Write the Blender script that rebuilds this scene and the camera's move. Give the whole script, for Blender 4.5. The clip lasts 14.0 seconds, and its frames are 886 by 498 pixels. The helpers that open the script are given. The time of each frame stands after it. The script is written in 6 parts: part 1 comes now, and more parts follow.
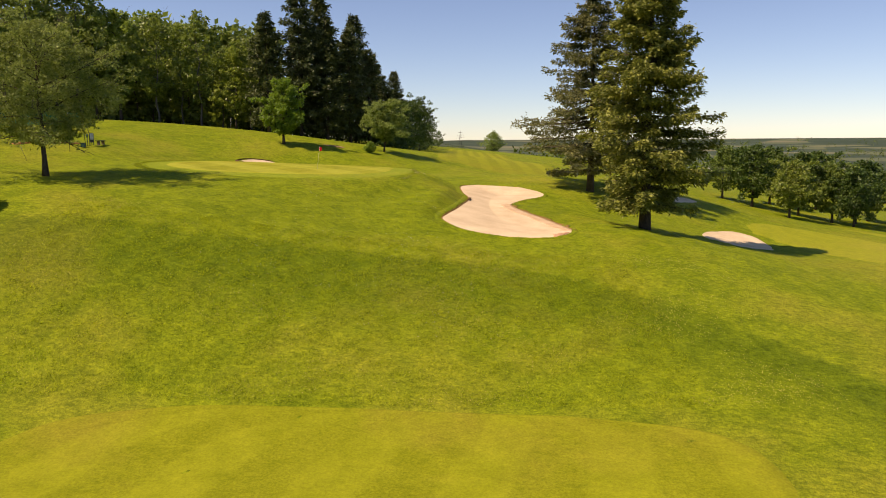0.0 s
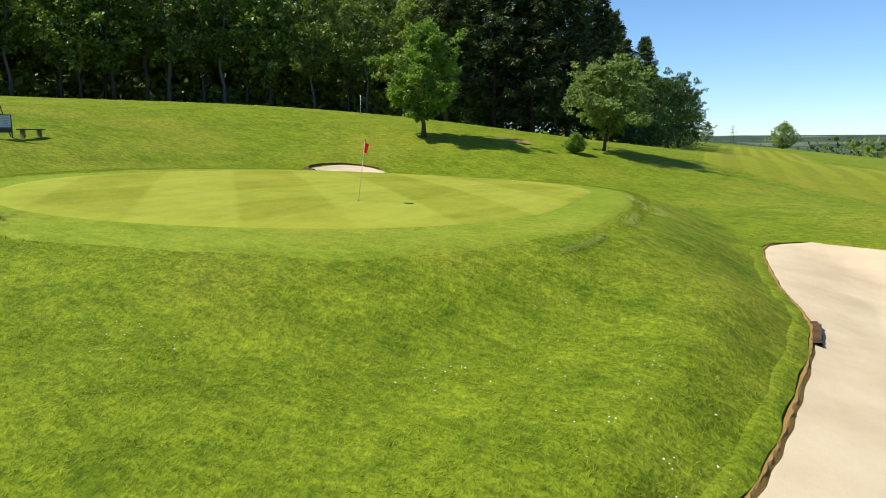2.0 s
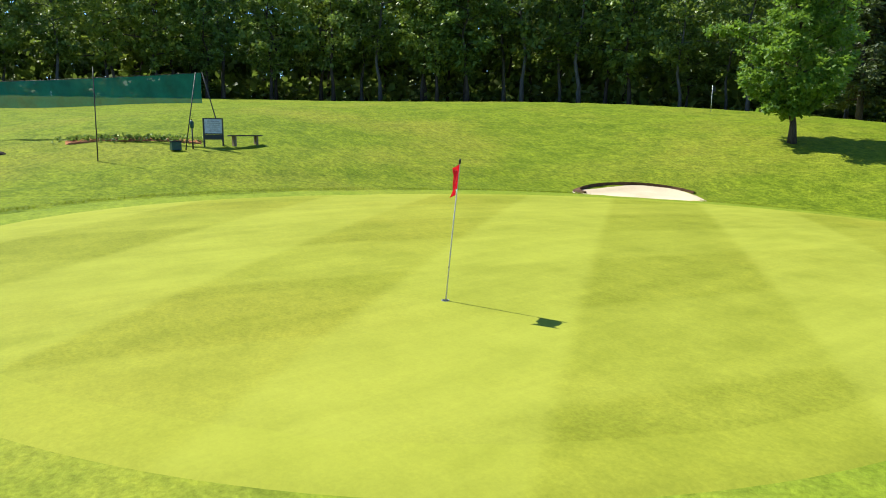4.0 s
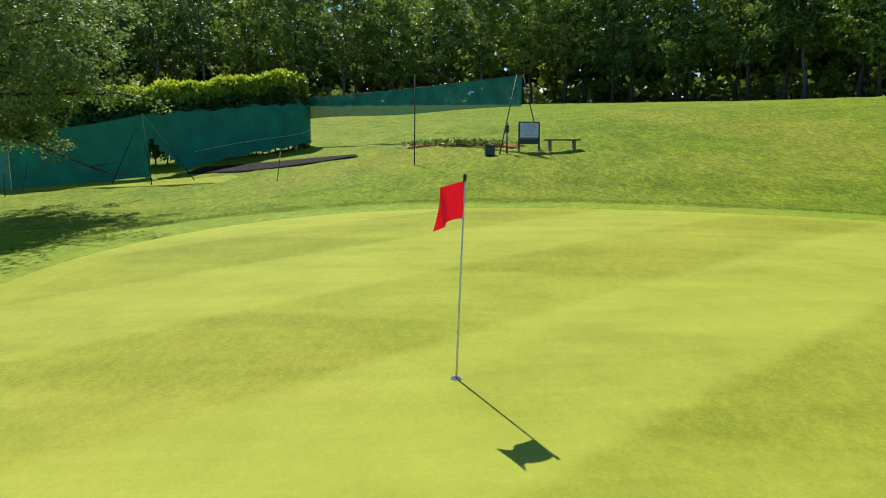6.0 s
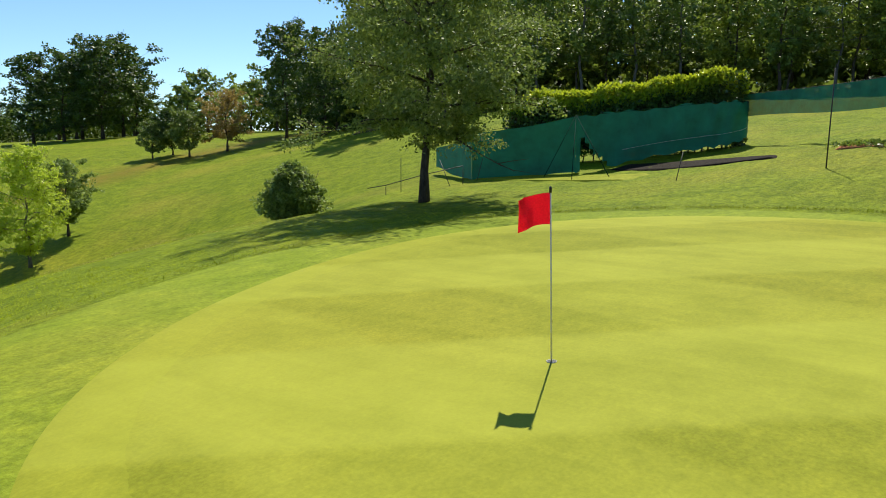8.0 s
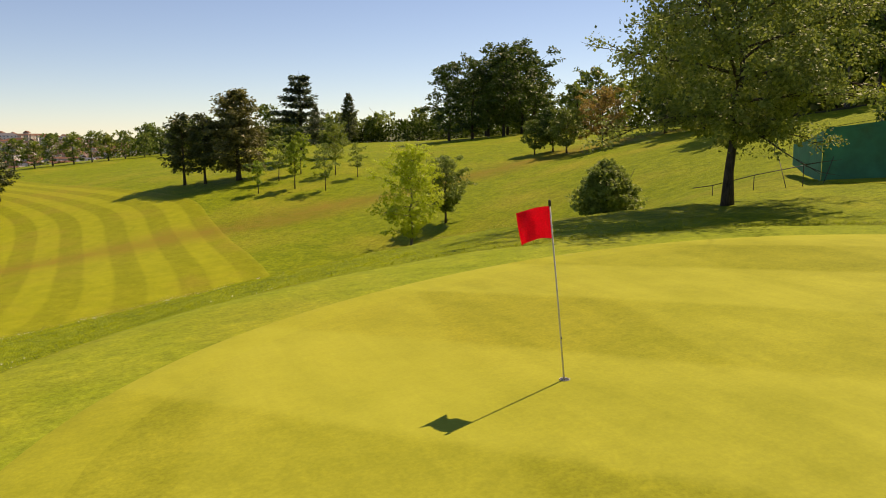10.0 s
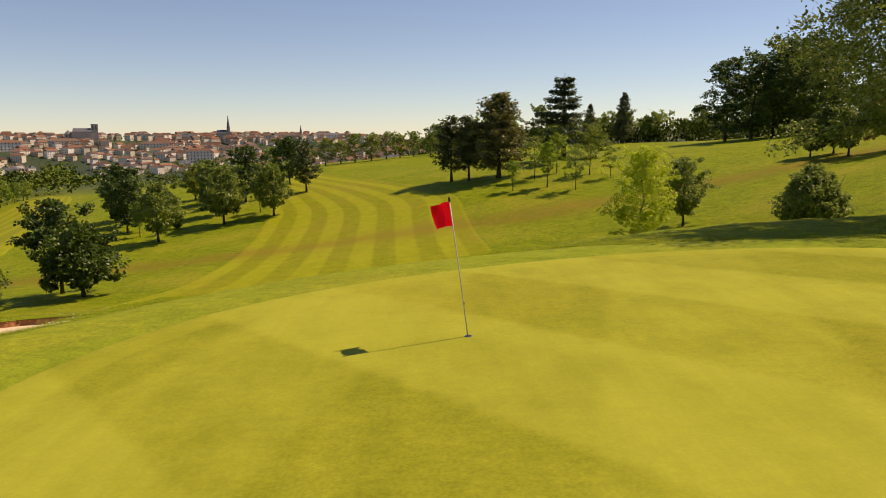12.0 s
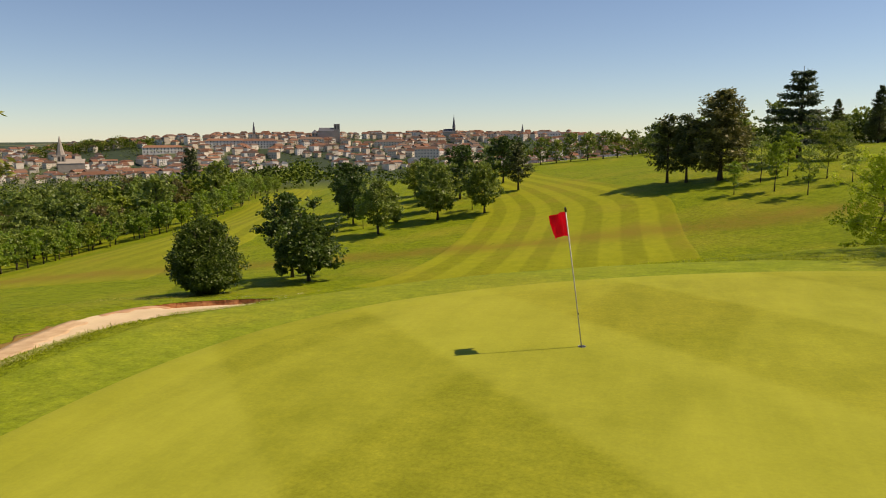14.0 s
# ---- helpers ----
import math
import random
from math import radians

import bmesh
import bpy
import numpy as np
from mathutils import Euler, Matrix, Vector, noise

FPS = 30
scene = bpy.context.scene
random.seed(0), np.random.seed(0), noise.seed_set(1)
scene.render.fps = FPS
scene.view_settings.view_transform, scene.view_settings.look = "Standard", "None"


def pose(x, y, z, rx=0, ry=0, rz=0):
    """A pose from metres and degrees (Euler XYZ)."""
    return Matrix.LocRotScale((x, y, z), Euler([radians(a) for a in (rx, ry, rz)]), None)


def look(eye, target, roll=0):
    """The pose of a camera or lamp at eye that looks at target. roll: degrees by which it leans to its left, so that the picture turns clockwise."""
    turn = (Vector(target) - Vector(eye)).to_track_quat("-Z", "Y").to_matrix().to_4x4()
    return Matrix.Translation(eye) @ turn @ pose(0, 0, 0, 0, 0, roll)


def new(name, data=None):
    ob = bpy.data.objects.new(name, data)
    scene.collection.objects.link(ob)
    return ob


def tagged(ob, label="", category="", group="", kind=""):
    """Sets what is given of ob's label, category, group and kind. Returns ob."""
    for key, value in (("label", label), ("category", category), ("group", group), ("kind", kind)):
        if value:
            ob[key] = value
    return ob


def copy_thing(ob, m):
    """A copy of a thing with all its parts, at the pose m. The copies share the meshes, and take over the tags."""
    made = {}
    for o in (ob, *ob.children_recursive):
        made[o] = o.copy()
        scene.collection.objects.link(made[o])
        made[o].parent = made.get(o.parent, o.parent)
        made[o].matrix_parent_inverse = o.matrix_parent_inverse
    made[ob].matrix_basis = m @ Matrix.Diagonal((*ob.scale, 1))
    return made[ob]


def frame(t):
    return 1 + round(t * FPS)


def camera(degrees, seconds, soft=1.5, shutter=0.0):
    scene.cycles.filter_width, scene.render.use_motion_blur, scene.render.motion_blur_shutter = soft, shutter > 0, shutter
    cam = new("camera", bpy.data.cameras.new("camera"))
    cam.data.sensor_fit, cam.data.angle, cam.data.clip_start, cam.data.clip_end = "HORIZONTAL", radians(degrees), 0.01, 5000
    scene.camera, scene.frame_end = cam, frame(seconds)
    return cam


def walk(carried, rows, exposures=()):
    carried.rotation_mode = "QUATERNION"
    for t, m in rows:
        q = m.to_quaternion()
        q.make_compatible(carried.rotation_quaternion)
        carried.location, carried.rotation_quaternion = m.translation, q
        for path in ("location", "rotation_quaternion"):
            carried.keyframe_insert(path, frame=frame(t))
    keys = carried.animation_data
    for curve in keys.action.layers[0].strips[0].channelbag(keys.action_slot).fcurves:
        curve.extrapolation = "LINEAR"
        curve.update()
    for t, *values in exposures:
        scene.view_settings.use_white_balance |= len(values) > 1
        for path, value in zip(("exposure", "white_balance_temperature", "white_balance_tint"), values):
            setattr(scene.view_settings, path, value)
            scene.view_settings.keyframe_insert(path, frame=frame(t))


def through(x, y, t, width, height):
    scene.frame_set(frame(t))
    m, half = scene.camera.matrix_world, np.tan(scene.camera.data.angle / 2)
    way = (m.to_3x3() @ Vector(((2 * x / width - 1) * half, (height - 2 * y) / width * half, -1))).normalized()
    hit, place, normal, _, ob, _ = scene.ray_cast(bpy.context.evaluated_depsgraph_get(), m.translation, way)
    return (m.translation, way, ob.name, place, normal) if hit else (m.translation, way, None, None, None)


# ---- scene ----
# ---------- camera ----------
cam = camera(63.2, 14.0, soft=1.0)
PATH = [
    (0, (13.044, -66.311, 2.394), (12.999, -64.334, 2.1), -0.3),
    (0.5, (13.173, -52.431, 2.25), (12.987, -50.461, 1.954), -0.3),
    (1, (12.923, -39.445, 1.964), (12.594, -37.494, 1.668), -0.3),
    (1.5, (12.346, -29.23, 1.928), (11.831, -27.321, 1.629), -0.3),
    (2, (11.779, -21.928, 2.086), (11.053, -20.09, 1.784), -0.3),
    (2.5, (10.926, -16.417, 2.472), (9.945, -14.701, 2.169), -0.6),
    (3, (9.948, -11.94, 2.397), (8.736, -10.377, 2.098), -0.7),
    (3.2, (9.552, -10.538, 2.331), (8.264, -9.036, 2.035), -0.6),
    (5.3, (7.119, -2.342, 2.311), (5.204, -1.832, 2.037), 0.1),
    (5.5, (6.987, -1.811, 2.262), (5.044, -1.417, 1.993), 0.2),
    (6, (7.12, -0.585, 2.332), (5.143, -0.459, 2.057), -0.1),
    (6.5, (7.41, 0.773, 2.379), (5.439, 0.577, 2.104), 0.2),
    (7, (7.669, 1.938, 2.377), (5.769, 1.38, 2.099), 0.2),
    (7.5, (7.639, 2.954, 2.5), (5.863, 2.079, 2.214), 0.2),
    (8, (7.585, 3.593, 2.576), (5.95, 2.479, 2.283), 0.3),
    (8.5, (7.159, 4.276, 2.64), (5.712, 2.928, 2.341), 0.1),
    (9, (6.808, 5.029, 2.734), (5.546, 3.507, 2.433), 0.1),
    (9.2, (6.45, 5.23, 2.735), (5.273, 3.641, 2.433), 0.0),
    (11.3, (1.726, 9.77, 2.911), (1.427, 7.816, 2.607), -0.5),
    (11.5, (1.435, 10.073, 2.923), (1.199, 8.11, 2.621), -0.4),
    (12, (0.75, 10.479, 2.937), (0.679, 8.503, 2.634), -0.4),
    (12.5, (0.212, 10.671, 2.985), (0.321, 8.697, 2.681), -0.4),
    (13, (-0.201, 10.822, 3.062), (0.077, 8.865, 2.759), -0.5),
    (13.5, (-0.499, 10.685, 3.053), (-0.093, 8.75, 2.749), -0.4),
    (14, (-0.746, 10.644, 3.101), (-0.226, 8.736, 2.798), -0.4),
]
walk(cam, [(t, look(e, a, r)) for t, e, a, r in PATH],
     exposures=[(0.0, 0.26, 8700, 28), (0.5, 0.46, 8700, 25), (1.0, 0.70, 7900, 19), (1.5, 0.44, 6800, 11), (2.0, 0.42, 6300, 8), (3.0, 0.86, 6150, 7), (5.5, 0.56, 6050, 8),
                (7.0, 0.50, 6300, 7), (7.5, 0.48, 6450, 7), (8.3, 0.42, 7100, 10), (9.0, 0.36, 8600, 21), (11.5, 0.10, 9600, 26), (12.5, 0.05, 9400, 24), (14.0, -0.02, 8600, 19)])

# ---------- light ----------
SUN_WAY = Vector((-1.54, -0.60, 2.18)).normalized()      # from the ground towards the sun
world = bpy.data.worlds.new("sky")
scene.world = world
world.use_nodes = True
wn = world.node_tree.nodes
sky = wn.new("ShaderNodeTexSky")
sky.sky_type = "NISHITA"
sky.sun_disc = False
sky.sun_elevation = math.asin(SUN_WAY.z)
sky.sun_rotation = math.atan2(SUN_WAY.x, SUN_WAY.y)
sky.air_density, sky.dust_density, sky.ozone_density = 1.0, 0.1, 3.5
sky.altitude = 1200
wn["Background"].inputs["Strength"].default_value = 0.105
# clear blue air down to the horizon
air = wn.new("ShaderNodeMix")
air.data_type, air.blend_type = "RGBA", "MULTIPLY"
air.inputs[0].default_value = 1.0
air.inputs[7].default_value = (0.84, 0.99, 1.15, 1)
world.node_tree.links.new(sky.outputs["Color"], air.inputs[6])
world.node_tree.links.new(air.outputs[2], wn["Background"].inputs["Color"])

sun_data = bpy.data.lights.new("sun", "SUN")
sun_data.energy = 4.7
sun_data.angle = radians(0.53)
sun_data.color = (1.0, 0.95, 0.84)
sun = new("sun", sun_data)
sun.rotation_euler = SUN_WAY.to_track_quat("Z", "Y").to_euler()

# ---------- lie of the land ----------
# Three grids of soft mounds and hollows: (x range, y range, radius, heights)
RELIEF_NEAR = [-0.2, 0.91, -1.01, 1.74, 0.25, 0.29, -3.82, 2.31, -0.52, -0.14, -1.75, 0.76, -1.61, 0.92, 0.5, 1.12, -0.81, 0.47, -1.82, 0.32,
    -0.57, 0.04, -1.28, -0.3, -0.1, 0.27, 1.44, -0.98, 2.96, -1.16, -0.1, -0.61, 1.19, -2.47, 1.56, -0.24]
RELIEF_SOUTH = [0.29, 0.19, 0.39, 1.43, -0.13, 0.11, -1.03, 0.44, 1.31, 1.79, -1.73, -1.33, 0.31, -0.6, -0.64, 0.9, 0.14, 0.41, -0.84, -0.64,
    0.38, 1.09, 0.14, 0.06]
RELIEF_SIDES = [1.42, 0.41, -0.4, -0.98, -0.18, 0.42, -1.26, -0.04, 0.56, -0.81, -0.59, 0.02, -0.98, 0.09, 1.27, 0.17, 2.12, -0.67, -1.49, 1.34]
RELIEF_WIDE = [0.61, 1.25, 1.95, 5.16, 4.0, 2.13, 6.51, 4.64, 2.91, 1.11, 1.82, 3.07, -0.13, 0.98, 1.96, 0.38, 4.71, 1.13, 3.12, 2.55, -0.71,
    1.68, 1.14, 0.78, -2.15, -1.56, 5.17, -0.55, 2.39, 3.15, -6.86, -2.18, 1.49, 0.92, -1.76, -0.82, 0.14, -2.73, -1.3, -0.19, -4.79,
    -1.85, -4.21, -8.72, -7.85, -4.7, -2.73, -3.83, -3.03, -1.19]
RELIEF = [(range(-30, 41, 14), range(-38, 43, 14), 11.0, RELIEF_NEAR),
          (range(-75, 80, 30), range(-125, -40, 28), 24.0, RELIEF_SOUTH),
          ((-75, -45, 45, 75), (-40, -10, 20, 50, 80), 24.0, RELIEF_SIDES),
          (range(-130, 151, 70), range(-330, 211, 60), 58.0, RELIEF_WIDE)]
GREEN_MID = (-3.5, 4.0)
GREEN_WAVES = [(11.83, 0.0), (0.11, 1.17), (-1.66, 0.69), (-0.16, -0.72), (-0.02, -0.17)]


def soft(u):
    u = np.clip(u, 0, 1)
    return u * u * (3 - 2 * u)


def green_radius(turn):
    return sum(a * np.cos(k * turn) + b * np.sin(k * turn) for k, (a, b) in enumerate(GREEN_WAVES))


def green_gap(x, y):
    """Metres outside the putting green's edge."""
    dx, dy = x - GREEN_MID[0], y - GREEN_MID[1]
    return np.hypot(dx, dy) - green_radius(np.arctan2(dy, dx))


def collar_extra(turn):
    """The collar is wider on the south-east side of the green."""
    d = (turn + 0.95 + math.pi) % (2 * math.pi) - math.pi
    return 1.3 * np.exp(-(d / 0.62) ** 2)


def collar_gap(x, y):
    """green_gap, less the collar's extra width."""
    return green_gap(x, y) - collar_extra(np.arctan2(y - GREEN_MID[1], x - GREEN_MID[0]))


def far_land(x, y):
    """The valley, the hill with the town and the far rim."""
    z = -48 + 46 * soft((np.hypot(x, y) - 1900) / 2200)
    east = soft((x + 170) / 300)
    z = z * east + 9 * (1 - east)
    # the long hill that carries the town
    along = (x - 330) * 0.93 + (y + 1450) * 0.37
    across = -(x - 330) * 0.37 + (y + 1450) * 0.93
    hill = soft(1 - np.abs(across) / 420) * soft(1.5 - np.abs(along) / 900) * soft((x + 60) / 200)
    z = z + 52 * hill
    north = soft((y - 200) / 400) * soft((x + 150) / 250)
    return z + north * 14


def bunker_line(points, n=10, closed=False):
    """A smooth line through points (Catmull-Rom)."""
    p = [np.array(q, float) for q in points]
    p = [p[-1]] + p + [p[0], p[1]] if closed else [2 * p[0] - p[1]] + p + [2 * p[-1] - p[-2]]
    out = []
    for a, b, c, d in zip(p, p[1:], p[2:], p[3:]):
        for i in range(n):
            t = i / n
            out.append(0.5 * (2 * b + (c - a) * t + (2 * a - 5 * b + 4 * c - d) * t * t + (3 * b - a - 3 * c + d) * t ** 3))
    if not closed:
        out.append(p[-2])
    return np.array(out)


BIG_LEFT = bunker_line([(15.0, 10.4), (13.2, 8.2), (13.3, 2.0), (13.8, -2.6), (12.9, -8.8), (11.9, -12.9), (11.75, -14.4), (12.2, -15.5), (13.2, -16.6), (14.6, -17.25), (16.2, -17.64)])
BIG_RIGHT = bunker_line([(19.0, 10.2), (21.6, 6.9), (19.2, 2.3), (17.6, -2.9), (18.2, -6.3), (20.4, -9.5), (21.4, -12.6), (20.9, -14.8), (19.8, -16.5), (18.1, -17.4), (16.4, -17.66)])
# small bunkers: middle, half sizes, turn
SMALL = [(-10.5, 18.3, 2.7, 1.7, 0.75), (38.6, -0.4, 4.2, 3.0, 1.25), (37.2, 14.6, 3.2, 1.4, 0.5), (-4.2, 34.0, 1.5, 0.4, 0.2)]


def inside(poly, x, y):
    """Signed closeness of points to a polygon: inside is True."""
    x, y = np.asarray(x, float), np.asarray(y, float)
    hit = np.zeros(x.shape, bool)
    q = np.roll(poly, -1, 0)
    for (x0, y0), (x1, y1) in zip(poly, q):
        cross = (y0 > y) != (y1 > y)
        hit ^= cross & (x < (x1 - x0) * (y - y0) / (y1 - y0 + 1e-12) + x0)
    return hit


BIG_RING = np.concatenate([BIG_LEFT, BIG_RIGHT[::-1]])


def ring_distance(poly, x, y):
    x, y = np.asarray(x, float), np.asarray(y, float)
    best = np.full(x.shape, 1e9)
    for (x0, y0), (x1, y1) in zip(poly, np.roll(poly, -1, 0)):
        dx, dy = x1 - x0, y1 - y0
        k = np.clip(((x - x0) * dx + (y - y0) * dy) / (dx * dx + dy * dy + 1e-9), 0, 1)
        best = np.minimum(best, np.hypot(x - x0 - k * dx, y - y0 - k * dy))
    return best


def small_gap(x, y, b):
    """Below 1 inside a small bunker."""
    c, s = math.cos(b[4]), math.sin(b[4])
    u, v = (x - b[0]) * c + (y - b[1]) * s, -(x - b[0]) * s + (y - b[1]) * c
    turn = np.arctan2(v / b[3], u / b[2])
    return np.hypot(u / b[2], v / b[3]) / (1 + 0.10 * np.cos(3 * turn + b[0]) + 0.06 * np.sin(2 * turn))


def land(x, y):
    """The ground's height with no bunkers in it."""
    x, y = np.asarray(x, float), np.asarray(y, float)
    z = np.full(np.broadcast(x, y).shape, -6.0)
    for xs, ys, r, heights in RELIEF:
        k = iter(heights)
        for cx in xs:
            for cy in ys:
                z = z + next(k) * np.exp(-((x - cx) ** 2 + (y - cy) ** 2) / (2 * r * r))
    far = soft((np.hypot(x * 0.9, y + 40) - 235) / 420)
    far = np.maximum(far, 0.8 * soft((x - 118) / 190))
    z = z * (1 - far) + far_land(x, y) * far
    k = soft((green_gap(x, y) - 1.4) / 5.2)
    top = -0.055 - 0.0487 * x + 0.0152 * y - 0.00024 * x * x - 0.00168 * y * y + 0.00023 * x * y
    # the shoulder between the green and the large bunker
    turn = np.arctan2(y - GREEN_MID[1], x - GREEN_MID[0])
    bank = 0.14 * np.exp(-((green_gap(x, y) - 3.1) / 1.2) ** 2 - ((turn + 0.37) / 0.22) ** 2)
    bank = bank - 0.50 * np.exp(-((x - 20.6) / 3.6) ** 2 - ((y + 11.2) / 4.6) ** 2)
    bank = bank - 0.6 * np.exp(-((x + 18) ** 2 + (y + 23) ** 2) / 20)
    # the brow along the large bunker's high side
    off = np.interp(y, (-17, -14.4, -12.9, -8.8, -2.6, 2, 8.2), (13.2, 11.75, 11.9, 12.9, 13.8, 13.3, 13.2)) - x
    brow = np.interp(y, (-18, -14, -9, -7.5, -5.8, -4.5, -2.5, -1, 0.5, 4, 6), (0, 0.42, 0.50, 0.62, 0.74, 0.82, 0.80, 0.56, 0.38, 0.2, 0))
    bank = bank + brow * np.exp(-((off - 1.9) / np.where(off > 1.9, 2.5, 1.3)) ** 2)
    # the slope that holds the bunker below the spruces
    s, v = (x - 38.6) * 0.364 + (y + 0.4) * 0.931, (x - 38.6) * 0.931 - (y + 0.4) * 0.364
    bank = bank + 0.13 * s * np.exp(-(s * s + v * v) / 110)
    return top * (1 - k) + z * k + bank


def height(x, y):
    z = land(x, y)
    x, y = np.asarray(x, float), np.asarray(y, float)
    if np.any((x > 8) & (x < 25) & (y > -21) & (y < 14)):
        d = ring_distance(BIG_RING, x, y)
        z = np.where(inside(BIG_RING, x, y), z - (0.05 + 0.05 * soft(1 - (x - 12.5) / 4.0) * soft((y + 16) / 4) + 0.22 * soft((-15.3 - y) / 1.2) * soft((20.3 - x) / 1.2)) - 0.36 * soft(d / 4.2), z)
    for b in SMALL:
        z = z - (0.04 if b[2] < 1.6 else 0.14 if b[0] < 0 else 0.08) * soft((1.0 - small_gap(x, y, b)) / 0.35)
    return z

# ---------- small tools ----------
def part(name, bm, material, parent, label=""):
    """One mesh object from a bmesh, as a part of a thing."""
    me = bpy.data.meshes.new(name)
    bm.to_mesh(me)
    bm.free()
    return mesh_part(name, me, material, parent, label)


def mesh_part(name, me, material, parent, label=""):
    if material is not None and not me.materials:
        me.materials.append(material)
    ob = new(name, me)
    ob.parent = parent
    if label:
        ob["label"] = label
    return ob


def array_mesh(name, verts, faces, smooth=False):
    me = bpy.data.meshes.new(name)
    me.from_pydata(verts, [], faces)
    if smooth:
        me.polygons.foreach_set("use_smooth", [True] * len(me.polygons))
    me.update()
    return me


def quad_mesh(name, quads):
    """A mesh from an array (n, 4, 3) of loose quads."""
    n = len(quads)
    me = bpy.data.meshes.new(name)
    me.vertices.add(4 * n)
    me.vertices.foreach_set("co", np.ascontiguousarray(quads, dtype=np.float32).ravel())
    me.loops.add(4 * n)
    me.loops.foreach_set("vertex_index", np.arange(4 * n, dtype=np.int32))
    me.polygons.add(n)
    me.polygons.foreach_set("loop_start", np.arange(0, 4 * n, 4, dtype=np.int32))
    me.update(calc_edges=True)
    me.validate()
    return me


def tube(bm, points, radii, sides=8):
    """A tapered tube along points."""
    rings = []
    pts = [Vector(p) for p in points]
    for i, p in enumerate(pts):
        way = (pts[min(i + 1, len(pts) - 1)] - pts[max(i - 1, 0)]).normalized()
        a = way.orthogonal().normalized()
        if rings:
            a = (last - way * last.dot(way)).normalized()
        last = a
        b = way.cross(a)
        rings.append([bm.verts.new(p + radii[i] * (a * math.cos(2 * math.pi * k / sides) + b * math.sin(2 * math.pi * k / sides)))
                      for k in range(sides)])
    for lo, hi in zip(rings, rings[1:]):
        for k in range(sides):
            bm.faces.new((lo[k], lo[(k + 1) % sides], hi[(k + 1) % sides], hi[k])).smooth = True
    bm.faces.new(rings[0][::-1])
    bm.faces.new(rings[-1])


def box(bm, size, centre=(0, 0, 0), turn=0.0, bevel=0.0):
    m = Matrix.Translation(centre) @ Matrix.Rotation(turn, 4, "Z") @ Matrix.Diagonal((*size, 1))
    made = bmesh.ops.create_cube(bm, size=1, matrix=m)["verts"]
    if bevel:
        edges = {e for v in made for e in v.link_edges}
        bmesh.ops.bevel(bm, geom=list(edges), offset=bevel, segments=1, affect="EDGES")


def thing(name, x, y, z=None, turn=0.0, size=1.0):
    """An empty at a thing's base, on the ground unless z is given."""
    ob = new(name)
    ob.empty_display_size = 0.2
    ob.location = (x, y, height(x, y) if z is None else z)
    ob.rotation_euler = (0, 0, turn)
    ob.scale = (size, size, size)
    return ob


def stand(x, y, turn=0.0, z=None):
    return pose(x, y, float(height(x, y)) if z is None else z, 0, 0, math.degrees(turn))

# ---------- materials ----------
def material(name):
    m = bpy.data.materials.new(name)
    m.use_nodes = True
    t = m.node_tree
    t.nodes.clear()
    out = t.nodes.new("ShaderNodeOutputMaterial")
    return m, t, out


def add(t, kind, **values):
    n = t.nodes.new(kind)
    for key, value in values.items():
        if key in n.inputs:
            n.inputs[key].default_value = value
        else:
            n.inputs[int(key[1:])].default_value = value
    return n


def wire(t, a, b):
    t.links.new(a, b)


def noise_at(t, scale, detail=3.0, rough=0.55, vec=None):
    n = add(t, "ShaderNodeTexNoise", Scale=scale, Detail=detail, Roughness=rough)
    if vec is not None:
        wire(t, vec, n.inputs["Vector"])
    return n.outputs["Fac"]


def ramp(t, fac, stops):
    n = t.nodes.new("ShaderNodeValToRGB")
    e = n.color_ramp.elements
    while len(e) < len(stops):
        e.new(0.5)
    for el, (pos, col) in zip(e, stops):
        el.position = pos
        el.color = (*col, 1)
    wire(t, fac, n.inputs["Fac"])
    return n.outputs["Color"]


def blend(t, fac, a, b, how="MIX"):
    n = t.nodes.new("ShaderNodeMix")
    n.data_type = "RGBA"
    n.blend_type = how
    if isinstance(fac, (int, float)):
        n.inputs[0].default_value = fac
    else:
        wire(t, fac, n.inputs[0])
    for k, v in ((6, a), (7, b)):
        if isinstance(v, tuple):
            n.inputs[k].default_value = (*v, 1)
        else:
            wire(t, v, n.inputs[k])
    return n.outputs[2]


def maths(t, how, a, b=None):
    n = t.nodes.new("ShaderNodeMath")
    n.operation = how
    for k, v in ((0, a), (1, b)):
        if v is None:
            continue
        if isinstance(v, (int, float)):
            n.inputs[k].default_value = v
        else:
            wire(t, v, n.inputs[k])
    return n.outputs[0]


def place_of(t):
    return t.nodes.new("ShaderNodeNewGeometry").outputs["Position"]


def finish(t, out, colour, rough=0.8, bump=None, strength=0.3, distance=0.02, metal=0.0, specular=0.3):
    p = t.nodes.new("ShaderNodeBsdfPrincipled")
    if isinstance(colour, tuple):
        p.inputs["Base Color"].default_value = (*colour, 1)
    else:
        wire(t, colour, p.inputs["Base Color"])
    if isinstance(rough, (int, float)):
        p.inputs["Roughness"].default_value = rough
    else:
        wire(t, rough, p.inputs["Roughness"])
    p.inputs["Metallic"].default_value = metal
    p.inputs["Specular IOR Level"].default_value = specular
    if bump is not None:
        b = add(t, "ShaderNodeBump", Strength=strength, Distance=distance)
        wire(t, bump, b.inputs["Height"])
        wire(t, b.outputs["Normal"], p.inputs["Normal"])
    wire(t, p.outputs[0], out.inputs["Surface"])
    return p


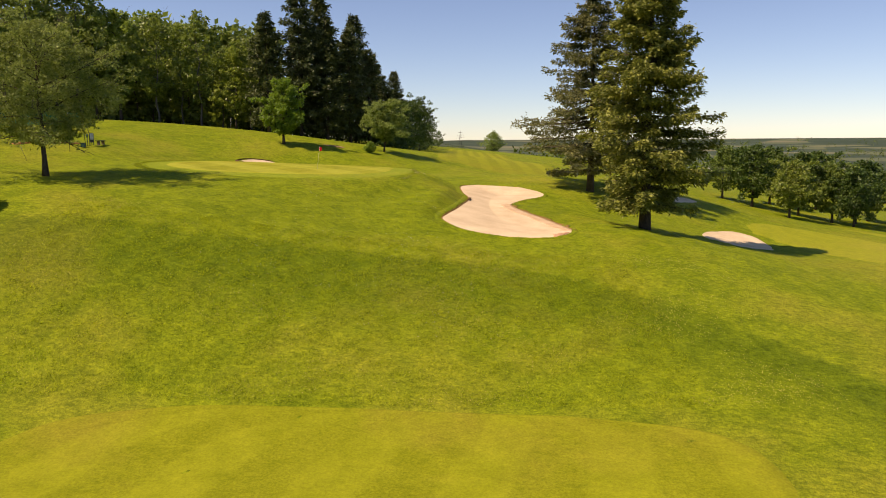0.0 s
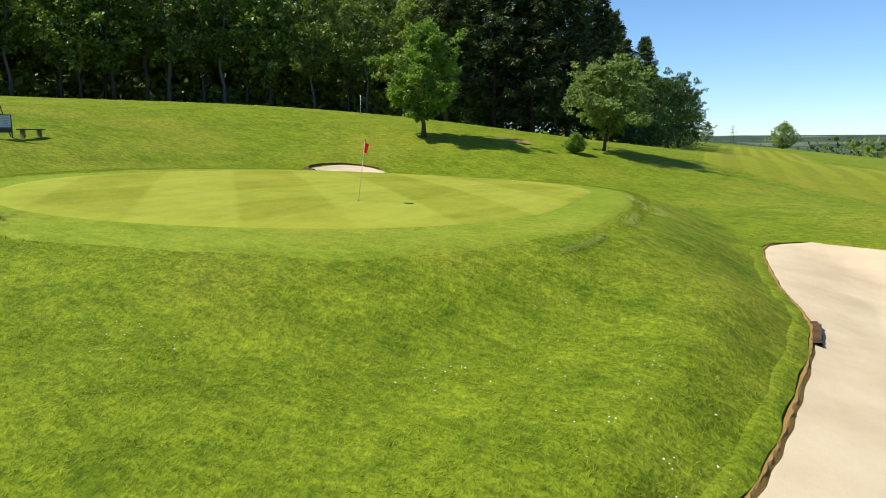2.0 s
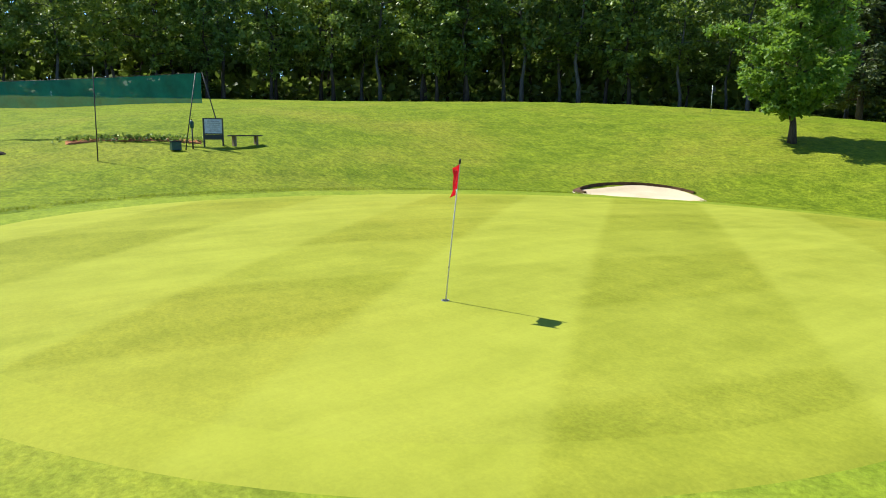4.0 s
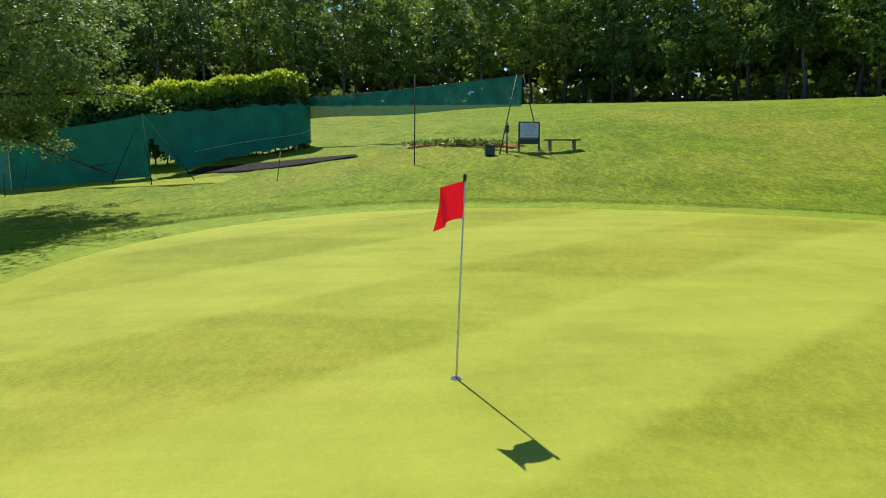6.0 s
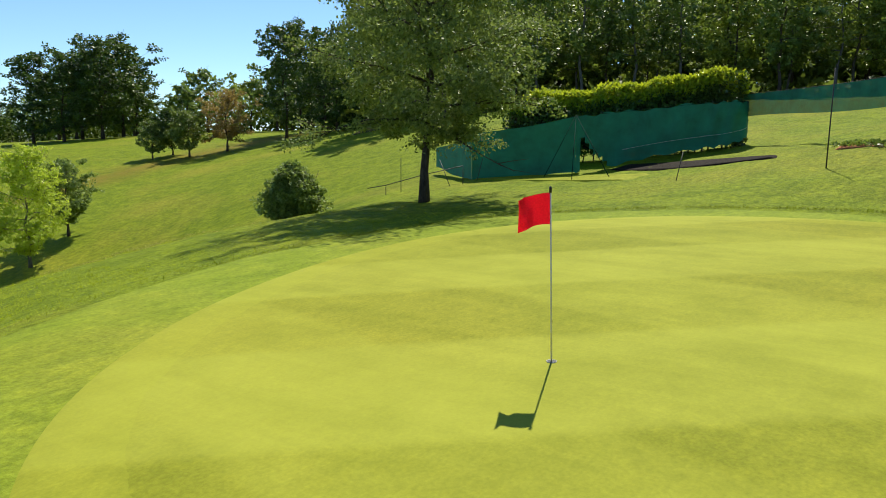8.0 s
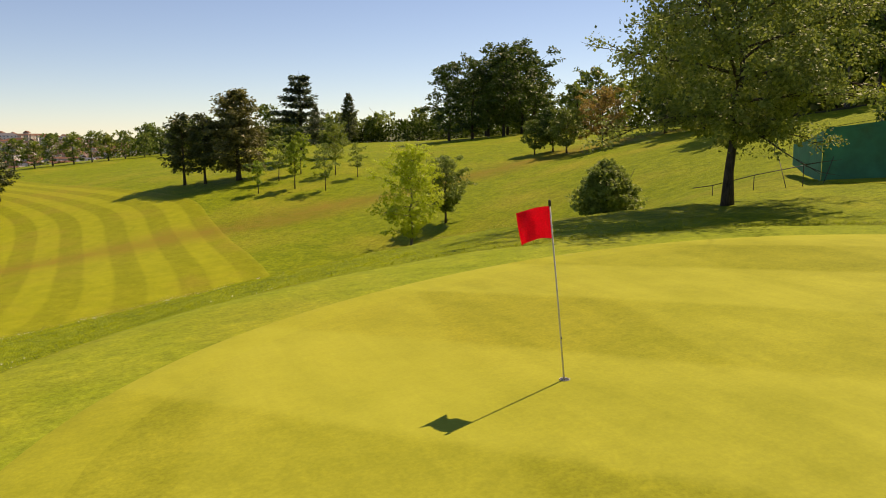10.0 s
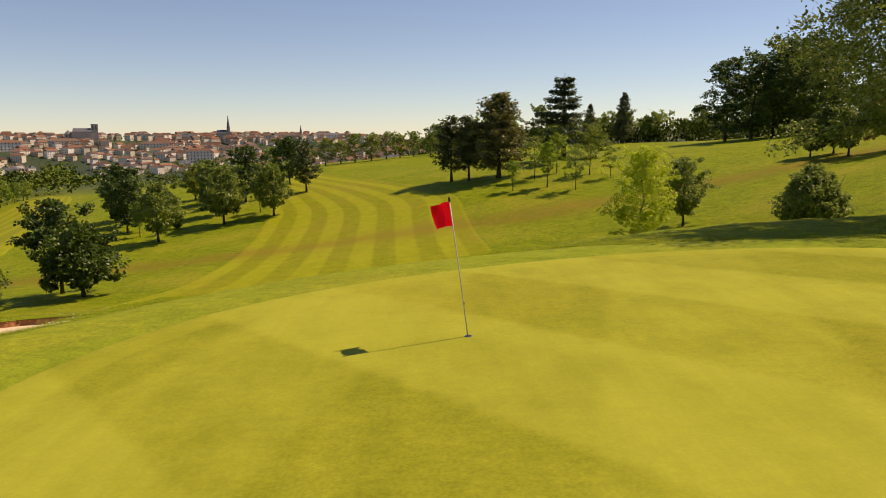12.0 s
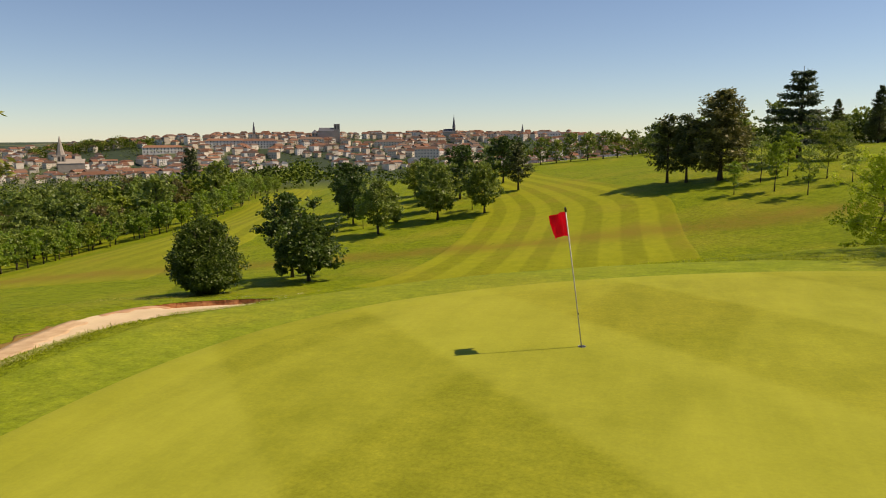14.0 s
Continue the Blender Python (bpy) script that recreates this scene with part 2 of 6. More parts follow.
def streaks(t, pos, turn, scale, shift=0.0):
    """Coordinates turned and stretched, for mowing lines."""
    m = t.nodes.new("ShaderNodeMapping")
    m.inputs["Rotation"].default_value = (0, 0, turn)
    m.inputs["Scale"].default_value = scale
    m.inputs["Location"].default_value = (shift, 0, 0)
    wire(t, pos, m.inputs["Vector"])
    return m.outputs["Vector"]


def bands(t, vec, width, sharp=0.12):
    """Soft alternate bands across x of vec, 0 to 1."""
    sep = t.nodes.new("ShaderNodeSeparateXYZ")
    wire(t, vec, sep.inputs[0])
    s = maths(t, "SINE", maths(t, "MULTIPLY", sep.outputs[0], math.pi / width))
    r = t.nodes.new("ShaderNodeMapRange")
    r.inputs[1].default_value, r.inputs[2].default_value = -sharp, sharp
    r.interpolation_type = "SMOOTHSTEP"
    wire(t, s, r.inputs[0])
    return r.outputs[0]


def turf(name, dark, light, dry, dry_from=0.60, grain=9.0, stripe=None, stripes_by_uv=0, depth=0.03, strength=0.5, far=False, dry_band=False, ring=0.0):
    m, t, out = material(name)
    pos = place_of(t)
    broad = noise_at(t, 0.10, 4, 0.6, pos)
    patch = noise_at(t, 0.75, 4, 0.62, pos)
    fine = noise_at(t, grain, 4, 0.7, pos)
    c = ramp(t, patch, [(0.28, dark), (0.72, light)])
    c = blend(t, maths(t, "MULTIPLY", ramp(t, broad, [(dry_from - 0.12, (0, 0, 0)), (dry_from + 0.14, (1, 1, 1))]), 0.75), c, dry)
    tuft = noise_at(t, 2.6 if depth >= 0.02 else 4.5, 5, 0.7, streaks(t, pos, 0.5, (1.0, 1.6, 1.0)))
    c = blend(t, 0.85 if depth >= 0.03 else 0.5 if depth >= 0.02 else 0.42, c, ramp(t, tuft, [(0.30, (0.50, 0.56, 0.52)), (0.50, (0.92, 0.94, 0.92)), (0.70, (1.42, 1.34, 1.15))] if depth >= 0.06 else [(0.30, (0.68, 0.72, 0.7)), (0.52, (1.0, 1.0, 1.0)), (0.72, (1.28, 1.22, 1.1))]), "MULTIPLY")
    shade = ramp(t, fine, [(0.28, (0.42, 0.45, 0.45)), (0.74, (1.6, 1.55, 1.45))] if depth >= 0.06 else [(0.25, (0.55, 0.55, 0.55)), (0.75, (1.4, 1.4, 1.35))])
    c = blend(t, 0.75 if depth >= 0.02 else 0.5, c, shade, "MULTIPLY")
    if stripe:
        for turn, shift, width, amount, tint in stripe:
            b = bands(t, streaks(t, pos, turn, (1, 1, 1), shift), width, 0.16)
            wob = maths(t, "MULTIPLY", b, maths(t, "ADD", maths(t, "MULTIPLY", patch, 0.9), 0.35))
            c = blend(t, maths(t, "MULTIPLY", wob, amount), c, tint)
    if ring:
        # faint trails along the mower's way
        trail = noise_at(t, 1.6, 5, 0.68, streaks(t, pos, -0.665, (1.0, 0.16, 1.0)))
        c = blend(t, 1.0, c, ramp(t, trail, [(0.34, (0.92, 0.93, 0.90)), (0.52, (1.0, 1.0, 1.0)), (0.68, (1.08, 1.07, 1.08))]), "MULTIPLY")
        # the last mowing lap along the edge
        sep = t.nodes.new("ShaderNodeSeparateXYZ")
        wire(t, t.nodes.new("ShaderNodeUVMap").outputs[0], sep.inputs[0])
        lap = maths(t, "LESS_THAN", maths(t, "ADD", sep.outputs[0], maths(t, "MULTIPLY", patch, 0.25)), ring)
        c = blend(t, maths(t, "MULTIPLY", lap, 0.22), c, tuple(min(1, k * 1.3) for k in light))
    if stripes_by_uv:
        uv = t.nodes.new("ShaderNodeUVMap").outputs[0]
        b = bands(t, uv, stripes_by_uv, 0.3)
        along = t.nodes.new("ShaderNodeSeparateXYZ")
        wire(t, uv, along.inputs[0])
        fade = t.nodes.new("ShaderNodeMapRange")
        fade.inputs[1].default_value, fade.inputs[2].default_value, fade.inputs[3].default_value = 0.12, 0.36, 0.35
        wire(t, along.outputs[1], fade.inputs[0])
        b = maths(t, "MULTIPLY", b, fade.outputs[0])
        c = blend(t, maths(t, "MULTIPLY", maths(t, "MULTIPLY", b, maths(t, "ADD", patch, 0.3)), 0.42), c, tuple(min(1, k * 1.5) for k in light))
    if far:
        # past the course: fields and woods of the open country, blued for distance haze
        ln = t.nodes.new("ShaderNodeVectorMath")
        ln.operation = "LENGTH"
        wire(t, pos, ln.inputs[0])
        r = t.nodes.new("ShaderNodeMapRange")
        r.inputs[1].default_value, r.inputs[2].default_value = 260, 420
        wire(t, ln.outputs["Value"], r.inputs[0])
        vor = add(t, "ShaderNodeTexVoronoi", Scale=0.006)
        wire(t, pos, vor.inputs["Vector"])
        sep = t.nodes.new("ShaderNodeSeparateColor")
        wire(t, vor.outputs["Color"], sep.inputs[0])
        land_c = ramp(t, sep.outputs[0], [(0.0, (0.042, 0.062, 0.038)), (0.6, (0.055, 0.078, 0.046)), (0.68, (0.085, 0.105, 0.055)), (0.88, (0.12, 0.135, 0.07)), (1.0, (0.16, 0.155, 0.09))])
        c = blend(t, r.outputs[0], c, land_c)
    if dry_band:
        sep = t.nodes.new("ShaderNodeSeparateXYZ")
        wire(t, pos, sep.inputs[0])
        d = maths(t, "DIVIDE", maths(t, "ADD", maths(t, "ADD", sep.outputs[1], 70.0), maths(t, "ADD", maths(t, "MULTIPLY", sep.outputs[0], -0.12), maths(t, "MULTIPLY", broad, 8.0))), 3.6)
        band = maths(t, "MULTIPLY", maths(t, "POWER", 2.718, maths(t, "MULTIPLY", maths(t, "MULTIPLY", d, d), -1.0)), maths(t, "MULTIPLY", patch, 1.0))
        c = blend(t, band, c, (0.20, 0.115, 0.025))
    if far:
        # a bank of longer, darker grass above the fairway's end
        sep = t.nodes.new("ShaderNodeSeparateXYZ")
        wire(t, pos, sep.inputs[0])
        x, y = sep.outputs[0], sep.outputs[1]
        bend = maths(t, "MULTIPLY", maths(t, "POWER", maths(t, "MAXIMUM", maths(t, "ADD", x, -14.0), 0.0), 2.0), 0.03)
        v = maths(t, "ADD", maths(t, "ADD", y, bend), maths(t, "MULTIPLY", patch, 2.0))
        top = t.nodes.new("ShaderNodeMapRange")
        top.interpolation_type = "SMOOTHSTEP"
        top.inputs[1].default_value, top.inputs[2].default_value = -21.6, -22.6
        wire(t, v, top.inputs[0])
        low = t.nodes.new("ShaderNodeMapRange")
        low.interpolation_type = "SMOOTHSTEP"
        low.inputs[1].default_value, low.inputs[2].default_value = -31.5, -25.0
        wire(t, v, low.inputs[0])
        side = t.nodes.new("ShaderNodeMapRange")
        side.inputs[1].default_value, side.inputs[2].default_value = -45.0, -12.0
        wire(t, x, side.inputs[0])
        long_grass = maths(t, "MULTIPLY", maths(t, "MULTIPLY", top.outputs[0], low.outputs[0]), side.outputs[0])
        c = blend(t, maths(t, "MULTIPLY", long_grass, 0.75), c, blend(t, 1.0, c, (0.52, 0.62, 0.55), "MULTIPLY"))
    p = finish(t, out, c, 0.75, fine, strength, depth, specular=0.04)
    p.inputs["Sheen Weight"].default_value = 0.05
    p.inputs["Sheen Roughness"].default_value = 0.45
    wire(t, c, p.inputs["Sheen Tint"])
    return m


MAT = {}
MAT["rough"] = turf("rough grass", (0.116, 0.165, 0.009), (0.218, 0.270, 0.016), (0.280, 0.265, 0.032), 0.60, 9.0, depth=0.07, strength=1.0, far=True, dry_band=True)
MAT["fringe"] = turf("apron grass", (0.162, 0.220, 0.014), (0.232, 0.282, 0.026), (0.29, 0.265, 0.034), 0.62, 14.0, depth=0.03)
MAT["green"] = turf("green turf", (0.192, 0.210, 0.017), (0.268, 0.282, 0.028), (0.305, 0.285, 0.030), 0.60, 22.0,
                    stripe=[(-0.665, 1.02, 3.0, 0.50, (0.365, 0.38, 0.052)), (0.28, 5.0, 3.0, 0.30, (0.355, 0.37, 0.046))], ring=1.25, depth=0.010, strength=0.18)
MAT["fairway"] = turf("fairway grass", (0.165, 0.188, 0.010), (0.228, 0.246, 0.016), (0.245, 0.20, 0.028), 0.62, 10.0, stripes_by_uv=0.083, depth=0.02, dry_band=True)
MAT["meadow"] = turf("mown green", (0.215, 0.24, 0.015), (0.27, 0.29, 0.022), (0.29, 0.265, 0.04), 0.62, 10.0, depth=0.02)


def sand_mat():
    m, t, out = material("bunker sand")
    pos = place_of(t)
    c = ramp(t, noise_at(t, 0.55, 4, 0.6, pos), [(0.3, (0.54, 0.42, 0.265)), (0.7, (0.68, 0.55, 0.36))])
    rake = add(t, "ShaderNodeTexWave", Scale=5.0, Distortion=6.0, Detail=2.0)
    wire(t, pos, rake.inputs["Vector"])
    grit = noise_at(t, 55, 3, 0.7, pos)
    c = blend(t, 0.5, c, ramp(t, grit, [(0.3, (0.8, 0.78, 0.75)), (0.7, (1.12, 1.1, 1.08))]), "MULTIPLY")
    h = maths(t, "ADD", maths(t, "MULTIPLY", rake.outputs["Fac"], 0.4), grit)
    finish(t, out, c, 0.9, h, 0.12, 0.012, specular=0.1)
    return m


MAT["sand"] = sand_mat()


def earth_mat(name, a, b, scale=3.0):
    m, t, out = material(name)
    pos = place_of(t)
    n = noise_at(t, scale, 6, 0.65, pos)
    c = ramp(t, n, [(0.3, a), (0.7, b)])
    finish(t, out, c, 0.95, noise_at(t, scale * 6, 4, 0.7, pos), 0.7, 0.03, specular=0.1)
    return m


MAT["earth"] = earth_mat("bare earth", (0.055, 0.032, 0.018), (0.15, 0.085, 0.045))
MAT["red_earth"] = earth_mat("red sandy soil", (0.30, 0.10, 0.04), (0.46, 0.21, 0.09))
MAT["worn_sand"] = earth_mat("reddish worn sand", (0.38, 0.19, 0.10), (0.56, 0.36, 0.22), 1.6)
MAT["stained_sand"] = earth_mat("soil-stained sand", (0.46, 0.30, 0.17), (0.62, 0.46, 0.29), 1.3)
MAT["lip"] = earth_mat("brown turf edge", (0.20, 0.13, 0.06), (0.38, 0.26, 0.14), 2.5)
MAT["worn"] = earth_mat("worn turf", (0.20, 0.14, 0.03), (0.34, 0.19, 0.07), 4.0)
MAT["litter"] = earth_mat("woodland floor", (0.03, 0.028, 0.012), (0.075, 0.065, 0.025), 0.8)
# near-black: a pit's shade is put into this soil colour
MAT["shaded_soil"] = earth_mat("soil coloured dark as pit shade", (0.010, 0.008, 0.006), (0.035, 0.026, 0.018), 4)
# dark fill for the hedge's inside, coloured as shade
MAT["hedge_shade"] = earth_mat("dark hedge interior", (0.03, 0.02, 0.012), (0.09, 0.055, 0.03), 5)


def bark_mat(name, a, b):
    m, t, out = material(name)
    co = t.nodes.new("ShaderNodeTexCoord").outputs["Object"]
    v = streaks(t, co, 0.0, (9, 9, 1.6))
    n = noise_at(t, 1.4, 6, 0.7, v)
    finish(t, out, ramp(t, n, [(0.32, a), (0.68, b)]), 0.9, n, 0.9, 0.03, specular=0.15)
    return m


MAT["bark"] = bark_mat("brown bark", (0.035, 0.027, 0.02), (0.12, 0.095, 0.07))
MAT["bark_grey"] = bark_mat("grey bark", (0.06, 0.055, 0.045), (0.19, 0.175, 0.15))


def leaf_mat(name, deep, fresh, through=0.28, rough=0.48, spec=0.35):
    """Leaves: each one its own tone, each tree its own tint, light shining through."""
    m, t, out = material(name)
    geo = t.nodes.new("ShaderNodeNewGeometry")
    one = geo.outputs["Random Per Island"]
    tree = t.nodes.new("ShaderNodeObjectInfo").outputs["Random"]
    clump = noise_at(t, 0.9, 2, 0.5, geo.outputs["Position"])
    fac = maths(t, "ADD", maths(t, "MULTIPLY", one, 0.6), maths(t, "MULTIPLY", clump, 0.4))
    c = ramp(t, fac, [(0.2, deep), (0.8, fresh)])
    c = blend(t, 1.0, c, ramp(t, tree, [(0.0, (0.72, 0.80, 0.90)), (0.45, (1.0, 1.0, 1.0)), (0.8, (1.05, 1.0, 0.9)), (1.0, (1.22, 1.06, 0.75))]), "MULTIPLY")
    p = t.nodes.new("ShaderNodeBsdfPrincipled")
    wire(t, c, p.inputs["Base Color"])
    p.inputs["Roughness"].default_value = rough
    p.inputs["Specular IOR Level"].default_value = spec
    tr = t.nodes.new("ShaderNodeBsdfTranslucent")
    wire(t, blend(t, 0.5, c, (min(1, fresh[0] * 1.5), min(1, fresh[1] * 1.6), fresh[2])), tr.inputs["Color"])
    mix = t.nodes.new("ShaderNodeMixShader")
    mix.inputs[0].default_value = through
    wire(t, p.outputs[0], mix.inputs[1])
    wire(t, tr.outputs[0], mix.inputs[2])
    wire(t, mix.outputs[0], out.inputs["Surface"])
    return m


MAT["leaf"] = leaf_mat("broad leaves", (0.100, 0.155, 0.026), (0.29, 0.37, 0.072))
MAT["leaf_fresh"] = leaf_mat("fresh green leaves", (0.11, 0.195, 0.020), (0.27, 0.38, 0.05), 0.38)
MAT["leaf_cherry"] = leaf_mat("cherry leaves", (0.082, 0.122, 0.030), (0.285, 0.35, 0.100), 0.27, 0.6, 0.2)
MAT["leaf_yellow"] = leaf_mat("yellow green leaves", (0.26, 0.33, 0.03), (0.50, 0.58, 0.07), 0.45)
MAT["leaf_dark"] = leaf_mat("dark leaves", (0.080, 0.126, 0.024), (0.24, 0.31, 0.062))
MAT["leaf_deep"] = leaf_mat("deep green leaves", (0.028, 0.060, 0.011), (0.100, 0.165, 0.028), 0.22)
MAT["leaf_rust"] = leaf_mat("orange leaves", (0.20, 0.15, 0.04), (0.44, 0.28, 0.08), 0.35)
MAT["leaf_silver"] = leaf_mat("pale backed leaves", (0.085, 0.14, 0.028), (0.29, 0.36, 0.10), 0.32, 0.58, 0.22)
MAT["leaf_bronze"] = leaf_mat("bronze leaves", (0.060, 0.055, 0.020), (0.20, 0.17, 0.055))
MAT["leaf_lime"] = leaf_mat("lime green leaves", (0.13, 0.18, 0.018), (0.36, 0.42, 0.05), 0.35)
MAT["leaf_gold"] = leaf_mat("golden leaves", (0.28, 0.22, 0.01), (0.55, 0.42, 0.03))
# shade and sun on the hedge are put into these two leaf colours
MAT["laurel"] = leaf_mat("laurel foliage, shaded tone", (0.040, 0.075, 0.014), (0.14, 0.20, 0.03), 0.22, 0.3, 0.55)
MAT["laurel_sunlit"] = leaf_mat("laurel foliage, sunlit tone", (0.20, 0.26, 0.012), (0.56, 0.58, 0.04), 0.40, 0.34, 0.5)
MAT["needle"] = leaf_mat("spruce needles", (0.072, 0.102, 0.028), (0.25, 0.29, 0.078), 0.2, 0.55, 0.2)
MAT["needle_brown"] = leaf_mat("brownish needles", (0.085, 0.095, 0.032), (0.25, 0.24, 0.08), 0.18, 0.5, 0.3)
MAT["needle_dark"] = leaf_mat("dark needles", (0.036, 0.056, 0.020), (0.12, 0.15, 0.048), 0.15, 0.5, 0.3)
MAT["needle_blue"] = leaf_mat("blue green needles", (0.035, 0.060, 0.034), (0.11, 0.155, 0.085), 0.15, 0.5, 0.3)


def far_leaf_mat():
    """Foliage of far trees: each crown its own green."""
    m, t, out = material("far foliage")
    geo = t.nodes.new("ShaderNodeNewGeometry")
    one = geo.outputs["Random Per Island"]
    crown = add(t, "ShaderNodeTexVoronoi", Scale=0.085)
    wire(t, geo.outputs["Position"], crown.inputs["Vector"])
    sep = t.nodes.new("ShaderNodeSeparateColor")
    wire(t, crown.outputs["Color"], sep.inputs[0])
    c = ramp(t, sep.outputs[0], [(0.0, (0.045, 0.070, 0.012)), (0.45, (0.085, 0.125, 0.014)), (0.8, (0.125, 0.17, 0.018)), (1.0, (0.17, 0.20, 0.022))])
    c = blend(t, 0.8, c, ramp(t, one, [(0.0, (0.55, 0.55, 0.55)), (1.0, (1.35, 1.35, 1.25))]), "MULTIPLY")
    finish(t, out, c, 0.7, specular=0.1)
    return m


MAT["leaf_far"] = far_leaf_mat()
MAT["blade"] = leaf_mat("grass blades", (0.19, 0.24, 0.012), (0.38, 0.43, 0.026), 0.5, 0.6, 0.15)
# darker copy for longer blades: the shading among them is put into the colour
MAT["blade_long_shaded"] = leaf_mat("long grass blades, shade-darkened", (0.095, 0.140, 0.008), (0.22, 0.28, 0.016), 0.3, 0.6, 0.15)
MAT["straw"] = leaf_mat("dry clippings", (0.30, 0.31, 0.09), (0.46, 0.46, 0.18), 0.2, 0.7, 0.2)


def plain_mat(name, colour, rough=0.5, metal=0.0, specular=0.4, vary=0.18, scale=6.0):
    m, t, out = material(name)
    co = t.nodes.new("ShaderNodeTexCoord").outputs["Object"]
    n = noise_at(t, scale, 5, 0.65, co)
    lo = tuple(max(0, c * (1 - vary)) for c in colour)
    hi = tuple(min(1, c * (1 + vary)) for c in colour)
    finish(t, out, ramp(t, n, [(0.3, lo), (0.7, hi)]), rough, noise_at(t, scale * 8, 3, 0.6, co), 0.12, 0.004, metal, specular)
    return m


MAT["steel"] = plain_mat("dark steel", (0.04, 0.04, 0.04), 0.6, 0.0)
MAT["net_post"] = plain_mat("dark green post", (0.006, 0.028, 0.02), 0.9, 0.0, 0.05)
MAT["pole"] = plain_mat("pale fibreglass pole", (0.62, 0.60, 0.54), 0.4)
MAT["cup"] = plain_mat("hole liner", (0.34, 0.34, 0.30), 0.6)
MAT["black"] = plain_mat("black plastic", (0.02, 0.02, 0.022), 0.45)
MAT["wood_dark"] = plain_mat("dark painted wood", (0.035, 0.04, 0.04), 0.6)
MAT["wood"] = plain_mat("weathered wood", (0.22, 0.16, 0.10), 0.8, vary=0.35)
MAT["board_white"] = plain_mat("pale notice sheet", (0.50, 0.55, 0.58), 0.35)
MAT["ink"] = plain_mat("grey print", (0.22, 0.25, 0.28), 0.5)
MAT["green_box"] = plain_mat("dark green plastic", (0.02, 0.07, 0.05), 0.45)
MAT["petal"] = plain_mat("white clover petals", (0.8, 0.8, 0.76), 0.7)
MAT["white"] = plain_mat("white paint", (0.75, 0.75, 0.73), 0.5)


def flag_mat():
    m, t, out = material("red flag cloth")
    co = t.nodes.new("ShaderNodeTexCoord").outputs["Object"]
    weave = noise_at(t, 60, 2, 0.5, co)
    c = ramp(t, weave, [(0.3, (0.62, 0.006, 0.022)), (0.7, (0.80, 0.012, 0.035))])
    p = t.nodes.new("ShaderNodeBsdfPrincipled")
    wire(t, c, p.inputs["Base Color"])
    p.inputs["Roughness"].default_value = 0.6
    tr = t.nodes.new("ShaderNodeBsdfTranslucent")
    wire(t, c, tr.inputs["Color"])
    mix = t.nodes.new("ShaderNodeMixShader")
    mix.inputs[0].default_value = 0.5
    wire(t, p.outputs[0], mix.inputs[1])
    wire(t, tr.outputs[0], mix.inputs[2])
    wire(t, mix.outputs[0], out.inputs["Surface"])
    return m


MAT["flag"] = flag_mat()


def net_mat(name, solid):
    """Green shade netting, partly see-through."""
    m, t, out = material(name)
    co = t.nodes.new("ShaderNodeTexCoord").outputs["Object"]
    n = noise_at(t, 1.2, 4, 0.6, co)
    c = ramp(t, n, [(0.3, (0.004, 0.135, 0.072)), (0.7, (0.012, 0.24, 0.135))])
    p = t.nodes.new("ShaderNodeBsdfPrincipled")
    wire(t, c, p.inputs["Base Color"])
    p.inputs["Roughness"].default_value = 0.7
    clear = t.nodes.new("ShaderNodeBsdfTransparent")
    mix = t.nodes.new("ShaderNodeMixShader")
    wire(t, maths(t, "ADD", maths(t, "MULTIPLY", n, 0.16), solid), mix.inputs[0])
    wire(t, clear.outputs[0], mix.inputs[1])
    wire(t, p.outputs[0], mix.inputs[2])
    wire(t, mix.outputs[0], out.inputs["Surface"])
    return m


MAT["net"] = net_mat("green shade net", 0.93)
MAT["net_open"] = net_mat("open green net", 0.76)


def house_mat(name, colours, rough=0.85):
    """Plaster or tile, each house its own tone."""
    m, t, out = material(name)
    who = t.nodes.new("ShaderNodeObjectInfo").outputs["Random"]
    isl = t.nodes.new("ShaderNodeNewGeometry").outputs["Random Per Island"]
    f = maths(t, "FRACT", maths(t, "ADD", maths(t, "MULTIPLY", who, 7.31), isl))
    c = ramp(t, f, [(i / (len(colours) - 1), k) for i, k in enumerate(colours)])
    n = noise_at(t, 0.25, 4, 0.6, place_of(t))
    c = blend(t, 0.5, c, ramp(t, n, [(0.3, (0.7, 0.7, 0.7)), (0.7, (1.15, 1.15, 1.15))]), "MULTIPLY")
    finish(t, out, c, rough)
    return m


MAT["plaster"] = house_mat("old plaster walls", [(0.66, 0.57, 0.44), (0.80, 0.73, 0.61), (0.50, 0.42, 0.32), (0.84, 0.80, 0.72), (0.62, 0.54, 0.44)])
MAT["tiles"] = house_mat("clay roof tiles", [(0.24, 0.10, 0.05), (0.14, 0.075, 0.05), (0.27, 0.13, 0.075), (0.11, 0.08, 0.065), (0.20, 0.12, 0.08)])
MAT["slate"] = house_mat("grey slate", [(0.10, 0.11, 0.13), (0.16, 0.165, 0.18)])
MAT["stone"] = house_mat("grey limestone", [(0.34, 0.30, 0.25), (0.42, 0.37, 0.31)])
MAT["pane"] = plain_mat("dark window glass", (0.03, 0.035, 0.04), 0.2, 0.0, 0.6)

# ---------- ground ----------
def graded(lo, hi, step, grow, reach):
    out, s, v = list(np.arange(lo, hi + 1e-6, step)), step, hi
    while v < reach:
        s *= 1 + grow
        v += s
        out.append(v)
    s, v = step, lo
    while v > -reach:
        s *= 1 + grow
        v -= s
        out.insert(0, v)
    return np.array(out)


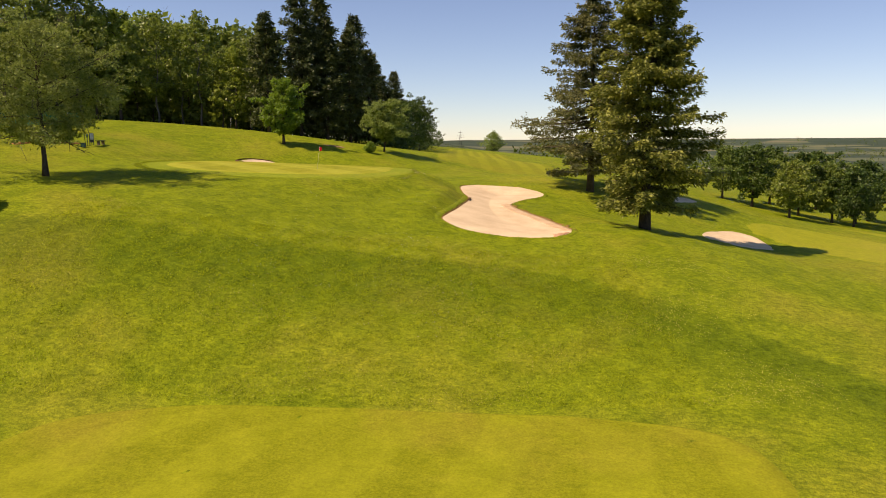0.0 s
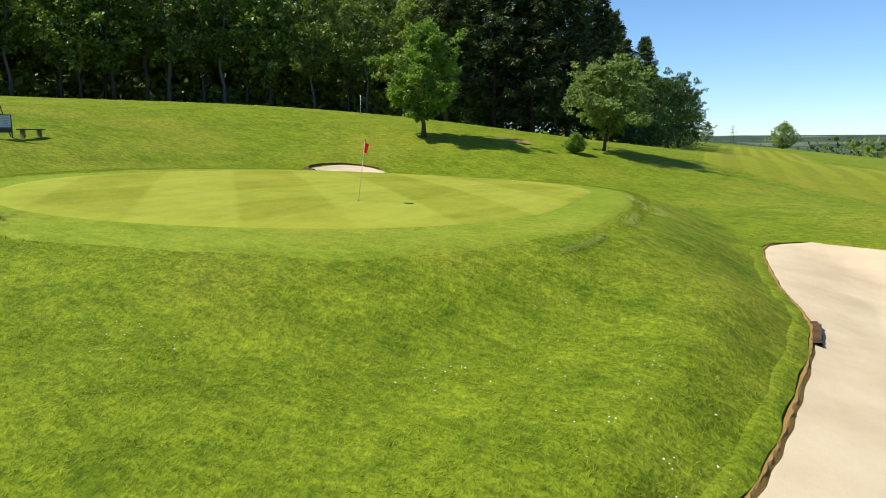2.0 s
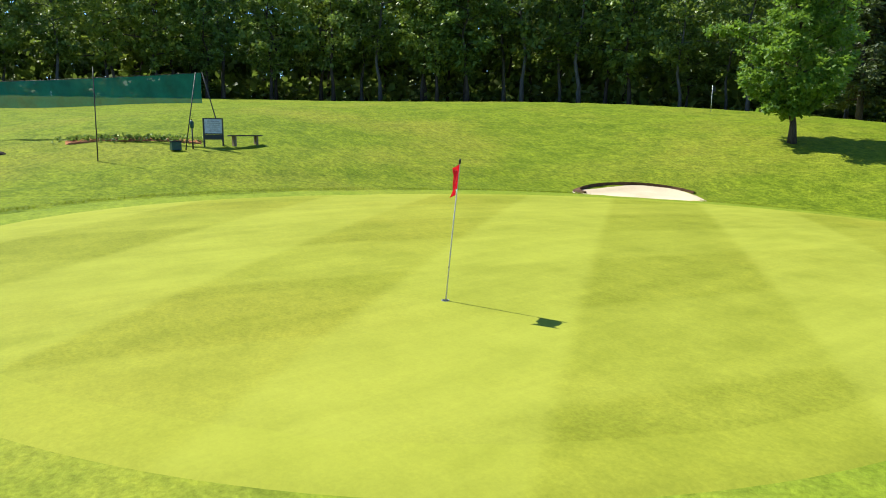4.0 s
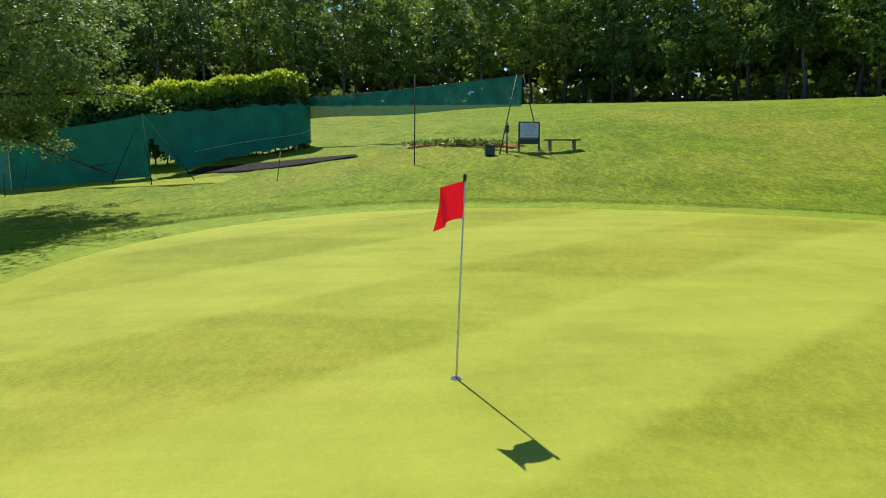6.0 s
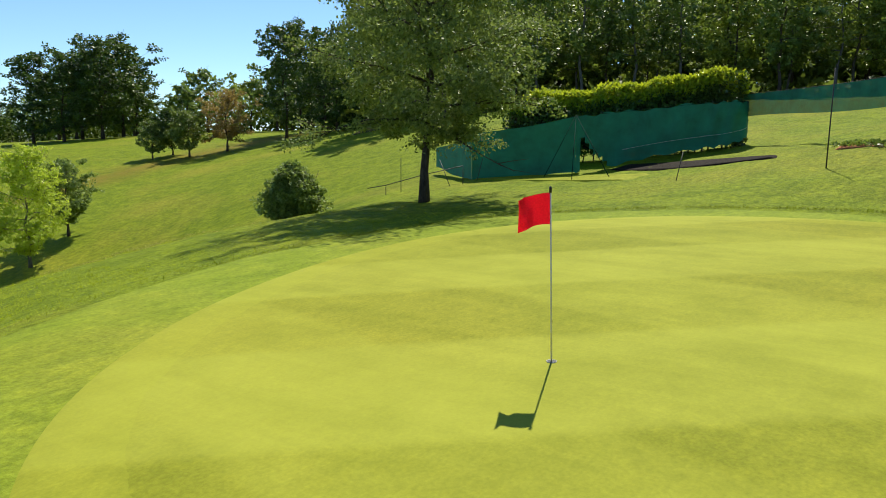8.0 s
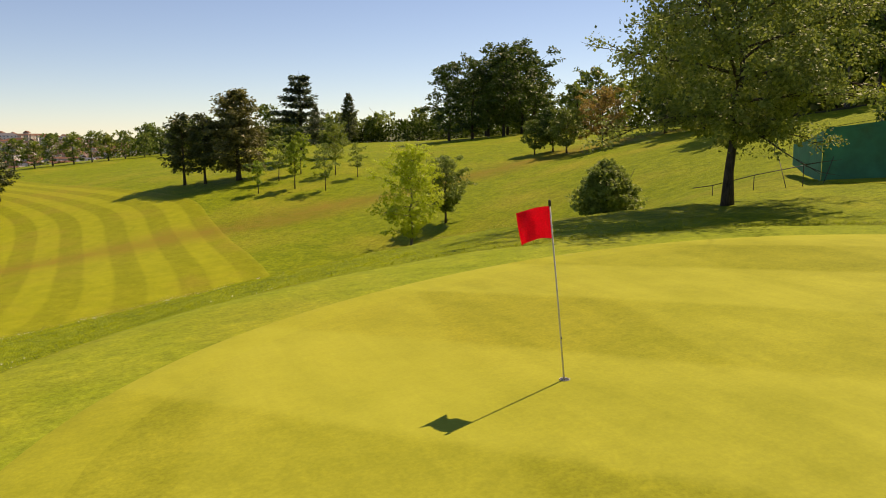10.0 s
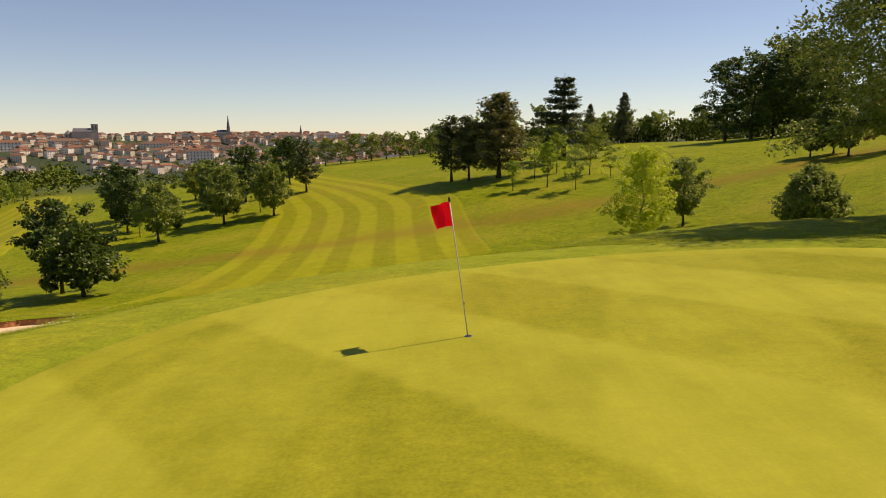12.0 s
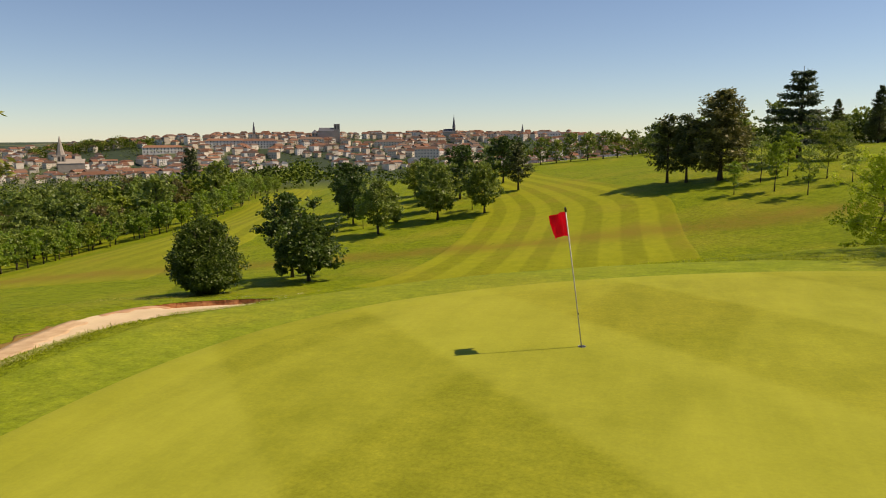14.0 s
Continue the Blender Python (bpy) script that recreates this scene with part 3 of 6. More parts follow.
def grid_mesh(name, xx, yy, zz, closed_u=False):
    nu, nv = xx.shape
    verts = np.stack([xx, yy, zz], -1).reshape(-1, 3)
    i, j = np.meshgrid(np.arange(nu if closed_u else nu - 1), np.arange(nv - 1), indexing="ij")
    a = (i * nv + j).ravel()
    b = (((i + 1) % nu) * nv + j).ravel()
    faces = np.stack([a, b, b + 1, a + 1], -1)
    return array_mesh(name, verts.tolist(), faces.tolist(), True)


def ground_noise(x, y):
    """Small unevenness of the rough, none on the mown places."""
    k = soft((collar_gap(x, y) - 2.2) / 1.5)
    return k * (0.035 * np.sin(1.9 * x + 0.7 * y) * np.sin(1.3 * y - 0.5 * x + 1.0) + 0.025 * np.sin(3.7 * x - 2.9 * y))


gx = graded(-36, 36, 0.8, 0.055, 4600)
gy = graded(-46, 46, 0.8, 0.055, 4600)
gx = np.sort(np.concatenate([gx[(gx < 10.5) | (gx > 22.5)], np.arange(10.5, 22.6, 0.3)]))
gy = np.sort(np.concatenate([gy[(gy < -18.6) | (gy > 11.4)], np.arange(-18.6, 11.5, 0.4)]))
GX, GY = np.meshgrid(gx, gy, indexing="ij")
near = (np.abs(GX) < 120) & (np.abs(GY) < 160)
GZ = height(GX, GY) + np.where(near, ground_noise(GX, GY), 0)
# under the laid surfaces the sheet dips out of their way
GZ -= 0.14 * soft(-(green_gap(GX, GY) - 0.9) / 0.9)
sand = inside(BIG_RING, GX, GY)
GZ[sand] -= 0.12
for b in SMALL:
    GZ -= np.where(small_gap(GX, GY, b) < 0.8, 0.15, 0.0)
ground = new("ground", grid_mesh("ground", GX, GY, GZ))
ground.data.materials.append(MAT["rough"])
tagged(ground, "rolling rough grass of a hillside golf course", "ground", kind="structure")


def disc(name, mid, radius, lift, mat, rings=26, spokes=128, inner=0.0, uneven=0.0):
    """A patch of turf that lies on the ground; radius(turn)."""
    turn = np.linspace(0, 2 * math.pi, spokes, endpoint=False)
    k = np.linspace(inner, 1, rings)
    rr = radius(turn)[:, None] * k[None]
    xx, yy = mid[0] + rr * np.cos(turn)[:, None], mid[1] + rr * np.sin(turn)[:, None]
    zz = height(xx, yy) + lift
    zz[:, -1] -= lift + 0.05
    me = grid_mesh(name, xx, yy, zz, True)
    uv = me.uv_layers.new(name="UVMap")
    inset = np.broadcast_to(radius(turn)[:, None] * (1 - k[None]), xx.shape)
    flat = np.stack([inset, inset], -1).reshape(-1, 2)
    idx = np.empty(len(me.loops), np.int32)
    me.loops.foreach_get("vertex_index", idx)
    uv.data.foreach_set("uv", flat[idx].astype(np.float32).ravel())
    ob = new(name, me)
    me.materials.append(mat)
    return ob


def ribbon(name, left, right, lift, mat, across=24, edge=0.06, widen=0.0):
    """A strip of ground between two lines."""
    n = len(left)
    k = np.concatenate([[0.0], np.linspace(0.012, 0.988, across), [1.0]])
    xx = left[:, :1] * (1 - k) + right[:, :1] * k
    yy = left[:, 1:] * (1 - k) + right[:, 1:] * k
    zz = height(xx, yy) + lift
    if widen:
        zz[:, 0], zz[:, -1], zz[0], zz[-1] = zz[:, 2], zz[:, -3], zz[3], zz[-4]
        edge = -lift
    zz[:, 0] -= lift + edge
    zz[:, -1] -= lift + edge
    zz[0] -= lift + edge
    zz[-1] -= lift + edge
    me = grid_mesh(name, xx, yy, zz)
    uv = me.uv_layers.new(name="UVMap")
    flat = np.stack([np.broadcast_to(k, xx.shape), np.broadcast_to(np.linspace(0, 1, n)[:, None], xx.shape)], -1).reshape(-1, 2)
    idx = np.empty(len(me.loops), np.int32)
    me.loops.foreach_get("vertex_index", idx)
    uv.data.foreach_set("uv", flat[idx].astype(np.float32).ravel())
    ob = new(name, me)
    me.materials.append(mat)
    return ob


apron_r = lambda turn: green_radius(turn) + collar_extra(turn) + 1.75 + 0.25 * np.sin(3 * turn + 1) + 0.12 * np.sin(11 * turn) + 0.06 * np.sin(23 * turn)
tagged(disc("apron", GREEN_MID, apron_r, 0.03, MAT["fringe"], 40, 200), "short mown grass collar round the putting green", "apron", kind="structure")
tagged(disc("putting_green", GREEN_MID, green_radius, 0.055, MAT["green"], 34, 200), "smooth pale green putting surface with mowing stripes", "putting green", kind="structure")

# fairways and far greens
def fairway(name, left, right, label, mat="fairway", n=14):
    ob = ribbon(name, bunker_line(left, n), bunker_line(right, n), 0.05, MAT[mat], 60)
    return tagged(ob, label, "fairway", kind="structure")


fairway("fairway", [(17, -37.6), (24, -39.5), (24.5, -45), (22, -53), (21.3, -64), (22, -81), (22.8, -92), (24, -104), (31, -128), (44, -156), (60, -190)],
        [(9, -37.2), (0, -37.6), (-5.2, -40.5), (-6.8, -52), (-6, -68), (-5.7, -78), (-5, -94), (0, -106), (11, -130), (22, -158), (34, -195)],
        "striped fairway climbing out of a hollow")
fairway("fairway", [(55, -60), (58, -75), (57, -88), (66, -112), (80, -148), (100, -200), (124, -250)],
        [(88, -52), (94, -80), (97, -104), (100, -130), (104, -155), (124, -215), (146, -280)],
        "long pale striped fairway in the valley")
fairway("fairway", [(9.7, 43.5), (9.2, 60), (8.8, 90), (9.2, 125), (9.8, 165)],
        [(30, 30), (30, 50), (29.5, 80), (29, 120), (27, 165)],
        "striped fairway along the ridge")
for mid, r in (((50, 2), 9.0), ((74, 22), 12.0), ((33, 38), 6.0)):
    tagged(disc("far_green", mid, lambda turn, r=r: r * (1 + 0.16 * np.cos(2 * turn + r) + 0.06 * np.sin(3 * turn)), 0.05, MAT["meadow"], 14, 64),
           "pale mown green on the lower slope", "green", kind="structure")

# sand
big = ribbon("bunker", BIG_LEFT, BIG_RIGHT, 0.06, MAT["sand"], 40, 0.02, 0.35)
tagged(big, "large hourglass bunker of raked pale sand", "bunker", kind="structure")
for b in SMALL:
    c, s = math.cos(b[4]), math.sin(b[4])
    turn = np.linspace(0, 2 * math.pi, 64, endpoint=False)
    rad = 0.97 * (1 + 0.10 * np.cos(3 * turn + b[0]) + 0.06 * np.sin(2 * turn))
    k = np.linspace(0, 1, 10)
    u = b[2] * (rad * np.cos(turn))[:, None] * k
    v = b[3] * (rad * np.sin(turn))[:, None] * k
    xx, yy = b[0] + u * c - v * s, b[1] + u * s + v * c
    zz = height(xx, yy) + 0.05
    zz[:, -1] -= 0.08
    ob = new("bunker", grid_mesh("bunker", xx, yy, zz, True))
    if b[2] < 1.6:
        ob.name = "bare_patch"
        ob.data.materials.append(MAT["lip"])
        tagged(ob, "dry bare patch of ground on the slope", "bare patch", kind="structure")
        continue
    ob.data.materials.append(MAT["sand"])
    tagged(ob, "small shallow bunker of pale sand in the grass", "bunker", kind="structure")

# the ragged turf lip along the bunker's high side, deep where the bank has slumped
lip_rng = random.Random(5)


def lip_strip(name, line, inward, deep_at, mat, label, reach=0.07, lift=0.0):
    bm = bmesh.new()
    rows = []
    for i, (x, y) in enumerate(line):
        a, b = line[max(i - 1, 0)], line[min(i + 1, len(line) - 1)]
        nx, ny = (b - a)[1], -(b - a)[0]
        l = math.hypot(nx, ny)
        nx, ny = nx / l * inward, ny / l * inward
        deep = deep_at(i)
        z = float(land(x, y))
        j = lip_rng.uniform(-0.03, 0.03)
        rows.append([bm.verts.new((x - (0.02 + 3 * lift) * nx, y - (0.02 + 3 * lift) * ny, z - 0.02)), bm.verts.new((x + (reach + j) * nx, y + (reach + j) * ny, z + 0.01 + lift * (1 + 4 * j))),
                     bm.verts.new((x + (reach + 0.02) * nx, y + (reach + 0.02) * ny, z - deep * 0.5)), bm.verts.new((x + 0.22 * nx, y + 0.22 * ny, z - deep - 0.12))])
    for p, q in zip(rows, rows[1:]):
        for k in range(3):
            bm.faces.new((p[k], q[k], q[k + 1], p[k + 1]))
    return tagged(part(name, bm, mat, None), label, "soil edge", kind="structure")


fine_left = bunker_line(BIG_LEFT[6:-4:2], 6)
NOTCH = int(np.argmin(np.hypot(fine_left[:, 0] - 13.75, fine_left[:, 1] + 2.9)))
lip_strip("bunker_lip", fine_left, -1, lambda i: 0.03 + 0.02 * math.sin(i * 0.9), MAT["worn"], "crumbling brown soil edge along the large bunker")
red_line = np.concatenate([BIG_RIGHT[16:], BIG_LEFT[:-16:-1]])
red_line = red_line[np.concatenate([[True], np.hypot(*np.diff(red_line, axis=0).T) > 0.08])]
lip_strip("bunker_edge", bunker_line(red_line[::2], 5), 1, lambda i: 0.16 + 0.05 * math.sin(i * 0.33) + 0.02 * math.sin(i * 1.7), MAT["red_earth"], "worn reddish soil face of the large bunker", 0.05)
lip_strip("bunker_notch", fine_left[NOTCH - 5:NOTCH + 6], -1, lambda i: 0.42 - 0.05 * abs(i - 5), MAT["earth"], "dark slumped notch in the bunker's bank", 0.28)
tip = BIG_RIGHT[66:84]
to_mid = np.array([16.6, -12.0]) - tip
to_mid /= np.linalg.norm(to_mid, axis=1, keepdims=True)
wide_in = (0.15 + 0.5 * np.sin(np.linspace(0.1, 3.0, len(tip))) + 0.15 * np.sin(np.arange(len(tip)) * 1.3))[:, None]
tagged(ribbon("worn_sand", tip + to_mid * 0.05, tip + to_mid * wide_in, 0.085, MAT["worn_sand"], 5, 0.02), "reddish worn sand at the bunker's tip", "soil edge", kind="structure")
shore = BIG_RIGHT[28:64]
inward = np.stack([-0.5 - 0.75 * np.sin(np.linspace(0.1, 3.0, len(shore))) + 0.14 * np.sin(np.arange(len(shore)) * 1.1), 0.08 * np.cos(np.arange(len(shore)) * 0.7)], -1)
tagged(ribbon("worn_sand", shore + inward, shore + 0.04, 0.075, MAT["stained_sand"], 6, 0.02), "soil-stained sand below the bunker's low shore", "soil edge", kind="structure")
worn = BIG_RIGHT[30:60]
tagged(ribbon("worn_turf", worn + 0.02, worn + np.stack([0.35 + 0.22 * np.sin(np.arange(30) * 0.9) + 0.3 * np.sin(np.arange(30) * 0.1), 0.1 * np.cos(np.arange(30) * 0.5)], -1), 0.045, MAT["worn"], 5, 0.03),
       "worn reddish turf along the bunker's rim", "soil edge", kind="structure")

# turf that rolls over to the sand's rim
RIM = np.concatenate([BIG_LEFT, BIG_RIGHT[::-1]])
RIM = RIM[np.concatenate([[True], np.hypot(*np.diff(RIM, axis=0).T) > 0.05])]
for rim, way in ((RIM, -1),):
    nrm = np.gradient(rim, axis=0)
    nrm = np.stack([-nrm[:, 1], nrm[:, 0]], -1) / np.linalg.norm(nrm, axis=1, keepdims=True)
    outer = rim + way * nrm * 0.5
    k = np.array([0, 0.3, 0.7, 1.0])
    xx, yy = rim[:, :1] * (1 - k) + outer[:, :1] * k, rim[:, 1:] * (1 - k) + outer[:, 1:] * k
    wob = 0.04 * np.sin(np.arange(len(rim)) * 1.7) + 0.03 * np.sin(np.arange(len(rim)) * 0.61)
    xx[:, 0] -= way * nrm[:, 0] * wob
    yy[:, 0] -= way * nrm[:, 1] * wob
    zz = land(xx, yy) + np.array([0.02, 0.04, 0.04, -0.06])
    ob = new("turf_rim", grid_mesh("turf_rim", xx, yy, zz))
    ob.data.materials.append(MAT["rough"])
    tagged(ob, "turf rim round the large bunker", "turf edge", kind="structure")

# pale clippings where mowers turn on the collar
crng = np.random.default_rng(17)
cq = []
for a0, a1, out, wide in ((-0.62, -0.46, 2.1, 0.20), (-0.34, -0.10, 2.6, 0.30), (0.02, 0.30, 2.8, 0.28), (0.30, 0.50, 2.0, 0.2), (0.10, 0.38, 2.2, 0.16)):
    n = 1500
    a = crng.uniform(a0, a1, n)
    r = green_radius(a) + collar_extra(a) + out - 0.1 + 0.3 * np.sin(a * 9) + crng.normal(size=n) * wide * 0.45
    x, y = GREEN_MID[0] + r * np.cos(a), GREEN_MID[1] + r * np.sin(a)
    p = np.stack([x, y, height(x, y) + ground_noise(x, y) + crng.uniform(0.02, 0.05, n)], -1)
    w = np.stack([crng.normal(size=n), crng.normal(size=n), crng.normal(size=n) * 0.2], -1)
    w /= np.linalg.norm(w, axis=1, keepdims=True)
    s = np.cross(w, np.array([0, 0, 1.0])) * 0.0035
    w = w * crng.uniform(0.02, 0.055, n)[:, None]
    cq.append(np.stack([p - s, p + s, p + w + s, p + w - s], 1))
clip = new("grass_clippings", quad_mesh("grass_clippings", np.concatenate(cq)))
clip.data.materials.append(MAT["straw"])
tagged(clip, "pale dry grass clippings on the collar", "clippings", kind="stuff")
lip_strip("bunker_lip", np.array([(SMALL[0][0] + 2.6 * math.cos(a) * math.cos(0.75) - 1.75 * math.sin(a) * math.sin(0.75), SMALL[0][1] + 2.6 * math.cos(a) * math.sin(0.75) + 1.75 * math.sin(a) * math.cos(0.75)) for a in np.linspace(0.5, 3.6, 26)]),
          -1, lambda i: 0.16 + 0.03 * math.sin(i), MAT["earth"], "dark turf lip above the small bunker", 0.1, 0.075)

# ---------- trees ----------
def turn_about(v, axis, angle):
    return v * np.cos(angle) + np.cross(axis, v) * np.sin(angle) + axis * np.dot(axis, v) * (1 - np.cos(angle))


def leaves_at(rng, centres, spread, per, size, droop=0.0, flat=0.6):
    """Loose leaf blades, (n, 4, 3), scattered round centres."""
    n = len(centres) * per
    c = np.repeat(centres, per, 0)
    s = np.repeat(spread, per) if np.ndim(spread) else np.full(n, spread)
    off = rng.normal(size=(n, 3))
    off *= (rng.random(n) ** 0.5 / (np.linalg.norm(off, axis=1) + 1e-9))[:, None]
    off[:, 2] *= flat
    p = c + off * s[:, None]
    way = off + rng.normal(size=(n, 3)) * 0.7
    way[:, 2] -= droop
    way /= np.linalg.norm(way, axis=1, keepdims=True)
    side = np.cross(way, rng.normal(size=(n, 3)) * 0.8 + np.array([0, 0, 1.0]))
    side /= np.linalg.norm(side, axis=1, keepdims=True) + 1e-9
    l = (size * rng.uniform(0.65, 1.35, n))[:, None]
    w = l * rng.uniform(0.28, 0.42, n)[:, None]
    mid = p + way * l * 0.45
    return np.stack([p, mid + side * w, p + way * l, mid - side * w], 1)


def skeleton_tree(seed, tall, wide, clear, girth, limbs=14, lean=0.0, shape=1.0, stems=1, twigs=7):
    """Trunk and limbs as tubes, and the twig ends that carry leaves.
    clear: height of the lowest limbs; shape: above 1 for a pointed crown, below for a flat one."""
    rng = np.random.default_rng(seed)
    bm = bmesh.new()
    ends = []
    for st in range(stems):
        a0 = rng.uniform(0, 6.28)
        lean_way = np.array([math.cos(a0), math.sin(a0), 0]) * (lean + (0.16 if stems > 1 else 0))
        top = tall * (0.9 if st == 0 else 0.78)
        n = 9
        trunk = []
        wob = rng.normal(size=(n, 2)) * 0.012 * tall
        wob[:2] = 0
        for i in range(n):
            z = top * i / (n - 1)
            trunk.append(np.array([lean_way[0] * z + wob[i, 0], lean_way[1] * z + wob[i, 1], z - (0.12 if i == 0 else 0)]))
        trunk = np.array(trunk)
        if stems > 1:
            trunk[:, :2] += np.array([math.cos(a0), math.sin(a0)]) * girth * 0.8
        rad = [girth * (1.35 if i == 0 else 1.0) * (1 - 0.88 * (i / (n - 1)) ** 0.9) / math.sqrt(stems) for i in range(n)]
        tube(bm, trunk, rad, 8)
        count = max(5, limbs // stems)
        for b in range(count):
            f = (b + rng.uniform(0, 0.8)) / count
            z0 = clear + (top * 0.93 - clear) * f ** 0.9
            i = min(int(z0 / top * (n - 1)), n - 2)
            k = z0 / top * (n - 1) - i
            root = trunk[i] * (1 - k) + trunk[i + 1] * k
            turn = b * 2.4 + rng.uniform(-0.5, 0.5) + a0
            # crown envelope
            u = (z0 - clear) / max(tall - clear, 0.1)
            env = wide / 2 * (math.sin(math.pi * min(1, (0.18 + 0.82 * u)) ** shape) ** 0.6 + 0.12) * rng.uniform(0.75, 1.1)
            rise = 0.15 + 0.85 * u + rng.uniform(-0.15, 0.2)
            d = np.array([math.cos(turn), math.sin(turn), rise])
            d /= np.linalg.norm(d)
            length = env / max(0.35, math.hypot(d[0], d[1]))
            length = min(length, (tall - z0) / max(d[2], 0.05) * 1.0 + 0.35 * wide * (1 - u))
            pts = [root]
            way = d.copy()
            for s in range(4):
                way = way + rng.normal(size=3) * 0.13 + np.array([0, 0, -0.10 if u < 0.35 else 0.03])
                way /= np.linalg.norm(way)
                pts.append(pts[-1] + way * length / 4)
            r0 = max(0.018, girth * 0.42 * (1 - 0.7 * u) / math.sqrt(stems))
            tube(bm, pts, [r0, r0 * 0.75, r0 * 0.5, r0 * 0.3, r0 * 0.12], 5)
            for q in range(twigs):
                k = rng.uniform(0.3, 1.0) * 4
                i = min(int(k), 3)
                at = pts[i] * (1 - (k - i)) + pts[i + 1] * (k - i)
                axis = rng.normal(size=3)
                axis /= np.linalg.norm(axis)
                tw = turn_about(way, axis, rng.uniform(0.4, 1.3))
                tw[2] = tw[2] * 0.7 + 0.1
                tl = length * rng.uniform(0.16, 0.36)
                e = at + tw * tl
                tube(bm, [at, (at + e) / 2 + rng.normal(size=3) * 0.03 * tl, e], [r0 * 0.3, r0 * 0.18, r0 * 0.06], 3)
                ends.append(e)
                ends.append((at + e) / 2)
            ends.append(pts[-1])
    return bm, np.array(ends), rng


def crown_lobes(rng, tall, wide, clear, lobes, per, peak, inner=0.18, lump=1.15):
    """Tufts of leaves on the upper, outer skins of boughs that fill an uneven dome:
    their middles, the ways they face and their spreads."""
    low = clear * 0.85
    f = rng.uniform(0, 6.28, 4)
    mids, radii = [], []
    for tries in range(lobes * 40):
        if len(mids) == lobes:
            break
        u, a = rng.random(), rng.uniform(0, 6.28)
        k = 1 - abs(u - peak) / (peak if u < peak else 1 - peak)
        r = wide / 2 * max(k, 0.0) ** (0.45 if u > peak else 0.5)
        r *= 1 + 0.16 * math.sin(2 * a + f[0] + 4 * u) + 0.11 * math.sin(5 * a + f[1] - 7 * u)
        big = lump * wide * rng.uniform(0.085, 0.16) * (0.7 + 0.5 * k)
        q = max(0.0, r - big * 0.7) * rng.uniform(0.35, 1.0) ** 0.5
        p = np.array([q * math.cos(a), q * math.sin(a), low + big * 0.5 + max(0.1, tall - 1.4 * big - low) * u])
        if any(np.linalg.norm(p - c) < 0.62 * (big + b) * (0.55 if tries > lobes * 15 else 1.0) for c, b in zip(mids, radii)):
            continue
        mids.append(p)
        radii.append(big)
    at, way, spread = [], [], []
    heart = np.array([0, 0, low + (tall - low) * 0.35])
    for p, big in zip(mids, radii):
        out = p - heart
        out = out / (np.linalg.norm(out) + 1e-9) + np.array([0, 0, 0.55])
        out /= np.linalg.norm(out)
        d = rng.normal(size=(per * 3, 3))
        d /= np.linalg.norm(d, axis=1, keepdims=True)
        d = d[d @ out > -0.25][:per]
        at.append(p + d * np.array([1, 1, 0.72]) * (big * rng.uniform(0.55, 1.08, len(d)))[:, None])
        way.append(d)
        spread.append(np.full(len(d), big * 0.30))
    n = max(4, int(inner * sum(len(a) for a in at)))
    some = rng.integers(0, len(mids), n)
    at.append(np.array(mids)[some] * np.array([0.6, 0.6, 0.95]) + rng.normal(size=(n, 3)) * 0.05 * wide)
    way.append(rng.normal(size=(n, 3)) * 0.3)
    spread.append(np.full(n, 0.06 * wide))
    return np.concatenate(at), np.concatenate(way), np.concatenate(spread)


def tuft_leaves(rng, at, way, spread, per, size, flat=0.6):
    """Loose leaf blades, (n, 4, 3), that face the way of their tufts."""
    c, d, s = np.repeat(at, per, 0), np.repeat(way, per, 0), np.repeat(spread, per)
    n = len(c)
    off = rng.normal(size=(n, 3))
    off *= (rng.random(n) ** 0.6 / (np.linalg.norm(off, axis=1) + 1e-9))[:, None]
    off[:, 2] *= flat
    p = c + off * s[:, None]
    run = d * 0.7 + off * 0.8 + rng.normal(size=(n, 3)) * 0.5
    run[:, 2] -= 0.25
    run /= np.linalg.norm(run, axis=1, keepdims=True) + 1e-9
    side = np.cross(run, d * 0.5 + rng.normal(size=(n, 3)) * 0.55 + np.array([0, 0, 0.9]))
    side /= np.linalg.norm(side, axis=1, keepdims=True) + 1e-9
    l = (size * rng.uniform(0.6, 1.35, n))[:, None]
    w = l * rng.uniform(0.28, 0.42, n)[:, None]
    mid = p + run * l * 0.45
    return np.stack([p, mid + side * w, p + run * l, mid - side * w], 1)


def lean_of(ends, z):
    """How far the crown's middle stands off the foot, by height."""
    k = np.clip(z / max(ends[:, 2].max(), 0.1), 0, 1)[:, None]
    return (ends[:, :2].mean(0) * k)


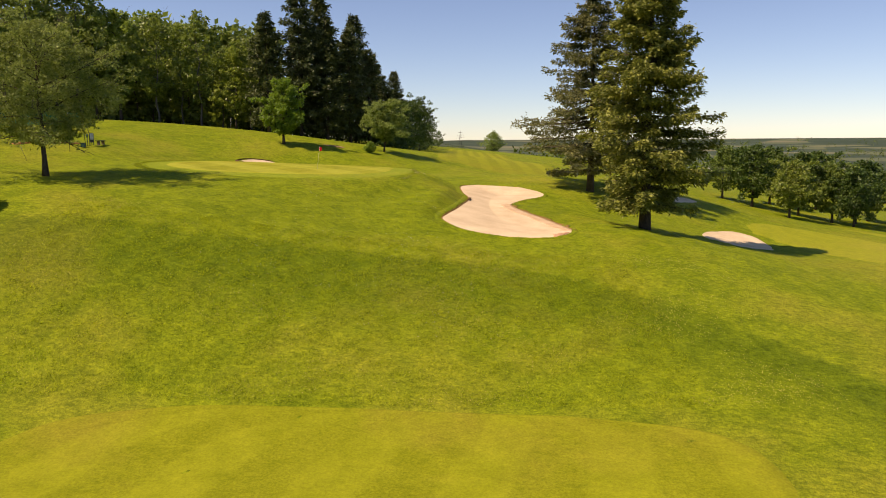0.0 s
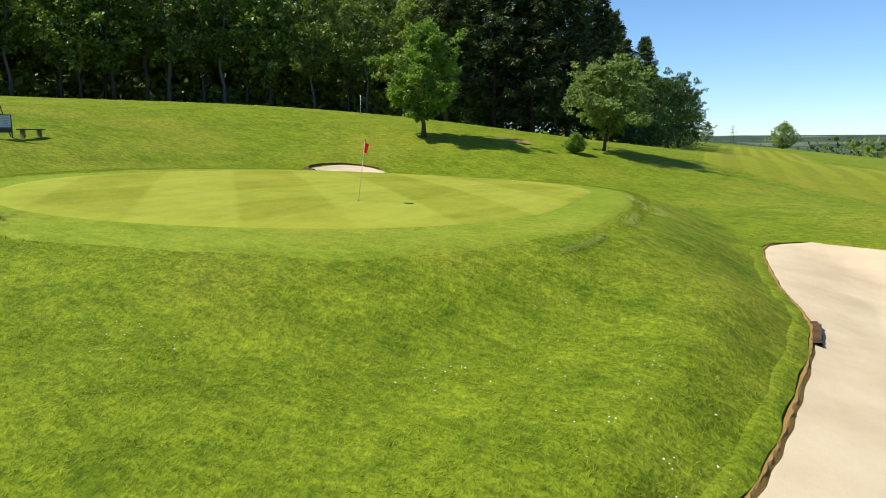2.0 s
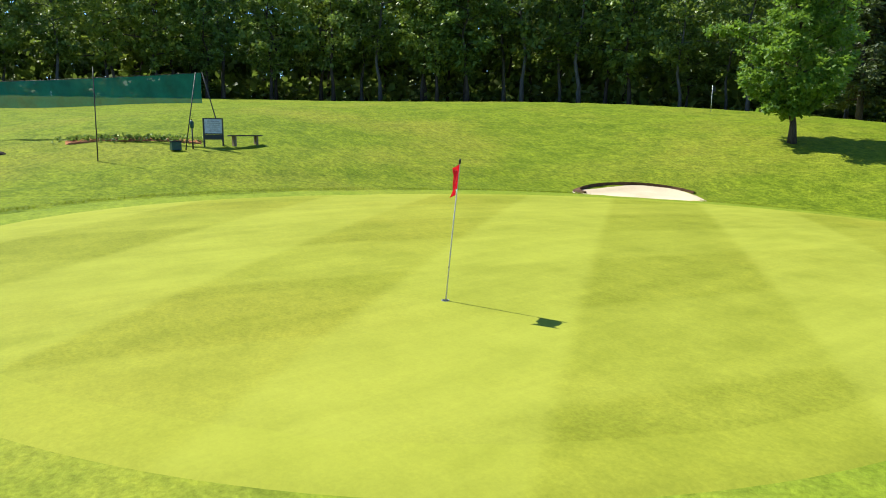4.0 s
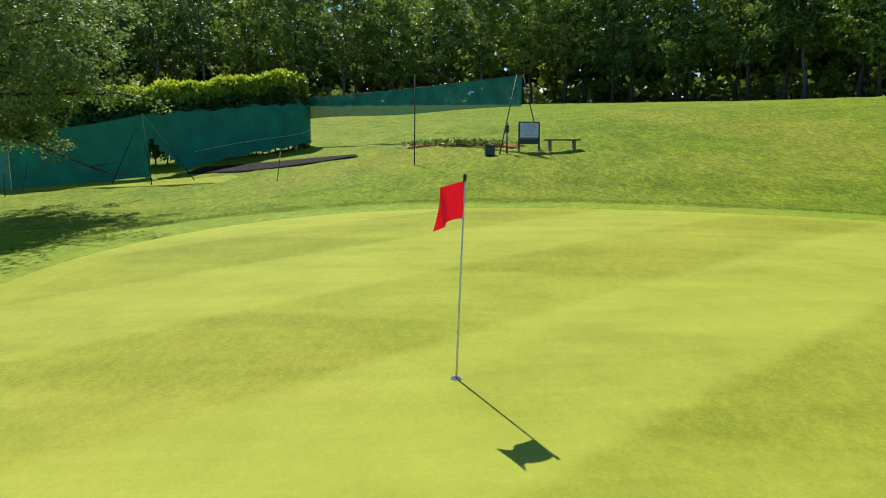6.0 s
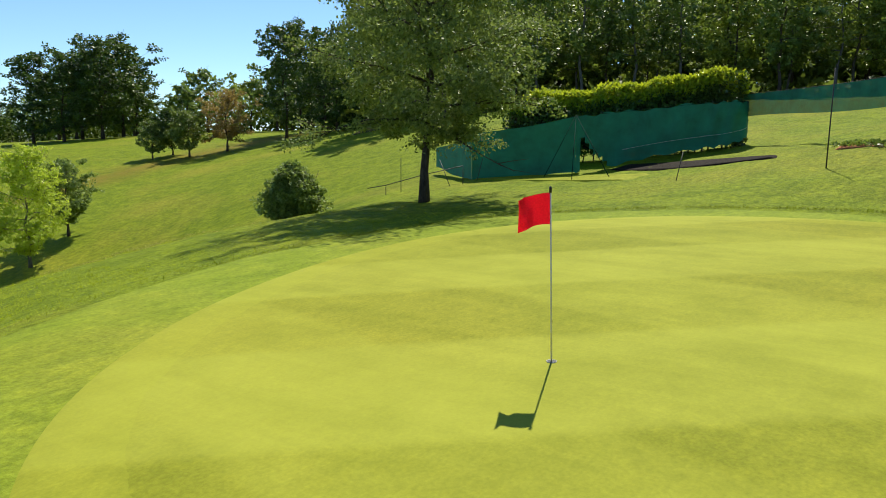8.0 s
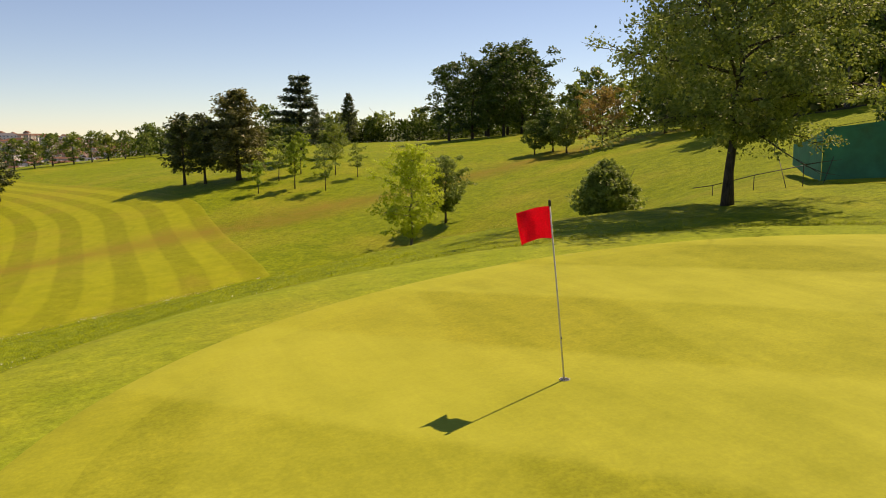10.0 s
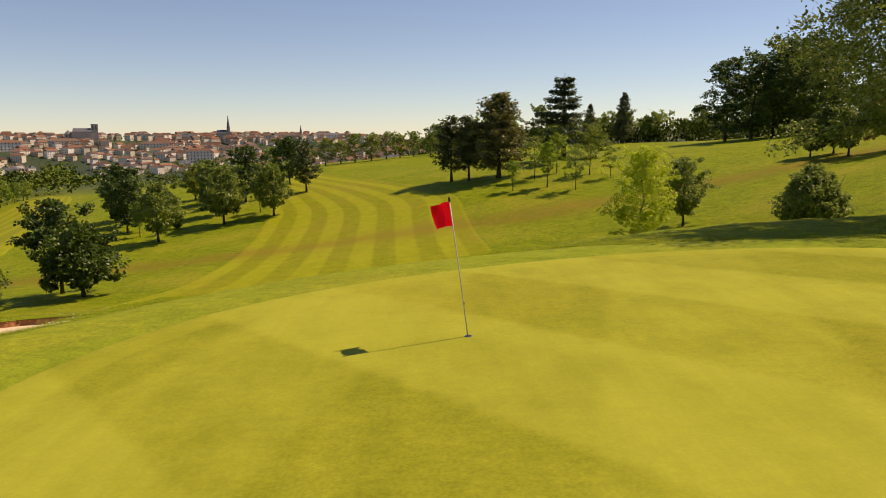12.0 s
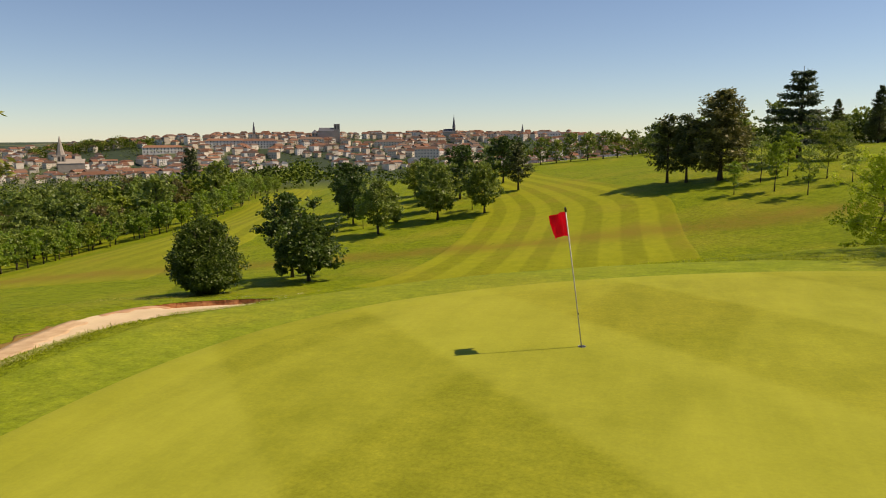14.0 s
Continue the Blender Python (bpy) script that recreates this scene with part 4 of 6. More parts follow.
def broad_tree(name, seed, tall, wide, clear, girth, leaf="leaf", blades=9000, size=0.22, bark="bark", fill=110, peak=0.42, tufts=16, lump=1.15, **more):
    """A broadleaf tree as a thing at the origin: trunk with limbs, and crown."""
    bm, ends, rng = skeleton_tree(seed, tall, wide, clear, girth, **more)
    tree = new(name)
    part("trunk", bm, MAT[bark], tree)
    keep = ends[rng.random(len(ends)) < 0.92]
    keep = keep[(keep[:, 2] > clear * 0.75) & (keep[:, 2] < tall * 0.97)]
    q = leaves_at(rng, keep, wide * rng.uniform(0.03, 0.06, len(keep)), max(3, int(blades * 0.28 / len(keep))), size, 0.25)
    at, way, spread = crown_lobes(rng, tall, wide, clear, max(12, fill // 3), tufts, peak, 0.18, lump)
    at[:, :2] += lean_of(ends, at[:, 2])
    q = np.concatenate([q, tuft_leaves(rng, at, way, spread, max(2, int(blades * 0.72 / len(at))), size)])
    mesh_part("crown", quad_mesh("crown", q), MAT[leaf], tree)
    return tree


def spruce_tree(name, seed, tall, wide, clear, girth, leaf="needle", step=0.42, arms=6, sprays=15, size=0.34, droop=0.28, ragged=0.25, taper=0.85, plates=False):
    """A conifer: straight trunk, whorls of arms with hanging sprays of needles."""
    rng = np.random.default_rng(seed)
    tree = new(name)
    bm = bmesh.new()
    n = 8
    tube(bm, [(rng.normal() * 0.02, rng.normal() * 0.02, tall * i / (n - 1) - (0.15 if i == 0 else 0)) for i in range(n)],
         [girth * (1.3 if i == 0 else 1) * (1 - 0.95 * i / (n - 1)) + 0.01 for i in range(n)], 8)
    quads = []
    z = clear
    while z < tall * 0.985:
        u = (z - clear) / (tall - clear)
        reach = wide / 2 * ((1 - u) ** taper * min(1.0, 0.6 + 2.2 * u) + 0.03)
        for a in range(arms if u < 0.8 else arms - 1):
            turn = rng.uniform(0, 6.28)
            l = reach * rng.uniform(1 - ragged * 1.6, 1 + ragged * 0.45)
            if rng.random() < 0.06:
                continue
            out = np.array([math.cos(turn), math.sin(turn), 0])
            side = np.array([-math.sin(turn), math.cos(turn), 0])
            m = 5
            pts = []
            for i in range(m):
                k = i / (m - 1)
                sag = -droop * l * (k - 0.55 * k * k) + (0.25 * l * u * k)
                pts.append(np.array([0, 0, z]) + out * l * k + np.array([0, 0, sag]))
            r = 0.012 + 0.013 * l
            tube(bm, pts, [r, r * 0.8, r * 0.6, r * 0.4, r * 0.15], 3)
            c = max(4, int(sprays * (0.35 + l / (wide / 2))))
            k = rng.uniform(0.16, 1.0, c) ** 0.8
            idx = np.minimum((k * (m - 1)).astype(int), m - 2)
            f = (k * (m - 1) - idx)[:, None]
            P = np.array(pts)
            at = P[idx] * (1 - f) + P[idx + 1] * f
            w = rng.choice([-1, 1], c) * rng.uniform(0.1, 1.0, c)
            fan = l * 0.24 * (1.15 - k)
            at = at + side * (w * fan)[:, None]
            at[:, 2] += rng.normal(size=c) * (0.05 if plates else 0.10) * (0.5 + 0.2 * l) - np.abs(w) * fan * 0.25
            for rep in range(3):
                d = out * rng.uniform(0.3, 1.0, c)[:, None] + side * (w * rng.uniform(0.4, 1.2, c))[:, None] + rng.normal(size=(c, 3)) * 0.35
                d[:, 2] -= 0.10 if plates else 0.22
                d /= np.linalg.norm(d, axis=1, keepdims=True)
                sd = np.cross(d, rng.normal(size=(c, 3)) * 0.6 + np.array([0, 0, 1]))
                sd /= np.linalg.norm(sd, axis=1, keepdims=True) + 1e-9
                ln = (size * rng.uniform(0.6, 1.3, c))[:, None]
                wd = ln * 0.20
                p = at + rng.normal(size=(c, 3)) * size * 0.3
                quads.append(np.stack([p, p + d * ln * 0.5 + sd * wd, p + d * ln, p + d * ln * 0.5 - sd * wd], 1))
        z += step * rng.uniform(0.7, 1.3) * (1 - 0.35 * u)
    part("trunk", bm, MAT["bark"], tree)
    mesh_part("crown", quad_mesh("crown", np.concatenate(quads)), MAT[leaf], tree)
    return tree


def bush(name, seed, tall, wide, leaf, blades, size, shape=0.75, lobes=60):
    """A dense shrub leafed to the ground: stems and crown."""
    rng = np.random.default_rng(seed)
    ob = new(name)
    bm = bmesh.new()
    for i in range(9):
        a = i * 2.4
        r = rng.uniform(0.15, 0.38) * wide
        tube(bm, [(0.05 * math.cos(a), 0.05 * math.sin(a), -0.08), (r * 0.5 * math.cos(a), r * 0.5 * math.sin(a), tall * 0.4), (r * math.cos(a), r * math.sin(a), tall * 0.85)],
             [0.05 * wide / 3, 0.03 * wide / 3, 0.008], 4)
    part("stems", bm, MAT["bark"], ob)
    at, way, spread = crown_lobes(rng, tall, wide, 0.1, lobes, 14, 0.36, 0.4, 1.0)
    squeeze = np.where(at[:, 2] < tall * 0.3, shape + (1 - shape) * at[:, 2] / (tall * 0.3), 1.0)
    at[:, :2] *= squeeze[:, None]
    q = tuft_leaves(rng, at, way, spread * 1.1, max(3, blades // len(at)), size, 0.9)
    q[..., 2] = np.maximum(q[..., 2], 0.01)
    mesh_part("crown", quad_mesh("crown", q), MAT[leaf], ob)
    return ob


def put(tree, x, y, label, category="tree", group="", turn=0.0, sink=0.0):
    tree.matrix_basis = stand(x, y, turn, float(height(x, y)) - sink)
    return tagged(tree, label, category, group)


def more(tree, x, y, label="", turn=0.0, size=1.0, category="", group=""):
    """A further copy of a tree."""
    ob = copy_thing(tree, stand(x, y, turn))
    ob.scale = (size, size, size * (0.94 + 0.12 * ((x * 7.3 + y * 3.1) % 1)))
    return tagged(ob, label, category, group)


cherry = put(broad_tree("cherry_tree", 11, 11.3, 10.6, 2.7, 0.20, "leaf_cherry", 62000, 0.135, limbs=26, twigs=10, shape=0.8, fill=220, peak=0.38, tufts=24, lump=0.95), -17.1, -14.2,
             "spreading cherry tree with dark trunk beside the green")
syc = put(broad_tree("maple_tree", 23, 8.7, 5.2, 1.5, 0.19, "leaf_fresh", 26000, 0.20, limbs=22, twigs=8, shape=1.25, fill=150, peak=0.30, tufts=18), -10.2, 29.8,
          "bright green young maple on the slope")
put(broad_tree("whitebeam_tree", 31, 7.4, 6.7, 1.6, 0.14, "leaf_silver", 20000, 0.22, limbs=20, stems=3, twigs=7, shape=0.9, fill=130, peak=0.45, tufts=16), 2.2, 37.8,
    "rounded whitebeam with several stems on the slope")
put(bush("round_bush", 3, 1.65, 1.75, "leaf_fresh", 6000, 0.11), 0.8, 33.4, "small clipped round bush on the grass", "bush")
put(bush("flowering_bush", 8, 3.35, 3.6, "leaf_silver", 22000, 0.15, 1.0, 110), -18.0, -23.0, "broad shrub with pale green leaves below the bank", "bush")

put(spruce_tree("spruce_tree", 41, 20.5, 17.2, 2.4, 0.34, "needle_brown", 0.75, 8, 110, 0.34, 0.20, 0.42, 0.7), 27.0, 10.7, "tall ragged spruce with sparse brownish boughs")
put(spruce_tree("spruce_tree", 42, 21.5, 12.3, 2.2, 0.40, "needle", 0.7, 9, 110, 0.36, 0.24, 0.34, 0.62), 27.9, -8.6, "tall dense spruce with hanging boughs beside the bunker")

put(broad_tree("poplar_tree", 51, 9.4, 5.6, 1.1, 0.13, "leaf_yellow", 24000, 0.15, limbs=24, twigs=7, bark="bark_grey", fill=210, peak=0.42, tufts=14), -19.2, -52.4, "airy yellow green tree in the hollow")
put(broad_tree("ash_tree", 52, 6.6, 4.6, 1.4, 0.12, "leaf_silver", 12000, 0.2, limbs=18, twigs=7, fill=100, peak=0.45), -24.4, -56.4, "small round tree in the hollow")

# ---------- the wood on the hill ----------
WOOD = [broad_tree("woodland_tree", 100 + i, (18, 20, 16.5, 21, 17.5)[i], (8.5, 9.5, 8, 9, 9.5)[i], (4.5, 5.5, 3.6, 6.0, 4.0)[i], 0.22,
                   ("leaf", "leaf_dark", "leaf", "leaf_dark", "leaf")[i], 5600, 0.44, limbs=12, twigs=4, fill=120, peak=0.48, tufts=10, lump=1.25, bark=("bark", "bark_grey")[i % 2]) for i in range(5)]
WOODB = [broad_tree("woodland_tree", 120 + i, (19, 17, 20)[i], (9.0, 9.5, 8.5)[i], (5.0, 4.0, 5.5)[i], 0.22, ("leaf", "leaf_dark", "leaf_dark")[i], 1900, 0.75, limbs=7, twigs=3, fill=60, peak=0.5, tufts=9) for i in range(3)]
FIR = [spruce_tree("fir_tree", 200 + i, (23, 26, 20)[i], (11.0, 12.0, 10.5)[i], (2.5, 3.0, 1.8)[i], 0.28, "needle_dark", 0.75, 8, 26, 0.6, 0.25, 0.3, 0.62) for i in range(3)]
RIDGE = [broad_tree("ridge_tree", 140 + i, (18, 16.5)[i], (9.5, 10)[i], (2.6, 2.2)[i], 0.22, "leaf_deep", 8500, 0.40, limbs=12, twigs=4, fill=150, peak=0.42, tufts=12, lump=1.25) for i in range(2)]
rng = random.Random(77)
used = set()


def plant(protos, i, x, y, label, category="tree", group="", size=1.0):
    proto = protos[i % len(protos)]
    if proto.name not in used:
        used.add(proto.name)
        put(proto, x, y, label, category, group, rng.uniform(0, 6.28))
        proto.scale = (size, size, size)
        return proto
    return more(proto, x, y, label, rng.uniform(0, 6.28), size, category, group)


# the edge of the wood, from the south round to the north; rows behind it
edge = bunker_line([(-66, -62), (-78, -44), (-90, -22), (-97, 2), (-93, 26), (-78, 46), (-58, 58), (-38, 64), (-22, 68)], 14)
done = []
n_tree = 0
for row, (back, gap) in enumerate(((0, 5.6), (7, 6.2), (15, 7.5), (25, 9.5))):
    walked = rng.uniform(0, gap)
    for a, b in zip(edge, edge[1:]):
        seg = b - a
        l = np.hypot(*seg)
        nx, ny = seg[1] / l, -seg[0] / l
        if nx * (-100) + ny * 60 < 0:
            nx, ny = -nx, -ny
        while walked < l:
            p = a + seg * walked / l
            x, y = p[0] + nx * (back + rng.uniform(-2, 2.5)), p[1] + ny * (back + rng.uniform(-2, 2.5))
            if all((x - u) ** 2 + (y - v) ** 2 > 14 for u, v in done):
                done.append((x, y))
                plant(WOOD if row < 2 else WOODB, rng.randrange(15), x, y, "tall bare-trunked tree at the shady edge of the wood", "tree", "trees of the wood", rng.uniform(0.88, 1.12) * (0.92 if y > 50 and x > -46 else 1.18 if y > 20 else 1.0))
                n_tree += 1
            walked += gap * rng.uniform(0.8, 1.25)
        walked -= l
# dark firs and mixed trees along the ridge
for i, (x, y, s) in enumerate([(-20, 60, 0.9), (-15, 63, 1.0), (-10.5, 64, 1.05), (-7, 68, 0.88), (-13, 71, 1.1), (-18, 75, 1.0), (-4.5, 76, 0.78), (-8, 82, 0.95), (-3, 88, 0.72), (-6, 97, 0.85), (-2, 104, 0.66)]):
    plant(FIR, i, x, y, "tall dark fir at the corner of the wood", "tree", "firs by the fairway", s)
for i, (x, y, s) in enumerate([(0.5, 96, 0.62), (2, 108, 0.72), (3, 118, 0.75), (1, 128, 0.8), (3.5, 138, 0.66), (4, 150, 0.5), (-3, 118, 0.8), (6.5, 168, 0.33)]):
    plant(RIDGE, i, x, y, "dark leafy tree bordering the ridge fairway", "tree", "trees by the ridge fairway", s)

# thicket that closes the row's foot
trng = np.random.default_rng(19)
thick = []
for i in range(110):
    k = trng.random()
    x, y = -1 + 5.5 * k + trng.normal() * 1.2, 84 + 74 * k
    thick.append((x, y, float(height(x, y)) + trng.uniform(0.3, 5.0 - 3.0 * k)))
for i in range(300):
    k = trng.random()
    x, y = -19 + 22 * k + trng.normal() * 1.0, 67 + 17 * k + trng.normal() * 1.5
    thick.append((x, y, float(height(x, y)) + trng.uniform(0.1, 4.2)))
thicket = new("thicket", quad_mesh("thicket", leaves_at(trng, np.array(thick), 1.6, 34, 0.42, 0.1, 0.8)))
thicket.data.materials.append(MAT["leaf_deep"])
tagged(thicket, "dense green thicket under the ridge trees", "thicket", kind="stuff")

# undergrowth that closes the wood's depth: one mass of leaves
urng = np.random.default_rng(9)
c = []
for back, tall in ((14, 3.0), (30, 12.0), (37, 23.0)):
    for a, b in zip(edge, edge[1:]):
        seg = b - a
        l = np.hypot(*seg)
        nx, ny = seg[1] / l, -seg[0] / l
        if nx * (-100) + ny * 60 < 0:
            nx, ny = -nx, -ny
        for k in range(3):
            x, y = a[0] + seg[0] * k / 3 + nx * (back + urng.uniform(-3, 3)), a[1] + seg[1] * k / 3 + ny * (back + urng.uniform(-3, 3))
            for m in range((2, 8, 15)[(back > 20) + (back > 32)]):
                c.append((x + urng.normal() * 1.2, y + urng.normal() * 1.2, float(height(x, y)) + urng.uniform(0.3, tall)))
q = leaves_at(urng, np.array(c), 2.6, 12, 1.45, 0.1, 0.8)
undergrowth = new("undergrowth", quad_mesh("undergrowth", q))
undergrowth.data.materials.append(MAT["leaf_dark"])
tagged(undergrowth, "dark undergrowth inside the wood", "undergrowth", kind="stuff")
floor_in = edge.copy()
floor_out = []
for i in range(len(edge)):
    a, b = edge[max(i - 1, 0)], edge[min(i + 1, len(edge) - 1)]
    seg = b - a
    l = np.hypot(*seg)
    nx, ny = seg[1] / l, -seg[0] / l
    if nx * (-100) + ny * 60 < 0:
        nx, ny = -nx, -ny
    floor_in[i] = edge[i] - 5 * np.array([nx, ny]) + 1.3 * np.array([math.sin(i * 0.9), math.cos(i * 1.3)])
    floor_out.append(edge[i] + 42 * np.array([nx, ny]))
tagged(ribbon("woodland_floor", floor_in, np.array(floor_out), 0.06, MAT["litter"], 20), "brown leaf litter under the wood", "woodland floor", kind="structure")

# ---------- trees round the hollow and along the far fairways ----------
OAK = [broad_tree("oak_tree", 300 + i, (8.4, 9.2, 6.4)[i], (6.2, 6.2, 6.6)[i], (1.5, 1.7, 1.1)[i], 0.17, ("leaf_dark", "leaf_deep", "leaf_deep")[i], 9500, 0.30, limbs=14, twigs=5, fill=150, peak=0.42, lump=1.25) for i in range(3)]
plant(OAK, 2, 29.6, -51.5, "low spreading dark oak beside its neighbour")
plant(OAK, 1, 33.4, -55.6, "upright dark oak behind a lower one", size=0.97)
plant(OAK, 0, 36.1, -88.3, "round fairway oak in full leaf", group="trees along the fairway")
for i, (x, y, s) in enumerate([(29.5, -97.3, 1.05), (47.7, -105, 1.05), (22.5, -99.5, 0.95), (44, -98, 0.9), (50, -112, 1.0), (31, -118, 1.1), (38, -122, 1.0), (27, -140, 1.15), (44, -132, 0.9), (33, -106, 0.8)]):
    plant(OAK, i % 2, x, y, "round fairway oak in full leaf", "tree", "trees along the fairway", s)
put(bush("dark_bush", 61, 2.3, 2.0, "leaf_dark", 2500, 0.16), 36.5, -97.6, "small dark bush among the oaks", "bush")
bc = bush("hornbeam_bush", 62, 6.9, 7.9, "leaf_deep", 42000, 0.20, 0.85, 170)
put(bc, 36.0, -44.2, "huge rounded dark bush leafed to the ground", "bush")
SAP = [broad_tree("young_tree", 320 + i, (7.0, 6.2)[i], (3.7, 3.2)[i], 2.1, 0.08, ("leaf", "leaf_fresh")[i], 4200, 0.17, limbs=12, twigs=5, fill=50, peak=0.45) for i in range(2)]
for i, (x, y, s) in enumerate([(-20.8, -86.6, 0.9), (-17.7, -90.9, 1.05), (-17.0, -97.7, 1.0), (-12.9, -91.5, 0.75), (-25, -96.3, 1.0), (-21, -101, 1.0), (25.6, -104.4, 0.85), (40.5, -93.5, 0.8), (-27, -92, 0.7)]):
    plant(SAP, i, x, y, "young tree with a thin stem on the slope", "tree", "young trees", s)
put(spruce_tree("pine_tree", 71, 13.0, 11.5, 1.6, 0.34, "needle_brown", 0.42, 7, 30, 0.5, -0.25, 0.35, 0.5), -12.2, -103, "broad dense dark pine with a brown flank")
PINE = [spruce_tree("pine_tree", 72, 10.2, 6.6, 2.2, 0.2, "needle_dark", 0.5, 5, 20, 0.55, -0.2, 0.5, 0.4)]
put(PINE[0], -4.9, -106.5, "small wind-shaped dark pine")
more(PINE[0], -7.6, -104.5, "small wind-shaped dark pine", 2.0, 0.97, "tree")
more(PINE[0], 20.8, -121.6, "dark flat-topped pine beside the fairway", 1.0, 0.82, "tree")
put(spruce_tree("cedar_tree", 73, 15.3, 12.0, 3.2, 0.4, "needle_blue", 1.7, 11, 46, 0.6, 0.10, 0.42, 0.72, plates=True), -26.3, -122, "layered blue green cedar against the sky")
more(OAK[1], -22, -112, "leafy tree below the cedar", 1.3, 0.72, "tree")
more(OAK[0], -31, -117, "leafy tree below the cedar", 0.3, 0.8, "tree")
put(broad_tree("rowan_tree", 81, 8.4, 7.8, 1.7, 0.15, "leaf_rust", 8500, 0.24, limbs=16, twigs=6, fill=70, peak=0.5), -58.5, -77.5, "rust orange tree on the meadow")
more(OAK[0], -54.6, -80.6, "green tree beside the orange one", 0.9, 0.74, "tree")
more(OAK[1], -55.5, -85.5, "green tree beside the orange one", 2.9, 0.7, "tree")
more(OAK[0], -52.6, -86, "green tree beside the orange one", 4.1, 0.62, "tree")
for i, (x, y, s) in enumerate([(-77, -139, 1.1), (-70, -141, 0.95), (-86, -146, 1.15), (-92, -150, 1.0), (-67, -147, 0.95), (-80, -152, 1.1)]):
    big = more(RIDGE[i % 2], x, y, "great spreading oak in a group on the meadow", i * 1.1, s, "tree", "oaks on the meadow")
    big.scale = (s * 1.35, s * 1.35, s * 1.08)
FAROAK = [broad_tree("far_tree", 400 + i, (9, 10.5, 8, 8.5, 8)[i], (7.5, 8.0, 8.5, 7.5, 7)[i], (1.6, 2.0, 1.0, 1.5, 1.5)[i], 0.2, ("leaf_dark", "leaf_dark", "leaf", "leaf_bronze", "leaf_lime")[i], 2000, 0.56, limbs=7, twigs=3, fill=66, peak=0.42, tufts=9) for i in range(5)]
for i, (x, y, s) in enumerate([(-72, -80, 1.0), (-78, -75, 1.05), (-83, -88, 1.1), (-70, -70, 0.95)]):
    plant(RIDGE, i, x, y, "tall tree at the end of the wood", "tree", "trees of the wood", s)
# the belt behind the meadow
for i in range(34):
    k = i / 33
    x, y = -140 + 130 * k + rng.uniform(-6, 6), -205 - 22 * math.sin(3 * k) - 25 * k + rng.uniform(-8, 8)
    plant(FAROAK[:3], i, x, y, "tree in the belt behind the meadow", "tree", "tree belt", rng.uniform(0.85, 1.35))
more(FIR[0], -66, -222, "pointed fir above the tree belt", 0.5, 0.75, "tree")
more(FIR[1], -56, -226, "pointed fir above the tree belt", 1.5, 0.5, "tree")
for i in range(16):
    x, y = -100 + 2.2 * i + rng.uniform(-4, 4), -118 - 4.5 * i + rng.uniform(-9, 9)
    if (x + 77) ** 2 + (y + 142) ** 2 > 400:
        plant(FAROAK[:3], i, x - 28, y, "leafy tree behind the meadow", "tree", "tree belt", rng.uniform(1.5, 2.1))
for i, (x, y, k) in enumerate([(-85, -122, 1.15), (-97, -131, 1.3), (-92, -117, 1.2), (-104, -125, 1.35), (-98, -110, 1.3), (-109, -117, 1.4), (-90, -129, 1.2), (-101, -103, 1.3), (-112, -108, 1.4)]):
    plant(FAROAK[:3], i, x, y, "leafy tree behind the meadow", "tree", "tree belt", k)
# low growth that closes the belt
grow = bunker_line([(0, -246), (-40, -244), (-75, -236), (-108, -205), (-128, -160), (-124, -120), (-104, -92), (-88, -78)], 16)
c = []
for x, y in grow:
    for m in range(10):
        u, v = x + urng.normal() * 3.5, y + urng.normal() * 3.5
        c.append((u, v, float(height(u, v)) + urng.uniform(0.2, 6.5)))
belt = new("undergrowth", quad_mesh("undergrowth", leaves_at(urng, np.array(c), 2.2, 22, 0.9, 0.1, 0.8)))
belt.data.materials.append(MAT["leaf_far"])
tagged(belt, "low green growth under the tree belt", "undergrowth", kind="stuff")
# the avenue on the crest
for i in range(13):
    plant(FAROAK, i % 2, 39 - 4.2 * i + rng.uniform(-0.8, 0.8), -185.5 - 2.3 * i + rng.uniform(-1, 1), "avenue tree on the crest of the hill", "tree", "avenue trees", 0.8 * rng.uniform(0.9, 1.1))
# the row with bare stems along the valley fairway, and the wood behind it
ROW = [broad_tree("row_tree", 430 + i, (7.4, 6.6)[i], (5.2, 4.6)[i], 2.0, 0.13, ("leaf", "leaf_fresh")[i], 1900, 0.40, limbs=7, twigs=3, fill=50, peak=0.42, tufts=9) for i in range(2)]
rline = bunker_line([(100, -78), (107, -92), (113, -110), (117, -124), (112, -137), (110, -150), (115, -175), (121, -196), (134, -232), (141, -256)], 4)
for i, (x, y) in enumerate(rline):
    plant(ROW, i, x + rng.uniform(-1.5, 1.5), y + rng.uniform(-1.5, 1.5), "slim row tree with a bare stem by the valley fairway", "tree", "trees by the valley fairway", rng.uniform(0.85, 1.15))
    if i % 2 == 0:
        plant(ROW, i + 1, x + rng.uniform(6, 9), y + rng.uniform(-2, 2), "slim row tree with a bare stem by the valley fairway", "tree", "trees by the valley fairway", rng.uniform(0.9, 1.2))
placed = 0
while placed < 80:
    k = rng.random()
    p = rline[int(k * (len(rline) - 1))]
    back = 14 + 100 * rng.random() ** 1.4
    x, y = p[0] + back * 0.93, p[1] + back * 0.2 + rng.uniform(-6, 6)
    plant(FAROAK, rng.choice((0, 1, 2, 0, 1, 2, 3, 4)), x, y, "leafy tree of the valley wood", "tree", "valley wood", rng.uniform(1.05, 1.5))
    placed += 1
